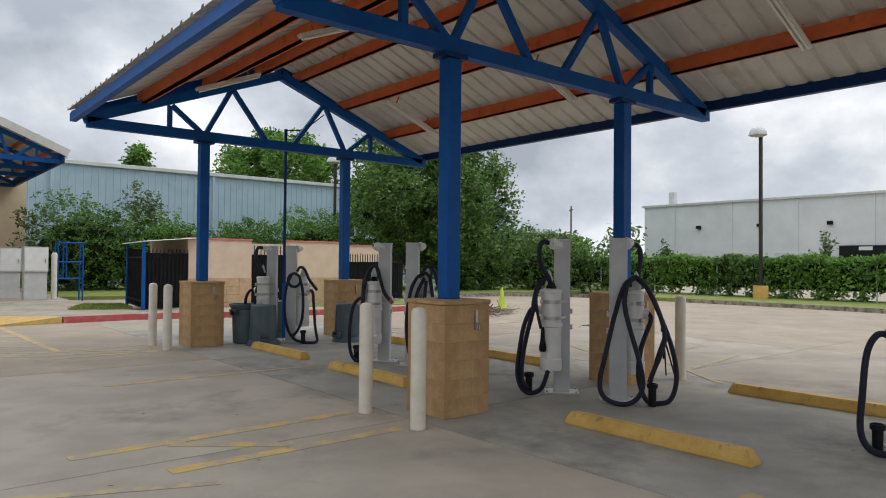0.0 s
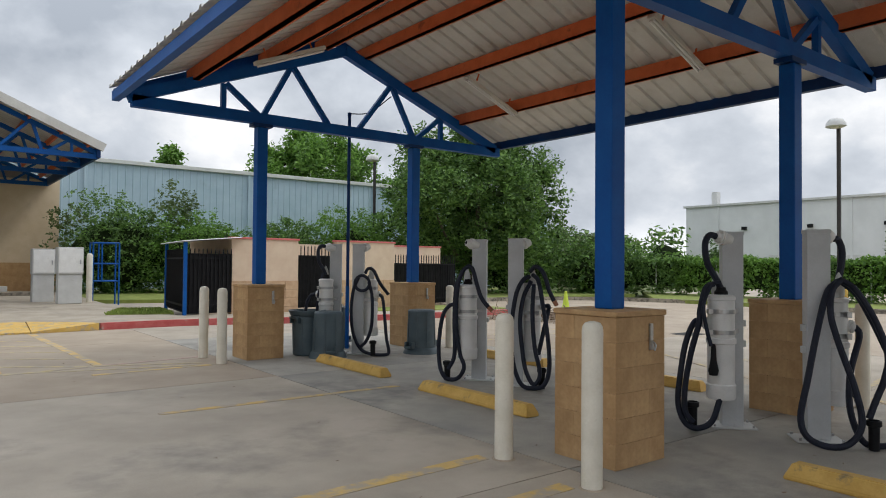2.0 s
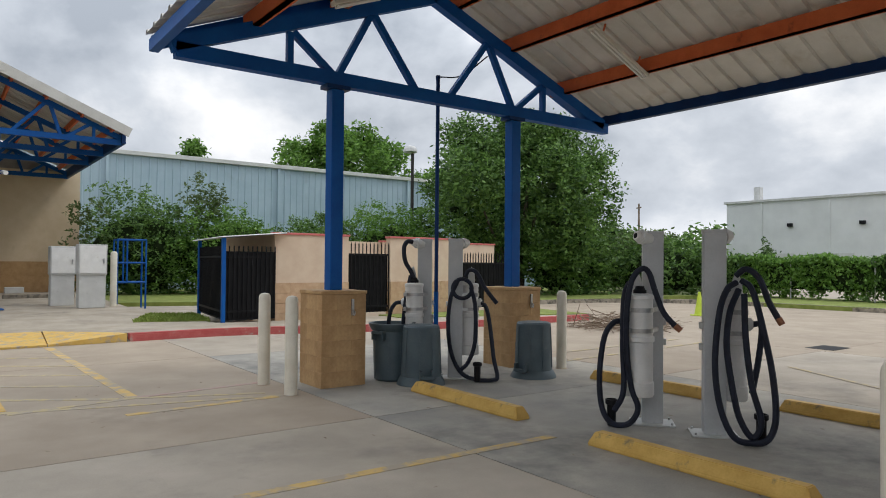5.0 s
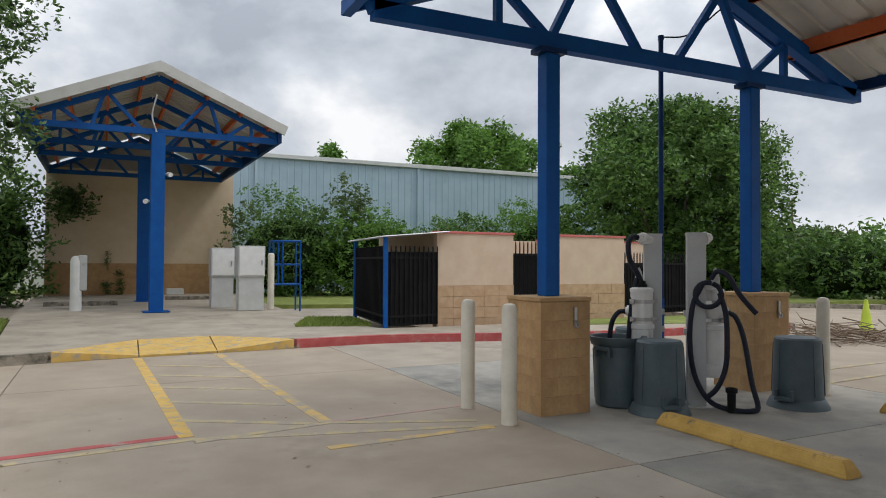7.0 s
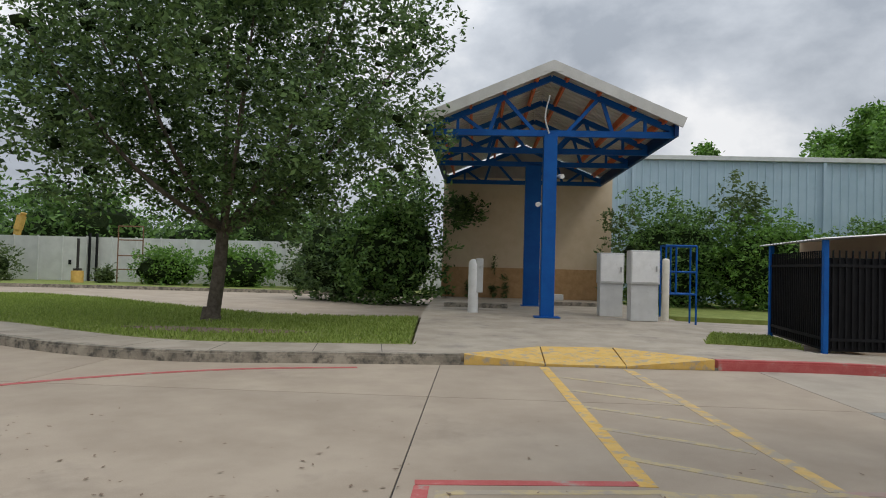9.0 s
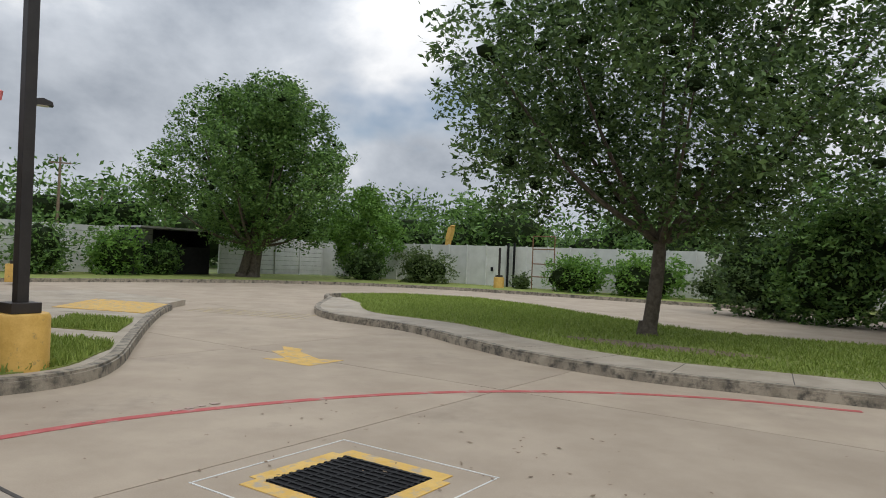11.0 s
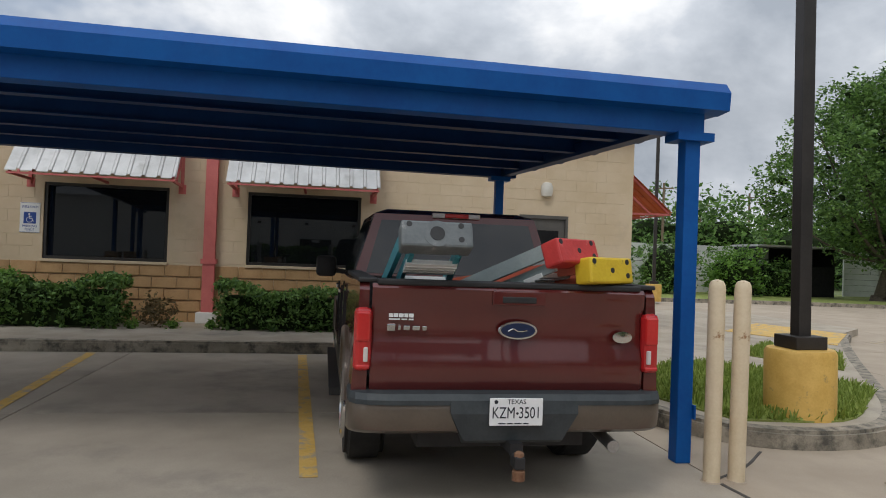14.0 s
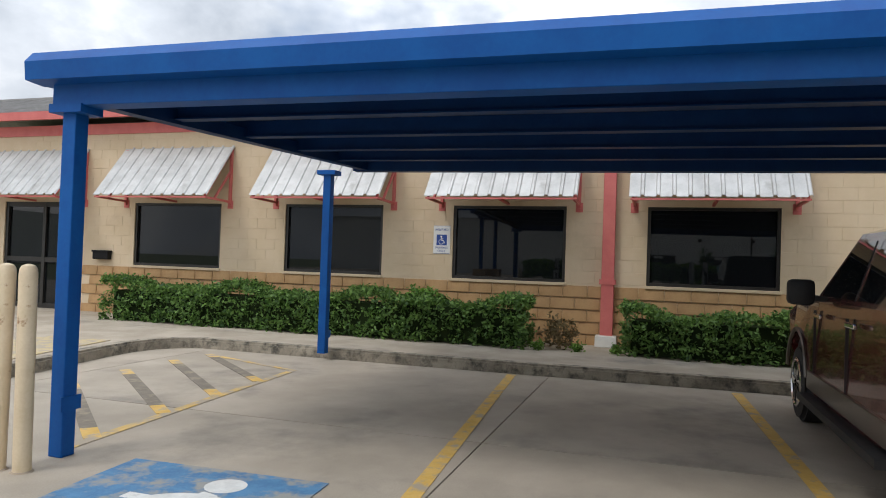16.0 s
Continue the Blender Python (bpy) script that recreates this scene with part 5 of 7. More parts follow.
SLAT = mat("brown_blind_slat", (0.06, 0.05, 0.045), (0.09, 0.08, 0.07), 5, 0.6)
for i, (a, b) in enumerate(WINDOWS):
    window(a, b, W0, W1, i + 1)


def awning(y0, y1, x=FX, n_rz=0, z0=2.52, z1=3.55, out=0.85, flip=False):
    t = thing("awning", (x, (y0 + y1) / 2, 0), "ribbed galvanised metal awning on coral brackets", "awning", "window awnings", rz=n_rz)
    w = (y1 - y0) / 2
    bm = BM()
    ribbed(bm, out, z0, 0.02, z1, -w, w, 0.23, 0.03, 0.008)
    part("sheet", bm, GALV if not flip else RUST, t)
    for s in (-1, 1):
        bm = BM()
        yy = s * (w - 0.06)
        bar(bm, (0.025, yy, z0 - 0.12), (0.025, yy, z1 - 0.02), 0.05, 0.05, up=(0, 1, 0))
        bar(bm, (0.03, yy, z0 - 0.05), (out - 0.04, yy, z0 - 0.03), 0.04, 0.04)
        bar(bm, (0.04, yy, z1 - 0.06), (out - 0.04, yy, z0 - 0.01), 0.04, 0.04)
        bar(bm, (0.04, yy, z0 + 0.55), (out * 0.62, yy, z0 - 0.03), 0.035, 0.035)
        part("bracket", bm, PINK, t, "coral painted bracket")
        bm = BM()
        box(bm, 0.0, 0.012, yy - 0.06, yy + 0.06, z0 - 0.18, z0 - 0.02)
        part("wall_plate", bm, PINK, t)
    bm = BM()
    bar(bm, (out - 0.03, -w + 0.02, z0 - 0.03), (out - 0.03, w - 0.02, z0 - 0.03), 0.03, 0.03)
    bar(bm, (out * 0.9, 0, z0 - 0.03), (0.03, 0, z0 - 0.05), 0.04, 0.04)
    part("front_rail", bm, PINK, t)
    return t


for a, b in WINDOWS:
    awning(a - 0.27, b + 0.27)
awning(ENTRY[0] - 0.5, ENTRY[1] + 0.1)
awning(-2.4, 0.0, 0, 0, 2.5, 3.5, 1.2, True).matrix_basis = pose(FX - 1.9, NORTH, 0, 0, 0, 90)

# glass entry
t = thing("door_1", (FX, (ENTRY[0] + ENTRY[1]) / 2, 0.147), "dark glass entrance door in bronze frame", "door", kind="structure")
w = (ENTRY[1] - ENTRY[0]) / 2
for y0 in (-w, -0.04, w - 0.08):
    bm = BM()
    box(bm, -0.13, -0.03, y0, y0 + 0.08, 0, 2.3)
    part("stile", bm, FRAMEB, t)
for z in (0.0, 1.0, 2.2):
    bm = BM()
    box(bm, -0.125, -0.035, -w, w, z, z + 0.1)
    part("rail", bm, FRAMEB, t)
for y0 in (-w + 0.08, 0.04):
    bm = BM()
    box(bm, -0.085, -0.078, y0, y0 + w - 0.12, 0.1, 2.2)
    part("pane", bm, WGLASS, t)
# steel service door
t = thing("door_2", (FX, (DOOR[0] + DOOR[1]) / 2, 0.147), "closed dark grey steel door with small panes", "door", kind="structure")
w = (DOOR[1] - DOOR[0]) / 2
for b in ((-0.1, 0.02, -w, -w + 0.05, 0, 2.13), (-0.1, 0.02, w - 0.05, w, 0, 2.13), (-0.1, 0.02, -w + 0.05, w - 0.05, 2.07, 2.13)):
    bm = BM()
    box(bm, *b)
    part("door_frame", bm, DOORG, t)
bm = BM()
box(bm, -0.07, -0.02, -w + 0.05, w - 0.05, 0.01, 2.07, 0.004)
part("leaf", bm, DOORG, t)
bm = BM()
box(bm, -0.02, -0.012, -0.22, 0.3, 1.1, 1.85)
part("kick_panel", bm, BLACK, t, "dark inset panel")
bm = BM()
box(bm, -0.012, -0.007, -0.18, 0.28, 1.12, 1.28)
part("notice", bm, DIFF, t, "faded notice strip")
bm = BM()
box(bm, -0.012, -0.006, -0.26, -0.16, 1.66, 1.86)
part("sign_plate", bm, WHITEP, t, "small white sign")
bm = BM()
rod(bm, (-0.02, 0.36, 0.95), (0.05, 0.36, 0.95), 0.03, n=12)
rod(bm, (0.04, 0.36, 0.95), (0.045, 0.26, 0.95), 0.013, n=8)
part("door_handle", bm, STEEL, t, "chrome lever handle", True)
bm = BM()
rod(bm, (-0.02, 0.36, 1.06), (0.012, 0.36, 1.06), 0.03, n=12)
part("deadbolt", bm, STEEL, t, "chrome deadbolt")

t = thing("wall_lamp", (FX, 11.7, 2.62), "white oval bulkhead wall lamp", "wall lamp")
bm = BM()
lathe(bm, [(0.02, 0.0), (0.1, 0.02), (0.115, 0.1), (0.115, 0.2), (0.08, 0.27), (0.02, 0.28)], 18)
for q in bm.verts:
    q.co.x = q.co.x * 0.7 + 0.05
part("cover", bm, DIFF, t, smooth=True)
bm = BM()
box(bm, 0.0, 0.02, -0.07, 0.07, 0.02, 0.26)
part("back_plate", bm, WHITEP, t)

t = thing("downspout", (FX, 5.68, 0), "coral pink box downspout on white splash block", "downspout", kind="structure")
bm = BM()
box(bm, 0.02, 0.14, -0.1, 0.1, 0.33, 3.9, 0.006)
part("pipe", bm, PINK, t)
bm = BM()
box(bm, 0.015, 0.16, -0.13, 0.13, 1.16, 1.24)
part("band", bm, PINK, t)
box_ = BM()
box(box_, 0.0, 0.24, -0.17, 0.17, 0.147, 0.33, 0.01)
part("splash_block", box_, WHITEP, t, "white painted base block")

t = thing("mailbox", (FX, -4.62, 1.25), "small black wall mailbox", "mailbox")
bm = BM()
box(bm, 0.0, 0.12, -0.2, 0.2, 0.0, 0.17, 0.02)
part("body", bm, BLACK, t)
bm = BM()
box(bm, 0.0, 0.135, -0.21, 0.21, 0.15, 0.19, 0.01)
part("lid", bm, BLACK, t)

SIGNB = mat("sign_blue", (0.015, 0.06, 0.28), (0.02, 0.07, 0.32), 5, 0.4, bump=0)
SIGNW = mat("sign_white", (0.74, 0.74, 0.73), (0.8, 0.8, 0.79), 5, 0.4, bump=0)
t = thing("parking_sign", (FX, 2.79, 1.58), "white and blue reserved accessible parking sign", "sign")
bm = BM()
box(bm, 0.0, 0.008, -0.155, 0.155, 0, 0.50, 0.003)
part("plate", bm, SIGNW, t)
bm = BM()
box(bm, 0.008, 0.0105, -0.095, 0.095, 0.15, 0.34)
part("symbol_panel", bm, SIGNB, t, "blue square with white wheelchair")
bm = BM()
rod(bm, (0.0105, -0.01, 0.305), (0.0125, -0.01, 0.305), 0.016, n=12)
for a, b in (((-0.01, 0.29), (-0.01, 0.235)), ((-0.01, 0.235), (0.035, 0.235)), ((0.035, 0.235), (0.055, 0.185)), ((-0.01, 0.265), (0.03, 0.265))):
    bar(bm, (0.0115, *a), (0.0115, *b), 0.012, 0.002, up=(1, 0, 0))
ring = [(0.0115, -0.005 + 0.045 * math.cos(a), 0.215 + 0.045 * math.sin(a)) for a in [2.0 + 0.33 * k for k in range(13)]]
sweep(bm, ring, 0.005, 5, 2)
part("wheelchair_symbol", bm, SIGNW, t)
for z, s in ((0.425, "RESERVED"), (0.105, "PARKING"), (0.05, "ONLY")):
    lettering("lettering", s, 0.055, Matrix.Translation((0.009, 0, z)) @ Matrix.Rotation(math.pi / 2, 4, "Z") @ Matrix.Rotation(math.pi / 2, 4, "X"), SIGNB, t)
for b in ((-0.15, 0.15, 0.005, 0.010), (-0.15, 0.15, 0.49, 0.495)):
    bm = BM()
    box(bm, 0.008, 0.0095, *b)
    part("border", bm, SIGNB, t)

hedge(pose(-15.4, 0.55, 0.147, 0, 0, 90), 7.9, 0.8, 0.66, 11, 30000, 0.036, GREEN2, "low clipped green hedge along the wall")
hedge(pose(-15.4, 7.5, 0.147, 0, 0, 90), 3.0, 0.8, 0.62, 12, 10500, 0.036, GREEN2, "low clipped green hedge beside the downspout")
shrub((-15.5, 2.75, 0.66), 0.45, 0.4, 0.45, 13, 400, 0.05, GREEN1, "tall bright weed growing out of the hedge", "weed", "plant", 3)

DRYL = leaf_mat("dry_brown_leaves", (0.10, 0.075, 0.03), (0.20, 0.15, 0.07))
shrub((-15.5, 4.95, 0.147), 1.0, 0.6, 0.55, 14, 700, 0.04, DRYL, "sparse dry brown bush between the hedges", "bush", "bush", 5, core=False)
for i, y in enumerate((4.7, 5.25, 5.9)):
    shrub((-15.2, y, 0.147), 0.5, 0.3, 0.14, 15 + i, 260, 0.03, GREEN1, "low green weed at the hedge foot", "weed", "plant", 3, "hedge-foot weeds", core=False)

# ---- carport ----
cp = thing("carport", (0, 0, 0), "royal blue flat-roofed steel carport", "carport", kind="structure")
for x, y in ((-8.42, 2.53), (-8.42, 10.21), (-13.33, 2.0), (-13.33, 10.05)):
    bm = BM()
    s, zt_ = (0.058, 2.44) if x > -10 else (0.058, 2.66)
    box(bm, x - s, x + s, y - s, y + s, 0 if x > -10 else 0.1, zt_, 0.008)
    part("post", bm, BLUE, cp)
    bm = BM()
    box(bm, x - 0.1, x + 0.1, y - 0.14, y + 0.14, zt_ - 0.07, zt_ - 0.01)
    part("post_cap", bm, BLUE, cp)
    bm = BM()
    box(bm, x - 0.085, x + 0.085, y + s, y + s + 0.012, 0.32, 0.42)
    part("bolt_plate", bm, BLUE, cp)
YA, YB, XA, XB = 2.28, 10.4, -8.22, -13.6
bm = BM()
box(bm, -8.50, -8.34, YA + 0.12, YB - 0.12, 2.42, 2.60, 0.006)
part("front_beam", bm, BLUE, cp)
# beams, purlins and deck within: carport blue darkened as if in shade
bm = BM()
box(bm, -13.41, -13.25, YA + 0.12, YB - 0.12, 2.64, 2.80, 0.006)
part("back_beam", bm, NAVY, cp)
bm = BM()
profile_y(bm, [(XA - 0.13, 2.565), (XA, 2.575), (XA + 0.012, 2.70), (XA - 0.05, 2.775), (XA - 0.16, 2.785), (XA - 0.16, 2.565)], YA, YB)
part("front_fascia", bm, BLUE, cp)
for y, s in ((YA, 1), (YB, -1)):
    bm = BM()
    bar(bm, (XB, y + s * 0.05, 2.86), (XA - 0.16, y + s * 0.05, 2.675), 0.1, 0.21)
    part("side_fascia", bm, BLUE, cp)
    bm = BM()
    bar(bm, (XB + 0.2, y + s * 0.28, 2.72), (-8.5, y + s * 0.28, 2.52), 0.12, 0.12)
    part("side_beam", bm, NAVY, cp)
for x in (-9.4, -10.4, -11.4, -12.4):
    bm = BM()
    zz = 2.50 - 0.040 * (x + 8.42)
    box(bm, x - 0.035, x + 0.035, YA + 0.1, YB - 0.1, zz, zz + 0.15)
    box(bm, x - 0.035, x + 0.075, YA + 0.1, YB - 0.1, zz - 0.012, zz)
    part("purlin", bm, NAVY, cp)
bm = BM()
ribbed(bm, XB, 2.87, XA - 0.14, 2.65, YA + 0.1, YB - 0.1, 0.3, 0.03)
part("roof_deck", bm, NAVY, cp, "ribbed roof deck in blue darkened for shade")
bm = BM()
box(bm, XB - 0.03, XB, YA, YB, 2.78, 2.95)
part("back_fascia", bm, BLUE, cp)
for ob in cp.children:
    for q in ob.data.vertices:
        if q.co.z > 2.0:
            q.co.z -= 0.0085 * (q.co.y - 2.2) - 0.012
for x, y, l in ((-7.97, 10.19, 0), (-7.97, 10.37, 0.01), (-8.02, 2.42, -0.01), (-8.05, 2.6, 0.012)):
    bollard(x, y, 0.055, 1.33, CREAMR, "chipped cream pipe bollard beside the carport post", "carport bollards", lean=l)


# ---- lamp posts ----
def lamp_post(x, y, h, heads, label, z=0.0, pole=0.06, base=True, dir_=0.0, arm=0.3, flat=True):
    t = thing("lamp_post", (x, y, z), label, "lamp post", rz=dir_)
    zb = 0.0
    if base:
        bm = BM()
        lathe(bm, [(0.29, -0.05), (0.29, 0.55), (0.27, 0.585), (0.02, 0.59)], 28)
        part("concrete_base", bm, YELS, t, "yellow painted round concrete base", True)
        bm = BM()
        box(bm, -0.15, 0.15, -0.15, 0.15, 0.59, 0.70, 0.006)
        part("base_cover", bm, LAMPP, t)
        zb = 0.69
    bm = BM()
    box(bm, -pole, pole, -pole, pole, zb, h, 0.008)
    part("pole", bm, LAMPP, t)
    for s in heads:
        bm = BM()
        bar(bm, (0, 0, h - 0.1), (s * arm, 0, h - 0.06), 0.06, 0.06)
        part("arm", bm, LAMPP, t)
        bm = BM()
        if flat:
            profile_y(bm, [(s * arm, h - 0.2), (s * (arm + 0.62), h - 0.2), (s * (arm + 0.58), h - 0.06), (s * (arm + 0.3), h + 0.04), (s * (arm + 0.05), h)], -0.2, 0.2)
        else:
            lathe(bm, [(0.3, 0), (0.36, 0.03), (0.34, 0.16), (0.24, 0.3), (0.05, 0.36)], 20, (s * arm, 0, h - 0.2))
        part("lamp_head", bm, LAMPP if flat else GREYP, t, smooth=not flat)
        bm = BM()
        box(bm, s * arm - 0.18 + s * 0.3 * flat, s * arm + 0.18 + s * 0.3 * flat, -0.15, 0.15, h - 0.225, h - 0.2)
        part("lens", bm, DIFF, t)
    return t


lean_post = lamp_post(-9.2, 11.77, 8.5, (1,), "tall dark bronze lamp post on yellow concrete base", 0.147)
lean_post.matrix_basis = lean_post.matrix_basis @ Matrix.Rotation(radians(0.8), 4, "X")
lamp_post(-27.6, 19.75, 6.5, (1,), "dark lamp post with camera on yellow base by the drive", 0.14, dir_=70)
lamp_post(27.9, 13.1, 6.95, (1, ), "dark lamp post with domed head before the hedge", 0.1, dir_=180, arm=0.25, flat=False)
lamp_post(-20.2, 41.2, 2.2, (), "short dark post on yellow concrete base by the fence", 0.14, pole=0.05)
lamp_post(19.5, 33.0, 7.1, (-1, ), "dark lamp post with domed head behind shrubs", 0.1, dir_=20, arm=0.2, flat=False)


# ---- pickup truck ----
PAINT = mat("maroon_car_paint", (0.092, 0.012, 0.011), (0.108, 0.015, 0.013), 2, 0.26, metal=0.25, bump=0.0, coat=0.8)
TRIMB = mat("black_truck_plastic", (0.012, 0.012, 0.013), (0.02, 0.02, 0.021), 9, 0.6, bump=0.1)
PADB = mat("slate_step_pad", (0.025, 0.032, 0.036), (0.04, 0.048, 0.052), 9, 0.6, bump=0.1)
BRONZE = mat("bronze_bumper_paint", (0.095, 0.075, 0.058), (0.12, 0.094, 0.072), 3, 0.35, metal=0.3, bump=0.0, coat=0.4)
TYRE = mat("tyre_rubber", (0.012, 0.012, 0.012), (0.022, 0.021, 0.02), 9, 0.8, bump=0.2)
CHROME = mat("chrome", (0.6, 0.6, 0.6), (0.72, 0.72, 0.72), 5, 0.12, metal=1.0, bump=0.0)
LENSR = mat("red_tail_lens", (0.46, 0.016, 0.016), (0.54, 0.022, 0.02), 5, 0.15, bump=0, coat=0.5)
NAVYE = mat("navy_emblem", (0.006, 0.014, 0.05), (0.008, 0.018, 0.06), 5, 0.3, bump=0)
LENSD = mat("dark_red_lens", (0.40, 0.012, 0.014), (0.46, 0.016, 0.018), 5, 0.15, bump=0, coat=0.5)
LENSW = mat("clear_lamp_lens", (0.55, 0.5, 0.48), (0.65, 0.6, 0.58), 5, 0.2, bump=0)
CARGLASS = glass_mat("tinted_car_glass", (0.012, 0.014, 0.016), 0.02)
PLATEW = mat("plate_white", (0.74, 0.75, 0.76), (0.8, 0.8, 0.8), 8, 0.4, bump=0)
INK = mat("plate_ink", (0.01, 0.012, 0.02), (0.015, 0.017, 0.03), 8, 0.5, bump=0)
RUSTY = mat("rusty_steel", (0.16, 0.075, 0.04), (0.3, 0.17, 0.1), 12, 0.8, metal=0.3, bump=0.3)

truck = thing("pickup_truck", (-7.52, 8.685, 0), "maroon crew-cab pickup truck parked nose-in under the carport", "pickup truck", rz=180)
HW = 0.895


def arc(cx, cz, r, a0, a1, n=9):
    return [(cx + r * math.cos(radians(a0 + (a1 - a0) * i / n)), cz + r * math.sin(radians(a0 + (a1 - a0) * i / n))) for i in range(n + 1)]


RA, FA, WR = 1.15, 4.63, 0.375
# forward body: doors, wings and hood
bm = BM()
front = [(1.78, 0.42)] + [(1.78, 1.22), (3.9, 1.21), (4.2, 1.20), (5.25, 1.12), (5.45, 1.02), (5.52, 0.8), (5.5, 0.45), (5.2, 0.40)] + arc(FA, 0.42, 0.46, 0, 180) + [(3.9, 0.38), (2.0, 0.38)]
profile_y(bm, front, -HW, HW)
for q in bm.verts:
    if q.co.z > 1.1:
        q.co.y *= 0.955
    if q.co.x > 5.0:
        q.co.y *= 0.93
bmesh.ops.triangulate(bm, faces=[f for f in bm.faces if len(f.verts) > 4])
part("cab_body", bm, PAINT, truck)
# bed sides with wheel arches
for s in (-1, 1):
    bm = BM()
    side = [(0.10, 0.52), (0.06, 0.66), (0.06, 1.22), (0.10, 1.265), (1.76, 1.265), (1.76, 0.42), (1.68, 0.42)] + arc(RA, 0.42, 0.47, 0, 180) + [(0.5, 0.46)]
    profile_y(bm, side, min(s * HW, s * (HW - 0.085)), max(s * HW, s * (HW - 0.085)))
    for q in bm.verts:
        if q.co.z > 1.1 and abs(q.co.y) > HW - 0.02:
            q.co.y *= 0.965
    bmesh.ops.triangulate(bm, faces=[f for f in bm.faces if len(f.verts) > 4])
    part("bed_side", bm, PAINT, truck)
    bm = BM()
    box(bm, 0.07, 1.76, s * 0.82 - 0.055, s * 0.82 + 0.055, 1.262, 1.288, 0.008)
    part("bed_rail_cap", bm, TRIMB, truck, "black bed rail cap")
    # wheel-well liners
    for cx in (RA, FA):
        bm = BM()
        ribbon_pts = arc(cx, 0.42, 0.465, -5, 185, 12)
        profile_y(bm, ribbon_pts, min(s * 0.60, s * (HW - 0.07)), max(s * 0.60, s * (HW - 0.07)))
        part("wheel_well", bm, TRIMB, truck)
bm = BM()
box(bm, 0.12, 1.76, -0.80, 0.80, 0.70, 0.74)
box(bm, 1.70, 1.775, -0.80, 0.80, 0.74, 1.25)
part("bed_floor", bm, TRIMB, truck, "black bed liner")
# tailgate: creased panel
tg = BM()
rows = [(0.655, 0.030), (0.70, 0.012), (0.86, 0.010), (0.93, 0.034), (1.11, 0.030), (1.165, 0.004), (1.235, 0.000), (1.258, 0.02)]
cols = [-0.795, -0.77, -0.4, 0.0, 0.4, 0.77, 0.795]
grid = [[tg.verts.new((0.035 + x + (0.012 if abs(y) > 0.78 else 0.0), y, z)) for y in cols] for z, x in rows]
for r0, r1 in zip(grid, grid[1:]):
    for i in range(len(cols) - 1):
        tg.faces.new((r0[i], r0[i + 1], r1[i + 1], r1[i]))
r = bmesh.ops.extrude_face_region(tg, geom=tg.faces[:])
for e in r["geom"]:
    if isinstance(e, bmesh.types.BMVert):
        e.co.x = 0.11
bmesh.ops.recalc_face_normals(tg, faces=tg.faces[:])
tailgate = part("tailgate", tg, PAINT, truck, smooth=True)
bm = BM()
box(bm, 0.04, 0.125, -0.77, 0.77, 1.25, 1.285, 0.01)
part("tailgate_cap", bm, TRIMB, tailgate, "black plastic spoiler cap")
bm = BM()
box(bm, 0.022, 0.05, -0.185, 0.125, 1.155, 1.235, 0.006)
part("handle_bezel", bm, PAINT, tailgate)
bm = BM()
box(bm, 0.018, 0.03, -0.13, 0.07, 1.168, 1.205, 0.006)
part("handle", bm, TRIMB, tailgate, "black recessed tailgate handle")
for m_, r0, r1, z, dx, nm in ((CHROME, 0.115, 0.052, 1.015, 0.030, "emblem_rim"), (NAVYE, 0.1, 0.042, 1.015, 0.026, "emblem")):
    bm = BM()
    lathe(bm, [(1.0, 0.0), (1.0, 0.006), (0.96, 0.01), (0.02, 0.011)], 32)
    for q in bm.verts:
        q.co = Vector((0.05 + dx - 0.04 - q.co.z, -0.03 + q.co.x * r0, z + q.co.y * r1))
    bmesh.ops.recalc_face_normals(bm, faces=bm.faces[:])
    part(nm, bm, m_, tailgate, "plain blue oval emblem" if nm == "emblem" else "chrome oval rim")
bm = BM()
sweep(bm, [(0.022, 0.03, 1.01), (0.022, 0.0, 1.025), (0.022, -0.03, 1.01), (0.022, -0.08, 1.017)], 0.0035, 6, 4)
part("emblem_script", bm, CHROME, tailgate, "plain chrome stroke")
bm = BM()
for y0, y1, z0, z1 in ((0.71, 0.665, 1.0, 1.035), (0.65, 0.635, 1.005, 1.03), (0.62, 0.585, 1.005, 1.03), (0.57, 0.53, 1.005, 1.03), (0.515, 0.49, 1.005, 1.03)):
    box(bm, 0.035, 0.058, y1, y0, z0, z1, 0.003)
part("model_badge", bm, CHROME, tailgate, "chrome model badge as plain bars")
bm = BM()
for y0, y1 in ((0.70, 0.68), (0.675, 0.65), (0.645, 0.62), (0.615, 0.595), (0.59, 0.565)):
    box(bm, 0.045, 0.06, y1, y0, 1.075, 1.095)
for y0, y1 in ((0.70, 0.64), (0.63, 0.6), (0.59, 0.565)):
    box(bm, 0.045, 0.06, y1, y0, 1.06, 1.067)
part("dealer_decal", bm, PLATEW, tailgate, "white dealer lettering as plain bars")
bm = BM()
lathe(bm, [(1, 0), (1, 0.006), (0.02, 0.008)], 20)
for q in bm.verts:
    q.co = Vector((0.045 - q.co.z, -0.66 + q.co.x * 0.06, 0.985 + q.co.y * 0.034))
bmesh.ops.recalc_face_normals(bm, faces=bm.faces[:])
part("trim_badge", bm, CHROME, tailgate, "oval silver trim badge")
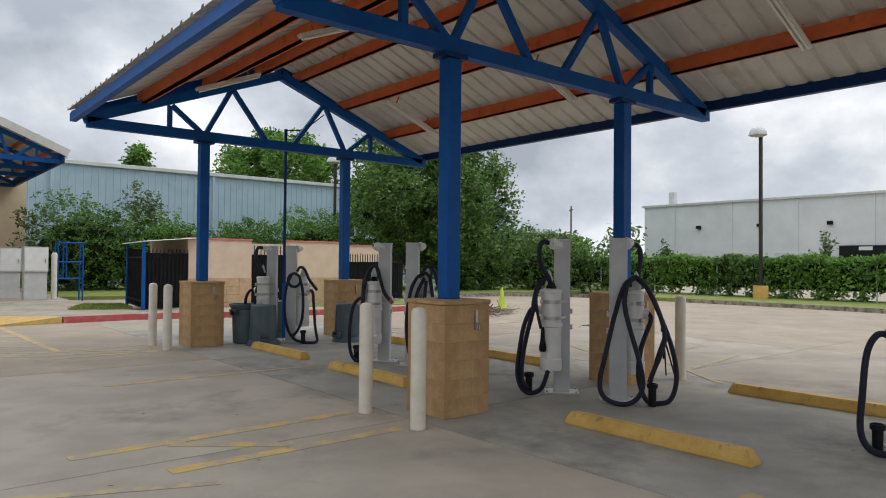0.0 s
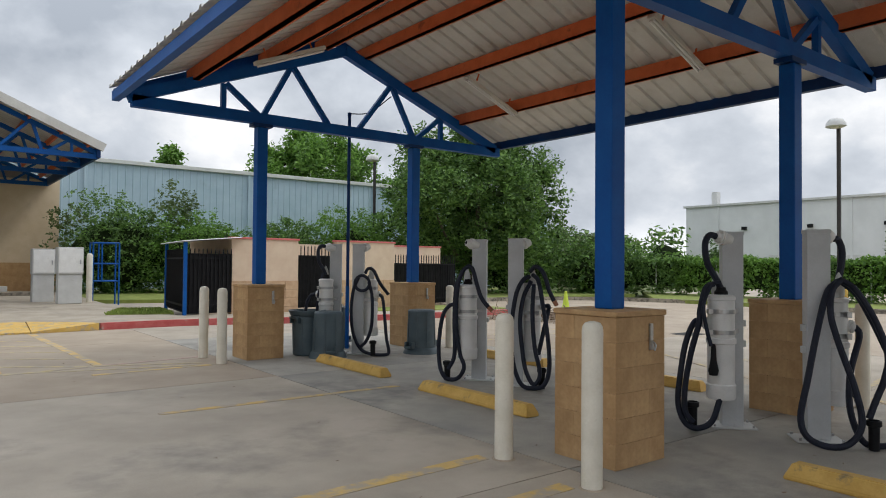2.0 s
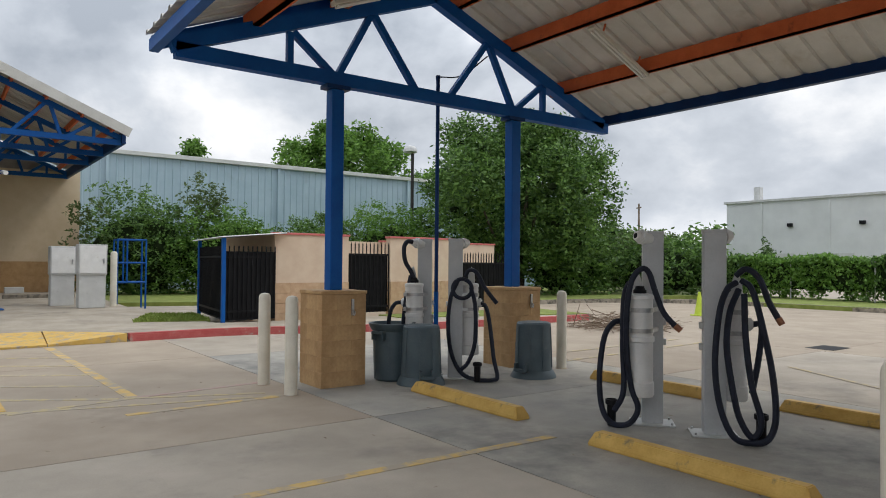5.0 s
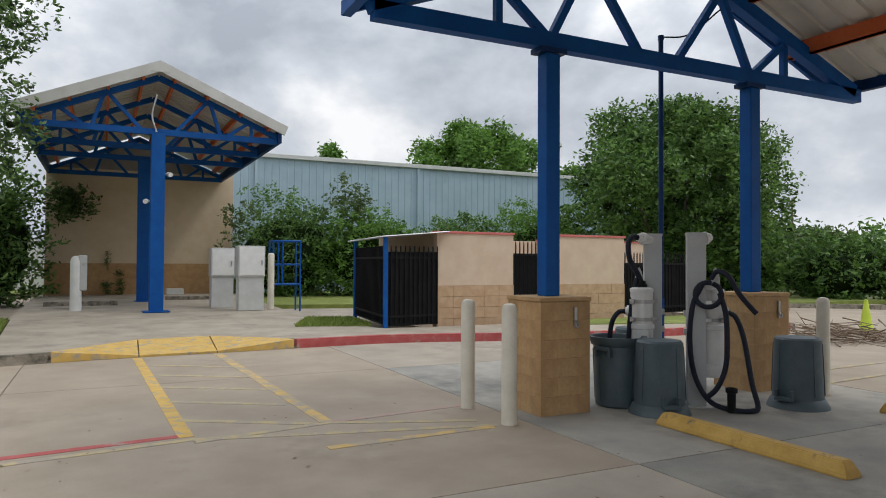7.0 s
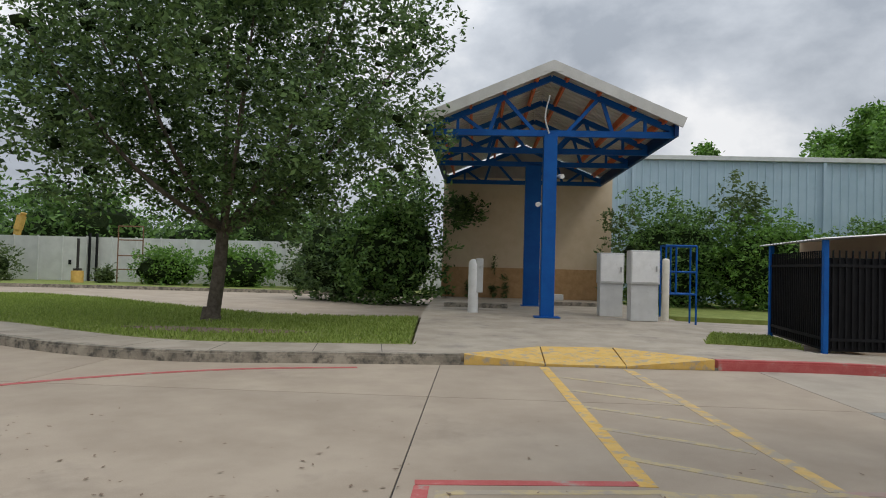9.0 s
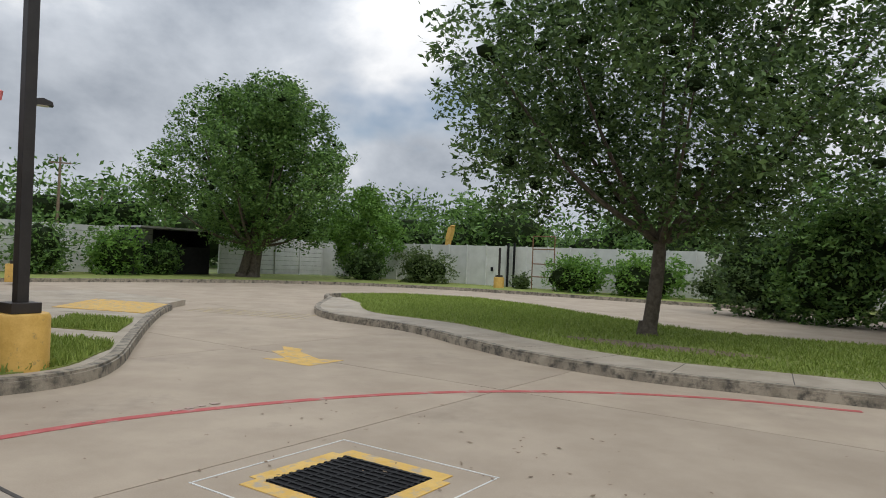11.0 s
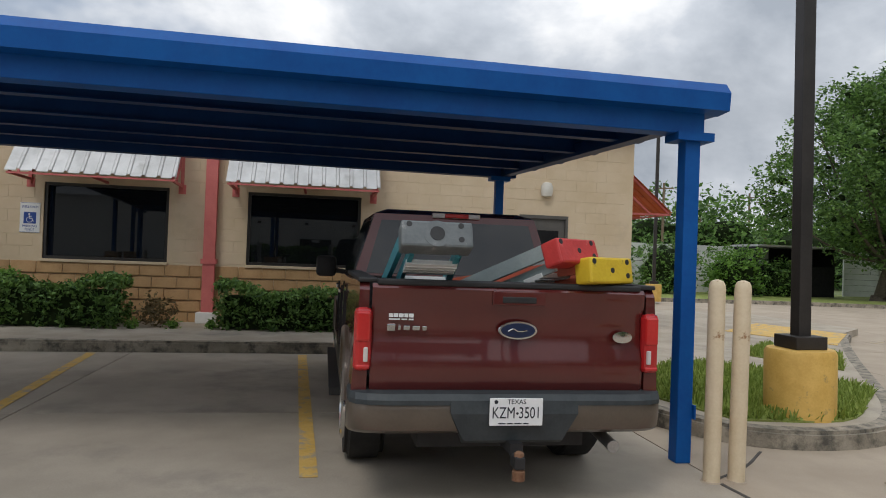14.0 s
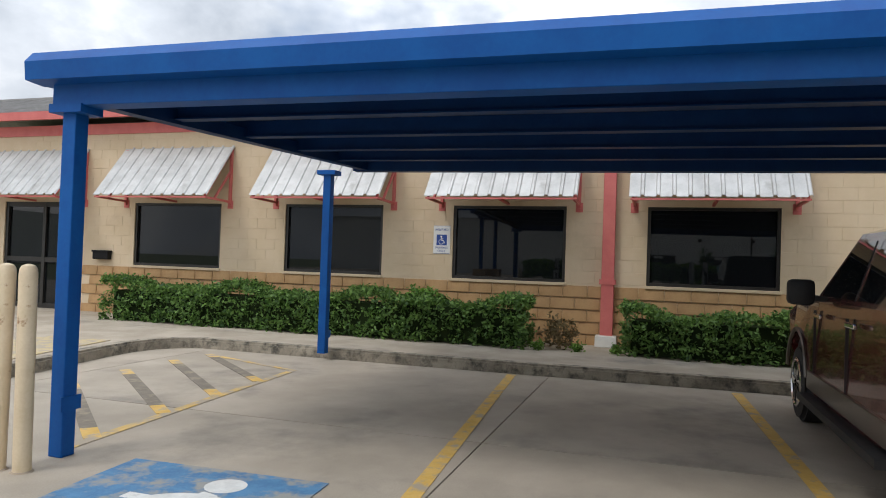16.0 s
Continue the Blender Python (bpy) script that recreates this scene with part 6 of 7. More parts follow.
# lamps
for s in (-1, 1):
    lamp = BM()
    box(lamp, 0.03, 0.16, min(s * 0.79, s * 0.888), max(s * 0.79, s * 0.888), 0.775, 1.125, 0.03)
    tl = part("tail_light", lamp, LENSD, truck, "dark red tail light housing")
    bm = BM()
    box(bm, 0.022, 0.05, min(s * 0.80, s * 0.878), max(s * 0.80, s * 0.878), 0.94, 1.105, 0.012)
    part("brake_lens", bm, LENSR, tl, "bright red brake lens")
    bm = BM()
    box(bm, 0.022, 0.05, min(s * 0.80, s * 0.878), max(s * 0.80, s * 0.878), 0.79, 0.815, 0.008)
    part("side_lens", bm, LENSR, tl)
    bm = BM()
    box(bm, 0.02, 0.05, min(s * 0.81, s * 0.835), max(s * 0.81, s * 0.835), 0.83, 0.91, 0.006)
    part("reverse_lens", bm, LENSW, tl, "clear reverse lens")
# bumper, its ends swept round the corners
def swept(bm, prof):
    """The x-z outline carried across the truck, drawn back at both corners."""
    stations = ((-0.91, 0.17), (-0.90, 0.10), (-0.87, 0.05), (-0.81, 0.018), (-0.7, 0.0), (0.7, 0.0), (0.81, 0.018), (0.87, 0.05), (0.90, 0.10), (0.91, 0.17))
    rings = [[bm.verts.new((min(x + back, 0.19) if x < 0.1 else 0.2, y, z)) for x, z in prof] for y, back in stations]
    for a, b in zip(rings, rings[1:]):
        for k in range(len(prof)):
            bm.faces.new((a[k], a[(k + 1) % len(prof)], b[(k + 1) % len(prof)], b[k]))
    bm.faces.new(rings[0][::-1])
    bm.faces.new(rings[-1])
    bmesh.ops.recalc_face_normals(bm, faces=bm.faces[:])


bm = BM()
swept(bm, [(0.2, 0.455), (0.0, 0.45), (-0.045, 0.475), (-0.06, 0.53), (-0.06, 0.61), (-0.05, 0.63), (0.2, 0.63)])
bumper = part("bumper", bm, BRONZE, truck, "bronze painted rear bumper", True)
bm = BM()
swept(bm, [(-0.066, 0.615), (-0.066, 0.64), (-0.045, 0.672), (0.2, 0.68), (0.2, 0.634), (-0.04, 0.63)])
part("step_pad", bm, PADB, bumper, "slate rubber step pad")
bm = BM()
profile_y(bm, [(-0.07, 0.64), (-0.078, 0.57), (-0.05, 0.42), (-0.02, 0.40), (0.02, 0.40), (0.02, 0.6)], -0.36, 0.36)
for q in bm.verts:
    if q.co.z < 0.45:
        q.co.y *= 0.78
part("plate_recess", bm, PADB, bumper)
plate = BM()
box(plate, -0.094, -0.086, -0.15, 0.15, 0.510, 0.660, 0.004)
plate = part("licence_plate", plate, PLATEW, bumper, "white licence plate with black characters")
pm = lambda y, z: Matrix.Translation((-0.0945, y, z)) @ Matrix.Rotation(-math.pi / 2, 4, "Z") @ Matrix.Rotation(math.pi / 2, 4, "X")
ob = lettering("plate_number", "KZM 3501", 0.088, pm(0, 0.578) @ Matrix.Diagonal((0.72, 1, 1, 1)), INK, plate)
lettering("plate_state", "TEXAS", 0.036, pm(0, 0.64), INK, plate)
bm = BM()
for y0, y1 in ((0.1, 0.06), (0.05, 0.02), (0.01, -0.03), (-0.04, -0.07)):
    box(bm, -0.0955, -0.094, y1, y0, 0.520, 0.526)
rod(bm, (-0.0955, -0.005, 0.578), (-0.094, -0.005, 0.578), 0.008, n=5)
rod(bm, (-0.0955, 0.115, 0.64), (-0.094, 0.115, 0.64), 0.012, n=5)
part("plate_motto", bm, INK, plate, "tiny unreadable motto as bars")
bm = BM()
box(bm, -0.12, 0.15, -0.035, 0.035, 0.36, 0.42)
box(bm, -0.2, -0.1, -0.03, 0.03, 0.30, 0.37, 0.01)
part("tow_hitch", bm, TRIMB, truck)
bm = BM()
lathe(bm, [(0.035, 0.24), (0.035, 0.29), (0.016, 0.30), (0.016, 0.335), (0.03, 0.35), (0.026, 0.385), (0.01, 0.395)], 14, (-0.17, 0, 0))
part("hitch_ball", bm, RUSTY, truck, "rusty tow ball", True)
bm = BM()
rod(bm, (-0.02, -0.60, 0.37), (0.3, -0.62, 0.39), 0.035, n=14)
part("exhaust_tip", bm, STEEL, truck, smooth=True)
bm = BM()
box(bm, 0.2, 5.1, -0.5, 0.5, 0.32, 0.42)
rod(bm, (RA, -0.7, 0.37), (RA, 0.7, 0.37), 0.06, n=10)
part("chassis", bm, TRIMB, truck)
# wheels
for cx in (RA, FA):
    for s in (-1, 1):
        y0, y1 = s * 0.62, s * 0.885
        bm = BM()
        rod(bm, (cx, y0, WR), (cx, y1, WR), WR, n=36)
        bmesh.ops.bevel(bm, geom=[e for e in bm.edges if len(e.link_faces) == 2 and min(len(f.verts) for f in e.link_faces) == 4 and max(len(f.verts) for f in e.link_faces) > 4], offset=0.035, segments=3, affect="EDGES")
        tyre = part("tyre", bm, TYRE, truck, "black road tyre", True)
        bm = BM()
        rod(bm, (cx, y1 - s * 0.04, WR), (cx, y1 + s * 0.004, WR), 0.24, n=28)
        rim = part("rim", bm, BLACK, tyre, "dark wheel well of the rim")
        bm = BM()
        ringp = [(cx + 0.225 * math.cos(6.2832 * k / 24), y1 + s * 0.006, WR + 0.225 * math.sin(6.2832 * k / 24)) for k in range(25)]
        sweep(bm, ringp, 0.02, 6, 1)
        part("rim_lip", bm, CHROME, tyre, "chrome rim lip", True)
        for k in range(12):
            bm = BM()
            a = (k // 2) * math.pi / 3 + (0.13 if k % 2 else -0.13)
            bar(bm, (cx, y1 + s * 0.008, WR), (cx + 0.235 * math.cos(a), y1 + s * 0.008, WR + 0.235 * math.sin(a)), 0.035, 0.02, up=(0, 1, 0))
            part("spoke", bm, CHROME, tyre, "chrome spoke")
# greenhouse
bm = BM()
ring = [bm.verts.new(p) for p in ((1.76, -0.835, 1.21), (4.15, -0.835, 1.20), (4.15, 0.835, 1.20), (1.76, 0.835, 1.21))]
ring2 = [bm.verts.new(p) for p in ((1.86, -0.67, 1.755), (3.35, -0.67, 1.77), (3.35, 0.67, 1.77), (1.86, 0.67, 1.755))]
ring3 = [bm.verts.new(p) for p in ((2.0, -0.56, 1.80), (3.2, -0.56, 1.81), (3.2, 0.56, 1.81), (2.0, 0.56, 1.80))]
for a, b in ((ring, ring2), (ring2, ring3)):
    for k in range(4):
        bm.faces.new((a[k], a[(k + 1) % 4], b[(k + 1) % 4], b[k]))
bm.faces.new(ring3)
bmesh.ops.recalc_face_normals(bm, faces=bm.faces[:])
part("cab_roof", bm, PAINT, truck, smooth=True)


def pane(name, quad, off, label="dark tinted glass"):
    bm = BM()
    a = [Vector(p) for p in quad]
    n_ = (a[1] - a[0]).cross(a[3] - a[0]).normalized() * off
    v0, v1 = [bm.verts.new(p + n_) for p in a], [bm.verts.new(p - n_ * 0.5) for p in a]
    bm.faces.new(v0)
    bm.faces.new(v1[::-1])
    for k in range(4):
        bm.faces.new((v0[k], v0[(k + 1) % 4], v1[(k + 1) % 4], v1[k]))
    bmesh.ops.recalc_face_normals(bm, faces=bm.faces[:])
    return part(name, bm, CARGLASS, truck, label)


pane("rear_window", [(1.767, 0.73, 1.27), (1.767, -0.73, 1.27), (1.847, -0.615, 1.70), (1.847, 0.615, 1.70)], 0.006)
pane("windscreen", [(4.05, -0.75, 1.26), (4.05, 0.75, 1.26), (3.42, 0.62, 1.72), (3.42, -0.62, 1.72)], 0.006)
for s in (-1, 1):
    for x0, x1, x2, x3 in ((1.98, 2.8, 2.78, 2.12), (2.9, 3.95, 3.35, 2.88)):
        q = [(x0, s * 0.822, 1.25), (x1, s * 0.822, 1.25), (x2, s * 0.688, 1.70), (x3, s * 0.688, 1.70)]
        pane("side_window", q if s < 0 else [q[1], q[0], q[3], q[2]], 0.006)
    bm = BM()
    box(bm, 3.68, 3.84, min(s * 0.93, s * 1.14), max(s * 0.93, s * 1.14), 1.17, 1.39, 0.04)
    mirror = part("mirror", bm, TRIMB, truck, "black door mirror", True)
    bm = BM()
    bar(bm, (3.76, s * 0.83, 1.22), (3.76, s * 0.96, 1.24), 0.06, 0.05)
    part("mirror_arm", bm, TRIMB, mirror)
    for x in (2.65, 3.7):
        bm = BM()
        box(bm, x - 0.12, x + 0.12, min(s * HW, s * (HW + 0.03)), max(s * HW, s * (HW + 0.03)), 1.06, 1.10, 0.01)
        part("door_handle", bm, CHROME, truck, "chrome door handle")
    for x in (1.85, 2.84, 3.92):
        bm = BM()
        box(bm, x - 0.004, x + 0.004, min(s * (HW - 0.02), s * (HW + 0.002)), max(s * (HW - 0.02), s * (HW + 0.002)), 0.45, 1.12)
        part("door_gap", bm, TRIMB, truck)
    for x0, x1 in ((1.66, 4.12),):
        bm = BM()
        box(bm, x0, x1, min(s * (HW - 0.02), s * (HW + 0.012)), max(s * (HW - 0.02), s * (HW + 0.012)), 0.40, 0.56, 0.008)
        part("lower_cladding", bm, BRONZE, truck, "bronze lower body panel")
    for cx in (RA, FA):
        bm = BM()
        sweep(bm, [(x, s * (HW + 0.004), z) for x, z in arc(cx, 0.42, 0.475, 8, 172, 10)], 0.022, 6, 2)
        part("wheel_arch", bm, BRONZE, truck, "bronze wheel arch lip", True)
    bm = BM()
    bar(bm, (1.75, s * (HW + 0.02), 0.33), (4.1, s * (HW + 0.02), 0.33), 0.14, 0.06)
    part("running_board", bm, TRIMB, truck)
bm = BM()
box(bm, 1.83, 1.90, -0.2, 0.2, 1.735, 1.775, 0.008)
part("third_brake_light", bm, LENSW, truck)
bm = BM()
box(bm, 1.82, 1.88, -0.1, 0.1, 1.738, 1.772, 0.006)
part("third_brake_lens", bm, LENSR, truck, "red high brake lens")

# ---- stepladders lying in the truck bed, tops over the tailgate ----
FIBRE = mat("teal_fibreglass_rail", (0.04, 0.22, 0.27), (0.06, 0.28, 0.33), 5, 0.5, bump=0.03)
FIBRG = mat("grey_fibreglass_rail", (0.22, 0.26, 0.26), (0.28, 0.32, 0.32), 5, 0.5, bump=0.03)
FIBRR = mat("orange_fibreglass_rail", (0.42, 0.09, 0.05), (0.48, 0.11, 0.06), 5, 0.5, bump=0.03)
ALU = mat("ladder_aluminium", (0.66, 0.66, 0.65), (0.76, 0.76, 0.75), 6, 0.4, metal=0.15)
CAPG = mat("grey_ladder_cap", (0.11, 0.125, 0.13), (0.15, 0.165, 0.17), 8, 0.6, stain=(0.3, 0.3, 0.29), stain_at=(0.62, 0.7), stain_scale=14)
CAPR = mat("red_ladder_cap", (0.45, 0.03, 0.028), (0.55, 0.045, 0.04), 8, 0.5, stain=(0.6, 0.3, 0.28), stain_at=(0.64, 0.7), stain_scale=18)
CAPY = mat("yellow_ladder_cap", (0.62, 0.42, 0.02), (0.7, 0.5, 0.03), 8, 0.5, stain=(0.3, 0.2, 0.06), stain_at=(0.62, 0.7), stain_scale=18)


def ladder(at, ry, rz, rail, cap, label, w=0.4, big=True, length=2.0):
    """A folded stepladder along local +x, its cap at the origin."""
    t = new("stepladder")
    tagged(t, label, "stepladder", "stepladders in the truck bed")
    t.matrix_basis = Matrix.Translation(at) @ Matrix.Rotation(rz, 4, "Z") @ Matrix.Rotation(ry, 4, "Y")
    capb = BM()
    box(capb, -0.06, 0.07, -w / 2 - 0.03, w / 2 + 0.03, -0.075, 0.075, 0.014)
    c = part("cap", capb, cap, t, "moulded plastic ladder cap")
    for y in ((-0.13, 0.05), (-0.13, -0.03), (0.15, 0.05), (0.0, 0.0)):
        bm = BM()
        r0 = 0.075 if y == (0.0, 0.0) and big else 0.016
        rod(bm, (-0.062, y[0], y[1]), (-0.055, y[0], y[1]), r0, n=18)
        part("socket", bm, TRIMB if r0 < 0.05 else CAPG, c, "round tool socket")
        if r0 > 0.05:
            # raised black disc: the socket's inner shade as colour
            bm = BM()
            rod(bm, (-0.066, 0, 0), (-0.058, 0, 0), 0.04, n=18)
            part("socket_hole", bm, TRIMB, c, "black disc for the shade in the socket")
    for s in (-1, 1):
        bm = BM()
        bar(bm, (0.05, s * w / 2, 0.03), (length, s * (w / 2 + 0.06), 0.03), 0.028, 0.085)
        part("front_rail", bm, rail, t)
        bm = BM()
        bar(bm, (0.05, s * (w / 2 - 0.04), -0.06), (length, s * (w / 2), -0.06), 0.025, 0.06)
        part("back_rail", bm, rail, t)
    for k in range(6):
        bm = BM()
        x = 0.22 + 0.26 * k
        if x < length - 0.12:
            box(bm, x - 0.075, x + 0.075, -w / 2 + 0.02, w / 2 - 0.02, -0.10, -0.07, 0.004)
            for rib in (-0.04, 0.0, 0.04):
                box(bm, x + rib - 0.006, x + rib + 0.006, -w / 2 + 0.02, w / 2 - 0.02, -0.106, -0.098)
            part("step", bm, ALU, t, "ribbed aluminium step")
            bm = BM()
            rod(bm, (x + 0.1, -w / 2 + 0.03, -0.06), (x + 0.1, w / 2 - 0.03, -0.06), 0.012, n=8)
            part("back_brace", bm, ALU, t)
    return t


ladder((-7.46, 8.21, 1.515), radians(22), math.pi, FIBRE, CAPG, "teal fibreglass stepladder with grey top leaning in truck bed", 0.33, length=1.35)
ladder((-7.62, 9.04, 1.46), radians(20), math.pi + 0.55, FIBRG, CAPR, "grey fibreglass stepladder with red top leaning in truck bed", 0.30, False, 1.5)
ladder((-7.6, 9.24, 1.365), radians(8), math.pi + 0.45, FIBRR, CAPY, "orange stepladder with yellow top lying in truck bed", 0.30, False, 1.5)


# ---- pay shelter ----
SX, SH, SE, SA, SZ = 1.37, 2.88, 4.86, 6.10, 0.28
shel = thing("pay_shelter", (0, 0, 0), "open gabled shelter with blue trusses and pale metal roof", "shelter", kind="structure")
SROOF = mat("pale_shelter_sheet", (0.50, 0.49, 0.45), (0.60, 0.59, 0.55), 2, 0.45, bump=0.04)
for s in (-1, 1):
    bm = BM()
    ribbed(bm, SX + s * (SH + 0.1), SE + 0.06, SX, SA + 0.1, 23.7, 34.2, 0.3)
    part("roof_sheet", bm, SROOF, shel, "pale ribbed roof sheet")
    bm = BM()
    bar(bm, (SX + s * (SH + 0.12), 23.72, SE - 0.02), (SX, 23.72, SA + 0.02), 0.06, 0.24)
    part("gable_fascia", bm, SROOF, shel, "pale grey gable fascia")
    bm = BM()
    box(bm, SX + s * (SH + 0.02) - 0.05, SX + s * (SH + 0.02) + 0.05, 24.0, 34.0, SE - 0.28, SE + 0.03)
    part("eave_beam", bm, NAVY, shel)
    for d in (0.35, 1.1, 1.9, 2.6):
        bm = BM()
        z = SA - (SA - SE) / SH * d
        box(bm, SX + s * d - 0.03, SX + s * d + 0.03, 23.8, 34.0, z - 0.12, z + 0.05)
        part("purlin", bm, RUST, shel, "orange steel purlin")
for y in (24.15, 26.6, 29.0, 33.6):
    def mem(a, b, w, nm):
        bm = BM()
        bar(bm, (a[0], y, a[1]), (b[0], y, b[1]), w, w * 1.2, up=(0, 1, 0) if abs(a[0] - b[0]) < 0.01 else (0, 0, 1))
        part(nm, bm, BLUE, shel)
    zb = 4.62
    mem((SX - SH, zb), (SX + SH, zb), 0.12, "bottom_chord")
    for s in (-1, 1):
        zt = lambda d: SA - (SA - SE) / SH * d - 0.18
        mem((SX + s * SH, SE - 0.14), (SX, SA - 0.16), 0.11, "top_chord")
        for a, b in (((2.2, zb), (2.2, zt(2.2))), ((2.1, zt(2.1)), (1.55, zb)), ((1.45, zb), (1.2, zt(1.2))), ((1.1, zt(1.1)), (0.35, zb)), ):
            mem((SX + s * a[0], a[1]), (SX + s * b[0], b[1]), 0.07, "web")
for y, w in ((24.2, 0.16), (29.0, 0.24)):
    bm = BM()
    box(bm, SX - w, SX + w, y - 0.14, y + 0.14, SZ, 4.58, 0.012)
    box(bm, SX - 0.3, SX + 0.3, y - 0.28, y + 0.28, SZ, SZ + 0.02, 0.004)
    part("post", bm, BLUE, shel, "royal blue square steel post")
bm = BM()
box(bm, -1.62, 4.75, 34.0, 34.25, 0.2, 4.9)
part("wall", bm, TAN, shel, "tan painted end wall")
bm = BM()
profile_y(bm, [(SX - SH, SE - 0.05), (SX, SA - 0.02), (SX + SH, SE - 0.05)], 33.75, 33.85)
part("gable_infill", bm, ROOFG, shel, "grey sheet closing the far gable")
bm = BM()
profile_y(bm, [(SX - 0.22, SA - 0.12), (SX + 0.22, SA - 0.12), (SX + 0.12, SA + 0.10), (SX, SA + 0.145), (SX - 0.12, SA + 0.10)], 23.68, 23.76)
part("gable_peak", bm, SROOF, shel, "pale grey gable peak")
bm = BM()
box(bm, -1.63, 4.76, 33.97, 33.999, 0.2, 1.42)
part("wall_band", bm, BROWN, shel, "brown painted lower band")
bm = BM()
sweep(bm, [(SX - 0.05, 24.0, 5.5), (SX - 0.15, 24.0, 5.0), (SX - 0.05, 24.02, 4.6)], 0.02, 6)
part("hanging_cable", bm, GREYP, shel)
for z, d in ((3.62, 1), (2.95, -1)):
    t = thing("security_camera", (SX + (0.16 if d > 0 else -0.16), 24.2, z), "small white security camera on the blue post", "camera", "shelter cameras")
    bm = BM()
    rod(bm, (0, 0, 0), (d * 0.08, -0.05, 0), 0.02, n=8)
    part("arm", bm, WHITEP, t)
    bm = BM()
    rod(bm, (d * 0.08, 0.0, 0.0), (d * 0.12, -0.2, -0.03), 0.055, n=12)
    part("body", bm, WHITEP, t, smooth=True)


def kiosk(x, y, h, label, w=0.55):
    t = thing("pay_cabinet", (x, y, SZ), label, "cabinet", "pay cabinets")
    bm = BM()
    box(bm, -w / 2 + 0.02, w / 2 - 0.02, -0.2, 0.2, 0, h * 0.52, 0.01)
    part("pedestal", bm, GREYP, t)
    bm = BM()
    box(bm, -w / 2, w / 2, -0.24, 0.24, h * 0.52, h, 0.015)
    body = part("housing", bm, GREYP, t)
    bm = BM()
    box(bm, -w / 2 + 0.03, w / 2 - 0.03, -0.255, -0.24, h * 0.55, h - 0.04, 0.004)
    part("door", bm, WHITEP, body)
    bm = BM()
    box(bm, w / 2 - 0.1, w / 2 - 0.07, -0.275, -0.255, h * 0.7, h * 0.78)
    part("latch", bm, STEEL, body)
    return t


kiosk(3.55, 24.0, 1.62, "light grey steel pay cabinet on pedestal", 0.66)
kiosk(3.05, 25.3, 1.58, "light grey steel equipment cabinet on pedestal", 0.60)
bollard(4.1, 24.1, 0.085, 1.45, CREAM, "cream steel bollard beside the pay cabinets", "shelter bollards", SZ)
t = thing("pay_post", (-0.37, 25.2, SZ), "white round-topped post with grey card reader", "pay post")
bm = BM()
lathe(bm, [(0.13, 0), (0.13, 1.2), (0.11, 1.28), (0.06, 1.33), (0.01, 1.34)], 18)
part("tube", bm, WHITEP, t, smooth=True)
bm = BM()
box(bm, 0.05, 0.24, -0.1, 0.14, 0.5, 1.36, 0.02)
part("reader", bm, GREYP, t)
bm = BM()
box(bm, -1.2, 0.6, 27.3, 27.5, 0.26, 0.40, 0.03)
box(bm, 2.0, 4.0, 29.5, 29.7, 0.26, 0.40, 0.03)
solid("lane_kerb", bm, KERB, "low concrete lane kerb under the shelter", "kerb", kind="structure")
t = thing("ladder_rack", (4.4, 25.2, 0.13), "blue tube-steel rack frame standing on grass", "rack")
for a, b in (((0, 0), (0, 1.95)), ((0.75, 0), (0.75, 1.95)), ((0, 1.95), (0.75, 1.95)), ((0, 1.3), (0.75, 1.3)), ((0, 0.75), (0.75, 0.75)), ((0.25, 0.75), (0.25, 1.95))):
    for y in (0, 0.5):
        bm = BM()
        rod(bm, (a[0], y, a[1]), (b[0], y, b[1]), 0.025, n=8)
        part("tube", bm, BLUE, t)
for z in (0.75, 1.3, 1.95):
    for x in (0, 0.75):
        bm = BM()
        rod(bm, (x, 0, z), (x, 0.5, z), 0.022, n=8)
        part("cross_tube", bm, BLUE, t)
bm = BM()
box(bm, 2.3, 2.9, 33.2, 33.5, 0.28, 0.5, 0.02)
solid("utility_box", bm, GREYP, "small grey utility box on the ground", "box")

# ---- bin enclosure ----
enc = thing("bin_enclosure", (0, 0, 0), "peach walled bin enclosure with black steel gates", "enclosure", kind="structure")
EY, EZ, ET = 19.65, 0.14, 2.14
for nm, x0, x1, y in (("front_wall", 6.7, 8.64, EY), ("front_wall", 9.9, 11.95, EY + 0.05), ("back_wall", 11.6, 16.2, EY + 3.2)):
    bm = BM()
    box(bm, x0, x1, y, y + 0.2, EZ + 0.86, ET)
    part(nm, bm, SHEDC, enc)
    bm = BM()
    n = round((x1 - x0) / 0.41)
    for r_ in range(4):
        for i in range(n):
            w = (x1 - x0) / n
            o = 0.012 * ((i * 7 + r_ * 5) % 4) / 4
            box(bm, x0 + i * w + 0.003, x0 + (i + 1) * w - 0.003, y - 0.02 - o, y + 0.21, EZ - 0.1 + r_ * 0.24 + 0.003, EZ - 0.1 + (r_ + 1) * 0.24 - 0.003)
    b = part("split_face_base", bm, SHEDB, enc, "rough split-face block base")
    b["kind"] = "stuff"
    bm = BM()
    box(bm, x0 - 0.03, x1 + 0.03, y - 0.03, y + 0.23, ET, ET + 0.05, 0.006)
    part("coping", bm, PINK, enc, "pink painted coping")
bm = BM()
box(bm, 6.72, 6.92, EY + 0.2, 23.0, EZ, ET)
box(bm, 8.45, 8.64, EY + 0.2, 23.0, EZ, ET)
box(bm, 6.72, 16.2, 23.0, 23.2, EZ, ET)
part("inner_walls", bm, SHEDC, enc)


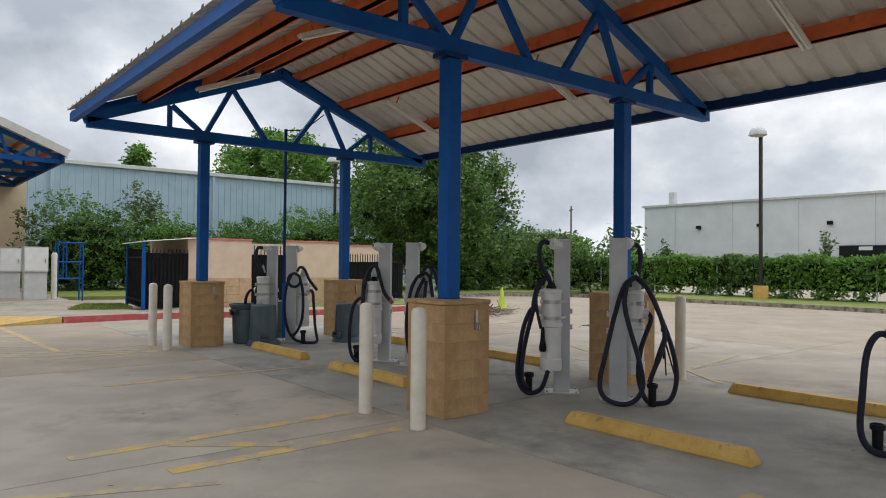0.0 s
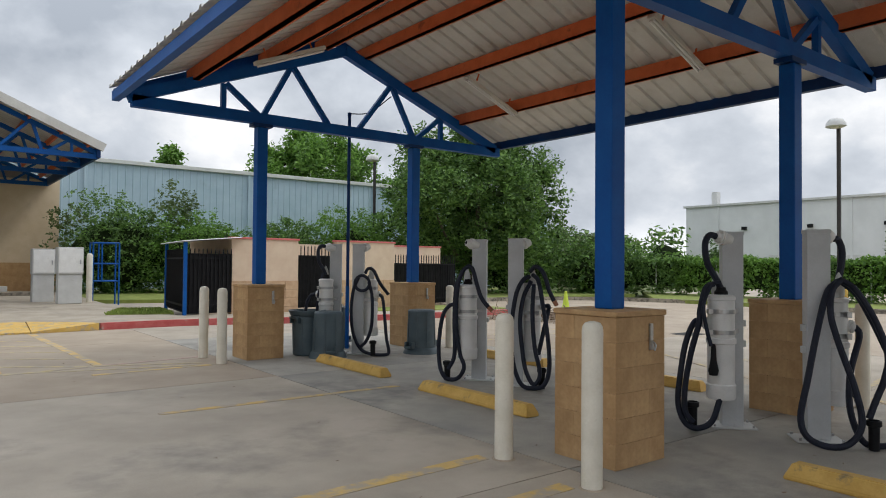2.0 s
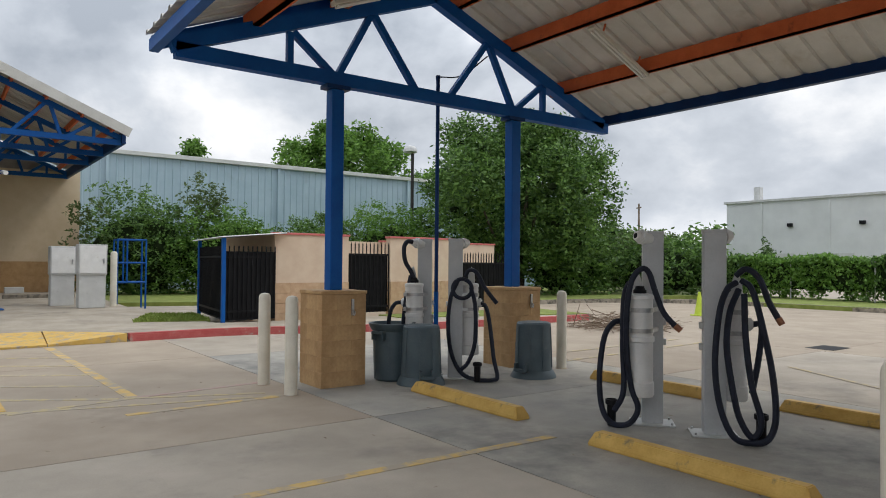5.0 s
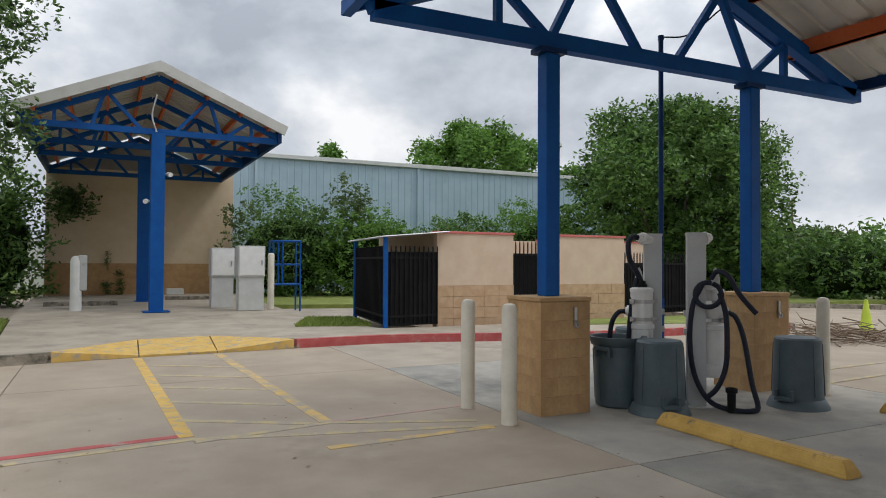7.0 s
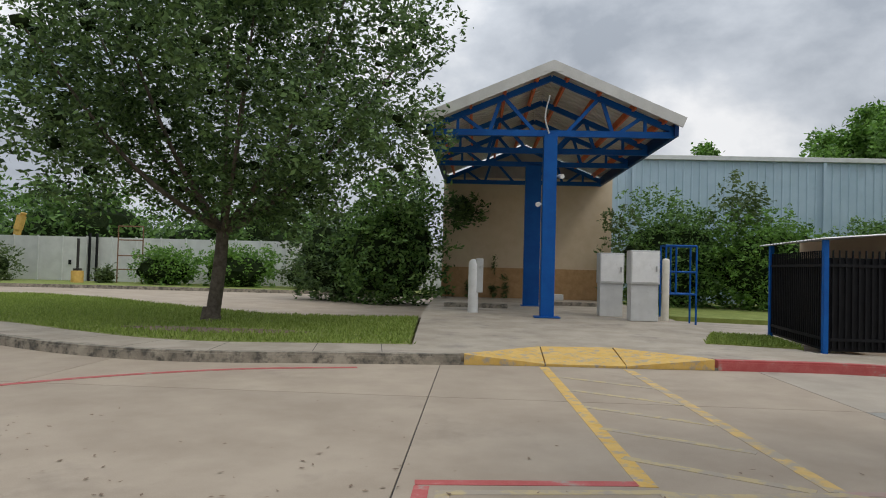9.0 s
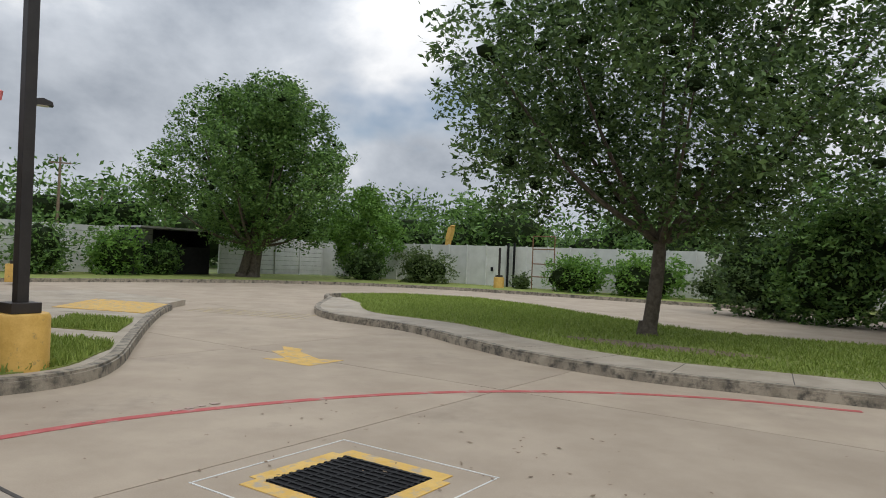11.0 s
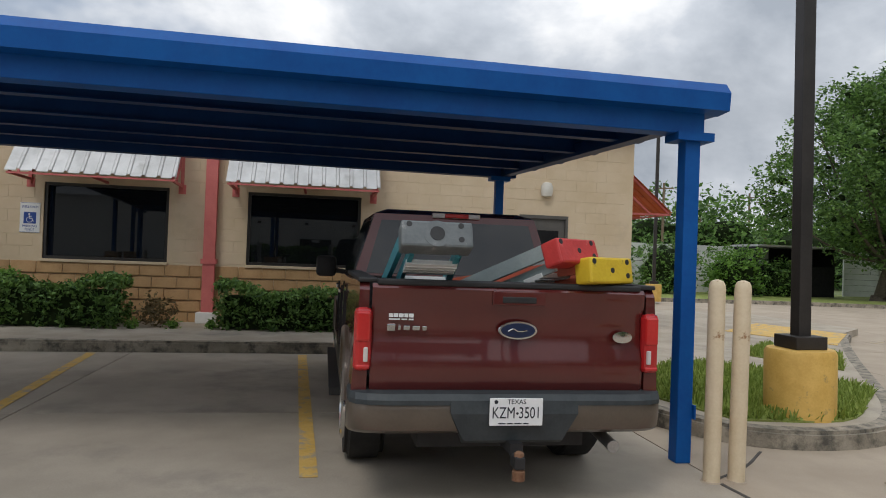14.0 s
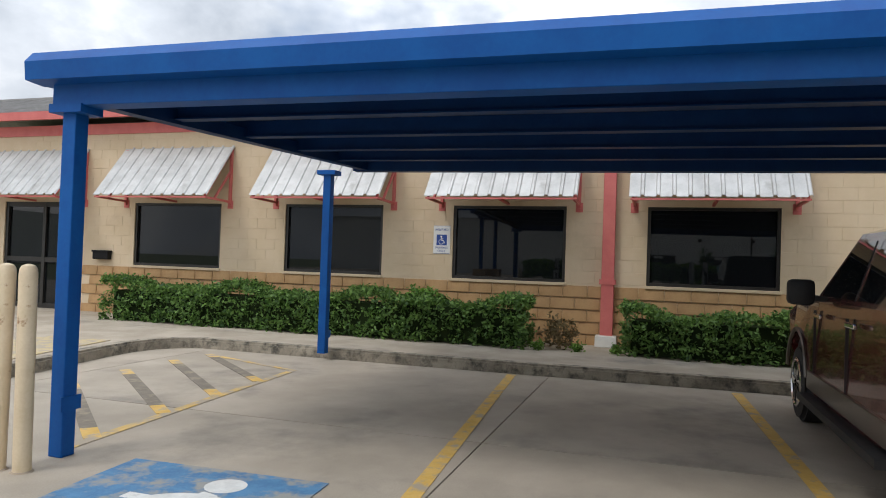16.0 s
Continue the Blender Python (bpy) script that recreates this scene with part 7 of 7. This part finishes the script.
def picket_panel(a, b, z0, z1, name="gate", spear=True):
    g_ = BM()
    a, b = Vector((*a, 0)), Vector((*b, 0))
    for z in (z0 + 0.15, z1 - 0.25):
        bar(g_, a + Vector((0, 0, z)), b + Vector((0, 0, z)), 0.04, 0.05)
    g_ = part(name, g_, BLACK, enc, "black steel picket gate")
    n = max(4, int((b - a).length / 0.105))
    for i in range(n + 1):
        p = a.lerp(b, i / n)
        bm = BM()
        bar(bm, p + Vector((0, 0, z0)), p + Vector((0, 0, z1)), 0.022, 0.022, up=(0, 1, 0))
        if spear:
            rod(bm, p + Vector((0, 0, z1)), p + Vector((0, 0, z1 + 0.07)), 0.02, 0.001, 4)
        part("picket", bm, BLACK, g_)
    return g_


picket_panel((8.66, EY + 0.1), (9.88, EY + 0.1), EZ + 0.08, 1.95)
picket_panel((11.97, EY + 0.15), (14.6, EY + 0.3), EZ + 0.08, 1.75)
bm = BM()
box(bm, 8.66, 9.88, EY + 0.16, EY + 0.18, EZ + 0.08, 1.72)
box(bm, 11.97, 14.6, EY + 0.3, EY + 0.32, EZ + 0.08, 1.5)
part("gate_backing", bm, BLACK, enc)
# steel cage at the corner
for a, b in (((5.48, EY - 0.1), (6.68, EY - 0.05)), ((5.48, EY - 0.1), (5.85, 22.5))):
    picket_panel(a, b, EZ + 0.08, 1.85, "cage_panel", False)
    bm = BM()
    d = 0.03
    bar(bm, (*[a[0] + d, a[1] + d], 0.95), (*[b[0] + d, b[1] + d], 0.95), 0.012, 1.55)
    part("mesh_backing", bm, BLACK, enc, "black mesh behind the bars")
for x, y in ((5.45, EY - 0.13), (5.85, 22.55)):
    bm = BM()
    box(bm, x - 0.04, x + 0.04, y - 0.04, y + 0.04, 0.05, 2.02)
    part("cage_post", bm, BLUE, enc, "blue steel post")
bm = BM()
ribbed(bm, 5.36, 2.02, 6.95, 2.16, EY - 0.25, 23.1, 0.2, 0.02)
for q in bm.verts:
    if q.co.x < 6:
        q.co.x += 0.125 * (q.co.y - EY + 0.25)
part("cage_roof", bm, GALV, enc, "thin metal roof")

# ---- pale blue metal building ----
bb = thing("metal_building", (0, 0, 0), "long pale blue ribbed metal building behind shrubs", "building", kind="structure")
bm = BM()
x0, x1, by, bz = 3.0, 38.0, 38.0, 6.35
pr, n = [], 100
for i in range(n):
    x = x0 + (x1 - x0) * i / n
    w = (x1 - x0) / n
    pr += [(x, by), (x + w * 0.78, by), (x + w * 0.84, by - 0.035), (x + w * 0.94, by - 0.035)]
pr.append((x1, by))
a, b = [bm.verts.new((x, y, 0)) for x, y in pr], [bm.verts.new((x, y, bz)) for x, y in pr]
for i in range(len(pr) - 1):
    bm.faces.new((a[i], a[i + 1], b[i + 1], b[i]))
box(bm, x0, x1, by + 0.04, by + 12, 0, bz)
part("wall", bm, BSIDE, bb, "pale blue ribbed siding")
bm = BM()
box(bm, x0 - 0.1, x1 + 0.1, by - 0.16, by + 0.03, bz - 0.06, bz + 0.14, 0.02)
part("gutter", bm, FENCEM, bb, "pale metal gutter")
for x in (6.4, 14.5, 22.5, 30.5):
    bm = BM()
    box(bm, x - 0.06, x + 0.06, by - 0.13, by - 0.04, 0.2, bz - 0.05)
    part("downspout", bm, BSIDE, bb)
bm = BM()
v = [bm.verts.new(p) for p in ((x0, by, bz + 0.12), (x1, by, bz + 0.12), (x1, by + 12, bz + 1.2), (x0, by + 12, bz + 1.2))]
bm.faces.new(v)
part("roof", bm, GALV, bb)

# ---- white warehouse ----
wh = thing("warehouse", (0, 0, 0), "large off-white tilt-wall warehouse with dock doors", "building", kind="structure")
bm = BM()
box(bm, 62, 92, -40, 41.5, 0, 7.4)
part("wall", bm, WSIDE, wh)
bm = BM()
box(bm, 61.8, 92, -40.1, 41.7, 7.4, 7.6)
part("coping", bm, GREYP, wh, "grey roof coping")
for y in (38, 32, 26, 20, 14, 8, 2):
    bm = BM()
    box(bm, 61.9, 61.99, y - 0.08, y + 0.08, 0, 7.4)
    part("pilaster", bm, WSIDE, wh)
    bm = BM()
    box(bm, 61.7, 61.99, y - 2.9, y - 2.5, 5.0, 5.3)
    part("wall_light", bm, BLACK, wh)
for y in (36.5, 31.5, 26.5):
    bm = BM()
    box(bm, 61.93, 61.99, y - 1.5, y + 1.5, 0.9, 2.6)
    part("dock_door", bm, GREYP, wh, "grey roller dock door")
for y in (20.5, 13.5, 6.5):
    bm = BM()
    box(bm, 61.6, 61.99, y - 2.0, y + 2.0, 0.8, 3.2)
    d = part("dock_shelter", bm, BLACK, wh, "black rubber dock shelter")
    bm = BM()
    box(bm, 61.55, 61.6, y - 0.5, y + 0.5, 2.8, 3.1)
    part("number_plate", bm, WSIDE, d)
bm = BM()
box(bm, 63.5, 64.1, 39.0, 39.6, 7.6, 9.0)
part("roof_vent", bm, GREYP, wh)

sheet("loading_yard", [(30.6, -40), (61.5, -40), (61.5, 28), (30.6, 23.9)], 0.06, WALK, "pale concrete loading yard before the warehouse", "pavement", 0.1)

# ---- fences ----
fence = thing("fence", (0, 0, 0), "pale metal panel fence round the lot", "fence", kind="structure")
for i in range(26):
    x = -36.0 + 1.35 * i
    bm = BM()
    box(bm, x, x + 1.33, 43.6, 43.66, 0.15, 2.5)
    part("panel", bm, FENCEM, fence)
    bm = BM()
    box(bm, x - 0.04, x + 0.04, 43.53, 43.6, 0.1, 2.55)
    part("post", bm, FENCEM, fence)
for i in range(18):
    y = 4.0 + 2.2 * i
    if 29 < y < 33:
        continue
    p = BM()
    for k in range(8):
        box(p, -36.05, -36.0 + 0.02 * (k % 2), y, y + 2.18, 0.15 + 0.3 * k, 0.15 + 0.3 * k + 0.285)
    part("panel", p, FENCEM, fence, "horizontal corrugated panel")
    bm = BM()
    box(bm, -35.98, -35.9, y - 0.04, y + 0.04, 0.1, 2.6)
    part("post", bm, FENCEM, fence)
for x in (-20.9, -20.5):
    bm = BM()
    box(bm, x - 0.05, x + 0.05, 43.35, 43.45, 0.1, 2.7)
    part("gate_post", bm, BLACK, fence)
bm = BM()
box(bm, -22.1, -21.95, 43.5, 43.53, 1.0, 1.25)
part("gate_lock", bm, BLACK, fence)
t = thing("rusty_frame", (-18.6, 42.0, 0.14), "rusty tube-steel ladder frame by the fence", "rack")
for a, b in (((0, 0), (0, 2.9)), ((1.3, 0), (1.3, 2.9)), ((0, 2.9), (1.3, 2.9)), ((0, 2.2), (1.3, 2.2)), ((0, 1.4), (1.3, 1.4)), ((0, 0.7), (1.3, 0.7))):
    bm = BM()
    rod(bm, (a[0], 0, a[1]), (b[0], 0, b[1]), 0.03, n=6)
    part("tube", bm, RUSTY, t)
t = thing("storage_shed", (-35.0, 30.6, 0.14), "dark open storage bay with thin metal roof", "shed", kind="structure")
bm = BM()
box(bm, -1.2, 1.0, -2.2, 2.2, 2.4, 2.5)
part("roof", bm, GALV, t)
bm = BM()
box(bm, -1.2, -1.1, -2.2, 2.2, 0, 2.4)
box(bm, -1.1, 0.8, -2.2, -2.1, 0, 2.4)
box(bm, -1.1, 0.8, 2.1, 2.2, 0, 2.4)
box(bm, -1.1, 0.8, -2.1, 2.1, 0, 1.5)
part("walls", bm, BLACK, t)
t = thing("excavator_arm", (-34.0, 56.0, 0), "raised yellow excavator bucket arm beyond the fence", "excavator")
bm = BM()
bar(bm, (0, 0, 0), (0.4, 0, 3.4), 0.3, 0.4)
part("boom", bm, YELS, t)
bm = BM()
bar(bm, (0.4, 0, 3.3), (0.65, 0, 4.3), 0.5, 0.4)
bar(bm, (0.65, 0, 4.3), (0.8, 0, 4.5), 0.6, 0.1)
part("bucket", bm, YELS, t)
for x, y, h in ((-62, 38, 9), (-66, 44, 8), (-70, 52, 9.5), (-60, 47, 8), (62, 66, 9), (70, 58, 9)):
    t = thing("utility_pole", (x, y, 0), "weathered wooden utility pole in the distance", "utility pole", "utility poles")
    bm = BM()
    rod(bm, (0, 0, 0), (0, 0, h), 0.16, 0.1, 8)
    part("pole", bm, TWIG, t)
    bm = BM()
    bar(bm, (-0.5, -0.7, h - 0.5), (0.5, 0.7, h - 0.5), 0.12, 0.12)
    part("crossarm", bm, TWIG, t)

# ---- trees and shrubs ----
tree((-5.86, 22.1, 0.14), 2.1, 0.17, 4.85, 8.6, 3, 76000, 0.07, OAK, "broad live oak with dense dark crown on the lawn", "oak_tree", (0.7, 0.0), 120, 0.30, heart=0.14)
tree((-31.5, 33.6, 0.1), 2.0, 0.28, 5.6, 11.0, 21, 70000, 0.11, GREEN2, "large rounded tree with several trunks by the fence", "tree", clumps=110, low=0.2, trunks=3)
tree((22.3, 28.2, 0.1), 1.2, 0.3, 4.6, 8.6, 31, 72000, 0.115, GREEN2, "big dense dark green tree behind the lot", "tree", clumps=110, low=0.12)
tree((-30.0, 40.6, 0.1), 1.2, 0.12, 2.7, 5.8, 39, 12000, 0.12, GREEN1, "small bright green tree by the fence", "tree", clumps=30, low=0.15)
tree((25.8, 52.5, 0), 3.5, 0.3, 5.6, 12.4, 33, 34000, 0.19, GREEN1, "bright green tree rising behind the blue building", "tree", clumps=60, low=0.3)
tree((35.5, 53.0, 0), 3.5, 0.3, 4.4, 9.8, 34, 24000, 0.19, GREEN1, "bright green tree behind the blue building", "tree", clumps=26, low=0.3)
tree((16.3, 60.0, 0), 3.5, 0.2, 2.2, 11.6, 35, 6000, 0.2, GREEN1, "thin bright treetop over the blue roof", "tree", clumps=14, low=0.4)
tree((9.0, 62.0, 0), 3.5, 0.2, 3.0, 11.6, 36, 5000, 0.2, GREEN3, "distant treetop over the blue roof", "tree", clumps=14, low=0.4)
for i, (x, y, w, d, h, m_, n, s) in enumerate((
        (7.2, 34.5, 5.0, 3.6, 4.9, GREEN2, 25000, 0.078), (10.6, 33.5, 5.0, 3.6, 4.5, GREEN1, 25000, 0.078), (14.0, 32.5, 5.0, 3.6, 4.0, GREEN2, 25000, 0.078), (17.5, 31.5, 5.0, 3.8, 4.6, GREEN1, 25000, 0.078),
        (24.5, 27.0, 5.5, 4.0, 3.4, GREEN2, 10000, 0.12), (28.5, 24.5, 6.0, 4.0, 3.2, GREEN2, 9000, 0.12), (34.0, 30.0, 8.0, 5.0, 3.8, GREEN3, 8000, 0.15), (40.0, 36.0, 9.0, 5.0, 4.5, GREEN2, 8000, 0.17))):
    shrub((x, y, 0.1), w, d, h, 50 + i, n, s, m_, "tall overgrown green shrub before the blue building" if i < 4 else "dense overgrown green shrub at the lot's edge", "shrub", "shrub", 12, "overgrown shrubs")
shrub((4.9, 33.0, 0.1), 1.4, 1.2, 4.9, 71, 900, 0.09, GREEN3, "thin wispy sapling beside the shelter wall", "sapling", "plant", 6, core=False)
shrub((9.4, 33.4, 3.2), 1.8, 1.4, 2.6, 72, 1100, 0.09, GREEN3, "wispy shoots rising over the shrubs", "sapling", "plant", 6, core=False)
for i, (x, y, w, d, h, m_, n) in enumerate(((-3.4, 32.8, 3.6, 3.0, 5.4, GREEN2, 15000), (-5.6, 34.5, 4.0, 3.0, 4.4, OAK, 11000))):
    shrub((x, y, 0.1), w, d, h, 80 + i, n, 0.10, m_, "tall dark shrub against the shelter wall", "shrub", "shrub", 12, "shelter shrubs")
shrub((-0.9, 33.2, 3.0), 1.5, 1.0, 1.6, 84, 1100, 0.10, OAK, "leafy branch hanging over the shelter wall", "vine", "vine", 5, core=False)
for i, (x, z) in enumerate(((-0.55, 1.0), (0.35, 1.9), (0.75, 1.1))):
    shrub((x, 33.85, 0.28), 0.22, 0.12, z, 90 + i, 260, 0.05, GREEN3, "dry vine climbing the tan wall", "vine", "vine", 6, "wall vines", core=False)
for i, (x, y, w, d, h, m_, n) in enumerate(((-16.0, 41.6, 3.4, 2.4, 2.2, GREEN1, 5000), (-12.2, 41.4, 4.0, 2.4, 2.4, GREEN1, 6000), (-8.2, 41.2, 3.6, 2.4, 2.0, GREEN3, 5000), (-25.2, 41.2, 3.6, 2.2, 2.3, GREEN3, 5000), (-29.0, 40.0, 3.6, 2.2, 2.2, OAK, 4000), (-33.5, 26.8, 3.2, 2.6, 3.0, GREEN1, 5000), (-33.8, 23.4, 3.0, 2.4, 3.4, GREEN2, 5000), (-34.0, 29.6, 2.2, 2.0, 2.0, GREEN2, 3000), (-19.2, 41.9, 1.2, 0.9, 1.0, GREEN3, 900))):
    shrub((x, y, 0.1), w, d, h, 100 + i, n, 0.10, m_, "rounded green bush in front of the pale fence", "bush", "bush", 9, "fence bushes")
# hedge on a wire fence before the warehouse
for i in range(11):
    y = 22.0 - 2.5 * i
    hedge(pose(29.4, y, 0.1, 0, 0, 90), 2.6, 1.0, 1.62, 130 + i, 6500, 0.08, GREEN1 if i % 3 else GREEN2, "vine-covered hedge section on a wire fence", "boundary hedge", 0.42)
for i in range(8):
    bm = BM()
    rod(bm, (0, 0, 0), (0, 0, 1.6), 0.03, n=6)
    solid("fence_post", bm, GREYP, "thin steel fence post in the hedge", "post", "hedge posts", at=(29.0, 22.0 - 3.2 * i, 0.1))
for i, (x, y, h) in enumerate(((46, 17.5, 3.9), (46, 29, 3.6), (46, 11, 4.2))):
    shrub((x, y, 0), 1.0, 1.0, h, 150 + i, 1500, 0.13, OAK, "narrow dark cypress before the warehouse", "cypress", "tree", 6, "cypresses")
# woods beyond the lot
woods = []
rng = np.random.default_rng(77)
for i in range(60):
    a = radians(100 + 100 * i / 60) if i < 42 else radians(20 + 45 * (i - 42) / 18)
    q = 62 + 22 * rng.random()
    r_ = 2.6 + 2.2 * rng.random()
    x, y = -4 + q * math.cos(a), 12 + q * math.sin(a)
    if x > 2 and y > 40 and x < 42 and y < 52:
        y += 16
    if x > 58 and y < 46:
        continue
    for k in range(3):
        woods.append((x + r_ * rng.normal() * 0.5, y + r_ * rng.normal() * 0.5, 1.2 + k * (1.5 if i < 42 else 0.5) + rng.random(), r_ * (1.0 if i < 42 else 0.7)))
w_ = np.array(woods)
tagged(new("far_woods", leaf_mesh("far_woods", leaves(rng, w_[:, :3], w_[:, 3], 80000, 0.3, tuft=0.9), GREEN2)), "belt of distant green trees beyond the fences", "woods", kind="stuff")
# blobs added among the leaves, shade put in as dark colour
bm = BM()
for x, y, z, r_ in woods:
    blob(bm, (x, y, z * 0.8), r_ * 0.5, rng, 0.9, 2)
solid("far_woods_shade", bm, CORE, "dark blobs standing for shade inside the distant trees", "woods", kind="stuff")
# unseen block added to the south, showing only in reflections
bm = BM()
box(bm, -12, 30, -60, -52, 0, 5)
solid("far_building", bm, WSIDE, "plain unseen block added far behind for reflections", "building", kind="structure")


bm = BM()
prism(bm, [(-5.1 + 1.7 * math.cos(a) * (1 + 0.12 * math.sin(5 * a)), 20.2 + 0.42 * math.sin(a) * (1 + 0.2 * math.sin(3 * a))) for a in [0.2618 * k for k in range(24)]], 0.15, 0.156)
solid("bare_soil", bm, TWIG, "bare trodden soil patch in the lawn", "soil", kind="structure")


# ---- grass blades ----
def blades(poly, z, n, seed, label, h=0.05, name="grass", bare=None):
    rng = np.random.default_rng(seed)
    p = np.array(poly)
    lo, hi = p.min(0), p.max(0)
    q = lo + (hi - lo) * rng.random((n * 2, 2))
    inside = np.zeros(len(q), bool)
    for (x1, y1), (x2, y2) in zip(poly, list(poly[1:]) + [poly[0]]):
        cross = ((y1 > q[:, 1]) != (y2 > q[:, 1])) & (q[:, 0] < (x2 - x1) * (q[:, 1] - y1) / (y2 - y1 + 1e-9) + x1)
        inside ^= cross
    if bare:
        inside &= (((q[:, 0] - bare[0]) / 1.9) ** 2 + ((q[:, 1] - bare[1]) / 0.5) ** 2 > rng.random(len(q)) * 2.0)
    q = q[inside][:n]
    a = rng.random(len(q)) * 6.283
    d = np.stack([np.cos(a), np.sin(a), np.zeros(len(q))], 1)
    base = np.concatenate([q, np.full((len(q), 1), z)], 1)
    tip = base + np.stack([rng.normal(size=len(q)) * 0.03, rng.normal(size=len(q)) * 0.03, h * (0.5 + rng.random(len(q)))], 1)
    w = 0.012
    v = np.stack([base - d * w, base + d * w, tip + d * w * 0.3, tip - d * w * 0.3], 1).reshape(-1, 3)
    return tagged(new(name, leaf_mesh(name, v, BLADE)), label, "grass", kind="stuff")


blades(lawn_poly, 0.15, 45000, 1, "short green lawn grass round the oak", bare=(-5.1, 20.2))
blades(island, 0.162, 9000, 2, "bright green grass round the lamp base", 0.07)
blades([(-11.6, 14.25), (-12.9, 15.3), (-14.1, 14.9), (-13.0, 13.7)], 0.162, 3000, 3, "bright green grass beside the drive", 0.07)
blades([(3.75, 20.2), (5.3, 19.9), (5.5, 21.7), (4.5, 22.1)], 0.185, 4000, 4, "short grass beside the bin enclosure")


# ---- pavement slabs and wall blocks ----
gx, gy, dx, dy = -0.79, 10.25, 4.6, 5.1
slab_mesh = {}
for m_, nm in ((CONCRETE, "slab"), (CANOPY_SLAB, "grey_slab"), (MID_SLAB, "mid_slab")):
    bm = BM()
    box(bm, -dx / 2 + 0.0065, dx / 2 - 0.0065, -dy / 2 + 0.0065, dy / 2 - 0.0065, -0.10, 0.0)
    slab_mesh[nm] = mesh_of(bm, nm, m_)
for i in range(-7, 6):
    for j in range(-6, 6):
        x, y = gx + dx * (i + 0.5), gy + dy * (j + 0.5)
        if x < -31 or y > 40:
            continue
        ob = new("slab", slab_mesh["grey_slab" if i == 1 and y < 13 else ("mid_slab" if i in (0, 2, -2, -3) and y < 10 or i == 1 else "slab")])
        ob.parent = pavement
        ob.location = (x, y, 0.0)

# rough blocks of the building's lower band
bm = BM()
box(bm, 0, 0.055, 0.004, 0.402, 0.004, 0.196, 0.008)
for q in bm.verts:
    if q.co.x > 0.02:
        q.co.x += 0.012 * math.sin(19 * q.co.y + 23 * q.co.z)
split = mesh_of(bm, "block", BROWN)
for r_ in range(5):
    y = SOUTH + 7.2 + (0.2 if r_ % 2 else 0.0)
    while y + 0.4 < NORTH:
        if not any(a - 0.41 < y < b for a, b in (ENTRY, DOOR)):
            ob = new("block", split)
            ob.parent = building
            ob.location = (FX - 0.04, y, 0.12 + r_ * 0.2)
        y += 0.405
# shallow painted blocks of the upper wall
bm = BM()
z = 1.16
r_ = 0
vs = []
while z < 3.86:
    y = SOUTH + 7.0 + (0.2 if r_ % 2 else 0.0)
    while y + 0.4 < NORTH:
        hit_ = any(a - 0.4 < y < b and z < W1 and z + 0.2 > W0 for a, b in WINDOWS) or any(a - 0.4 < y < b and z < 2.5 for a, b in (ENTRY, DOOR))
        if not hit_:
            vs.append((y + 0.0015, y + 0.4005, z + 0.0015, z + 0.1985))
        y += 0.402
    z += 0.2
    r_ += 1
pts, fcs = [], []
for y0, y1, z0, z1 in vs:
    n = len(pts)
    b_ = 0.002
    pts += [(FX - 0.004, y0, z0), (FX - 0.004, y1, z0), (FX - 0.004, y1, z1), (FX - 0.004, y0, z1), (FX, y0 + b_, z0 + b_), (FX, y1 - b_, z0 + b_), (FX, y1 - b_, z1 - b_), (FX, y0 + b_, z1 - b_)]
    fcs += [(n + 4, n + 5, n + 6, n + 7), (n, n + 1, n + 5, n + 4), (n + 1, n + 2, n + 6, n + 5), (n + 2, n + 3, n + 7, n + 6), (n + 3, n, n + 4, n + 7)]
me = bpy.data.meshes.new("wall_blocks")
me.from_pydata(pts, [], fcs)
me.materials.append(TAN)
ob = new("wall_blocks", me)
ob.parent = building
ob["kind"] = "stuff"
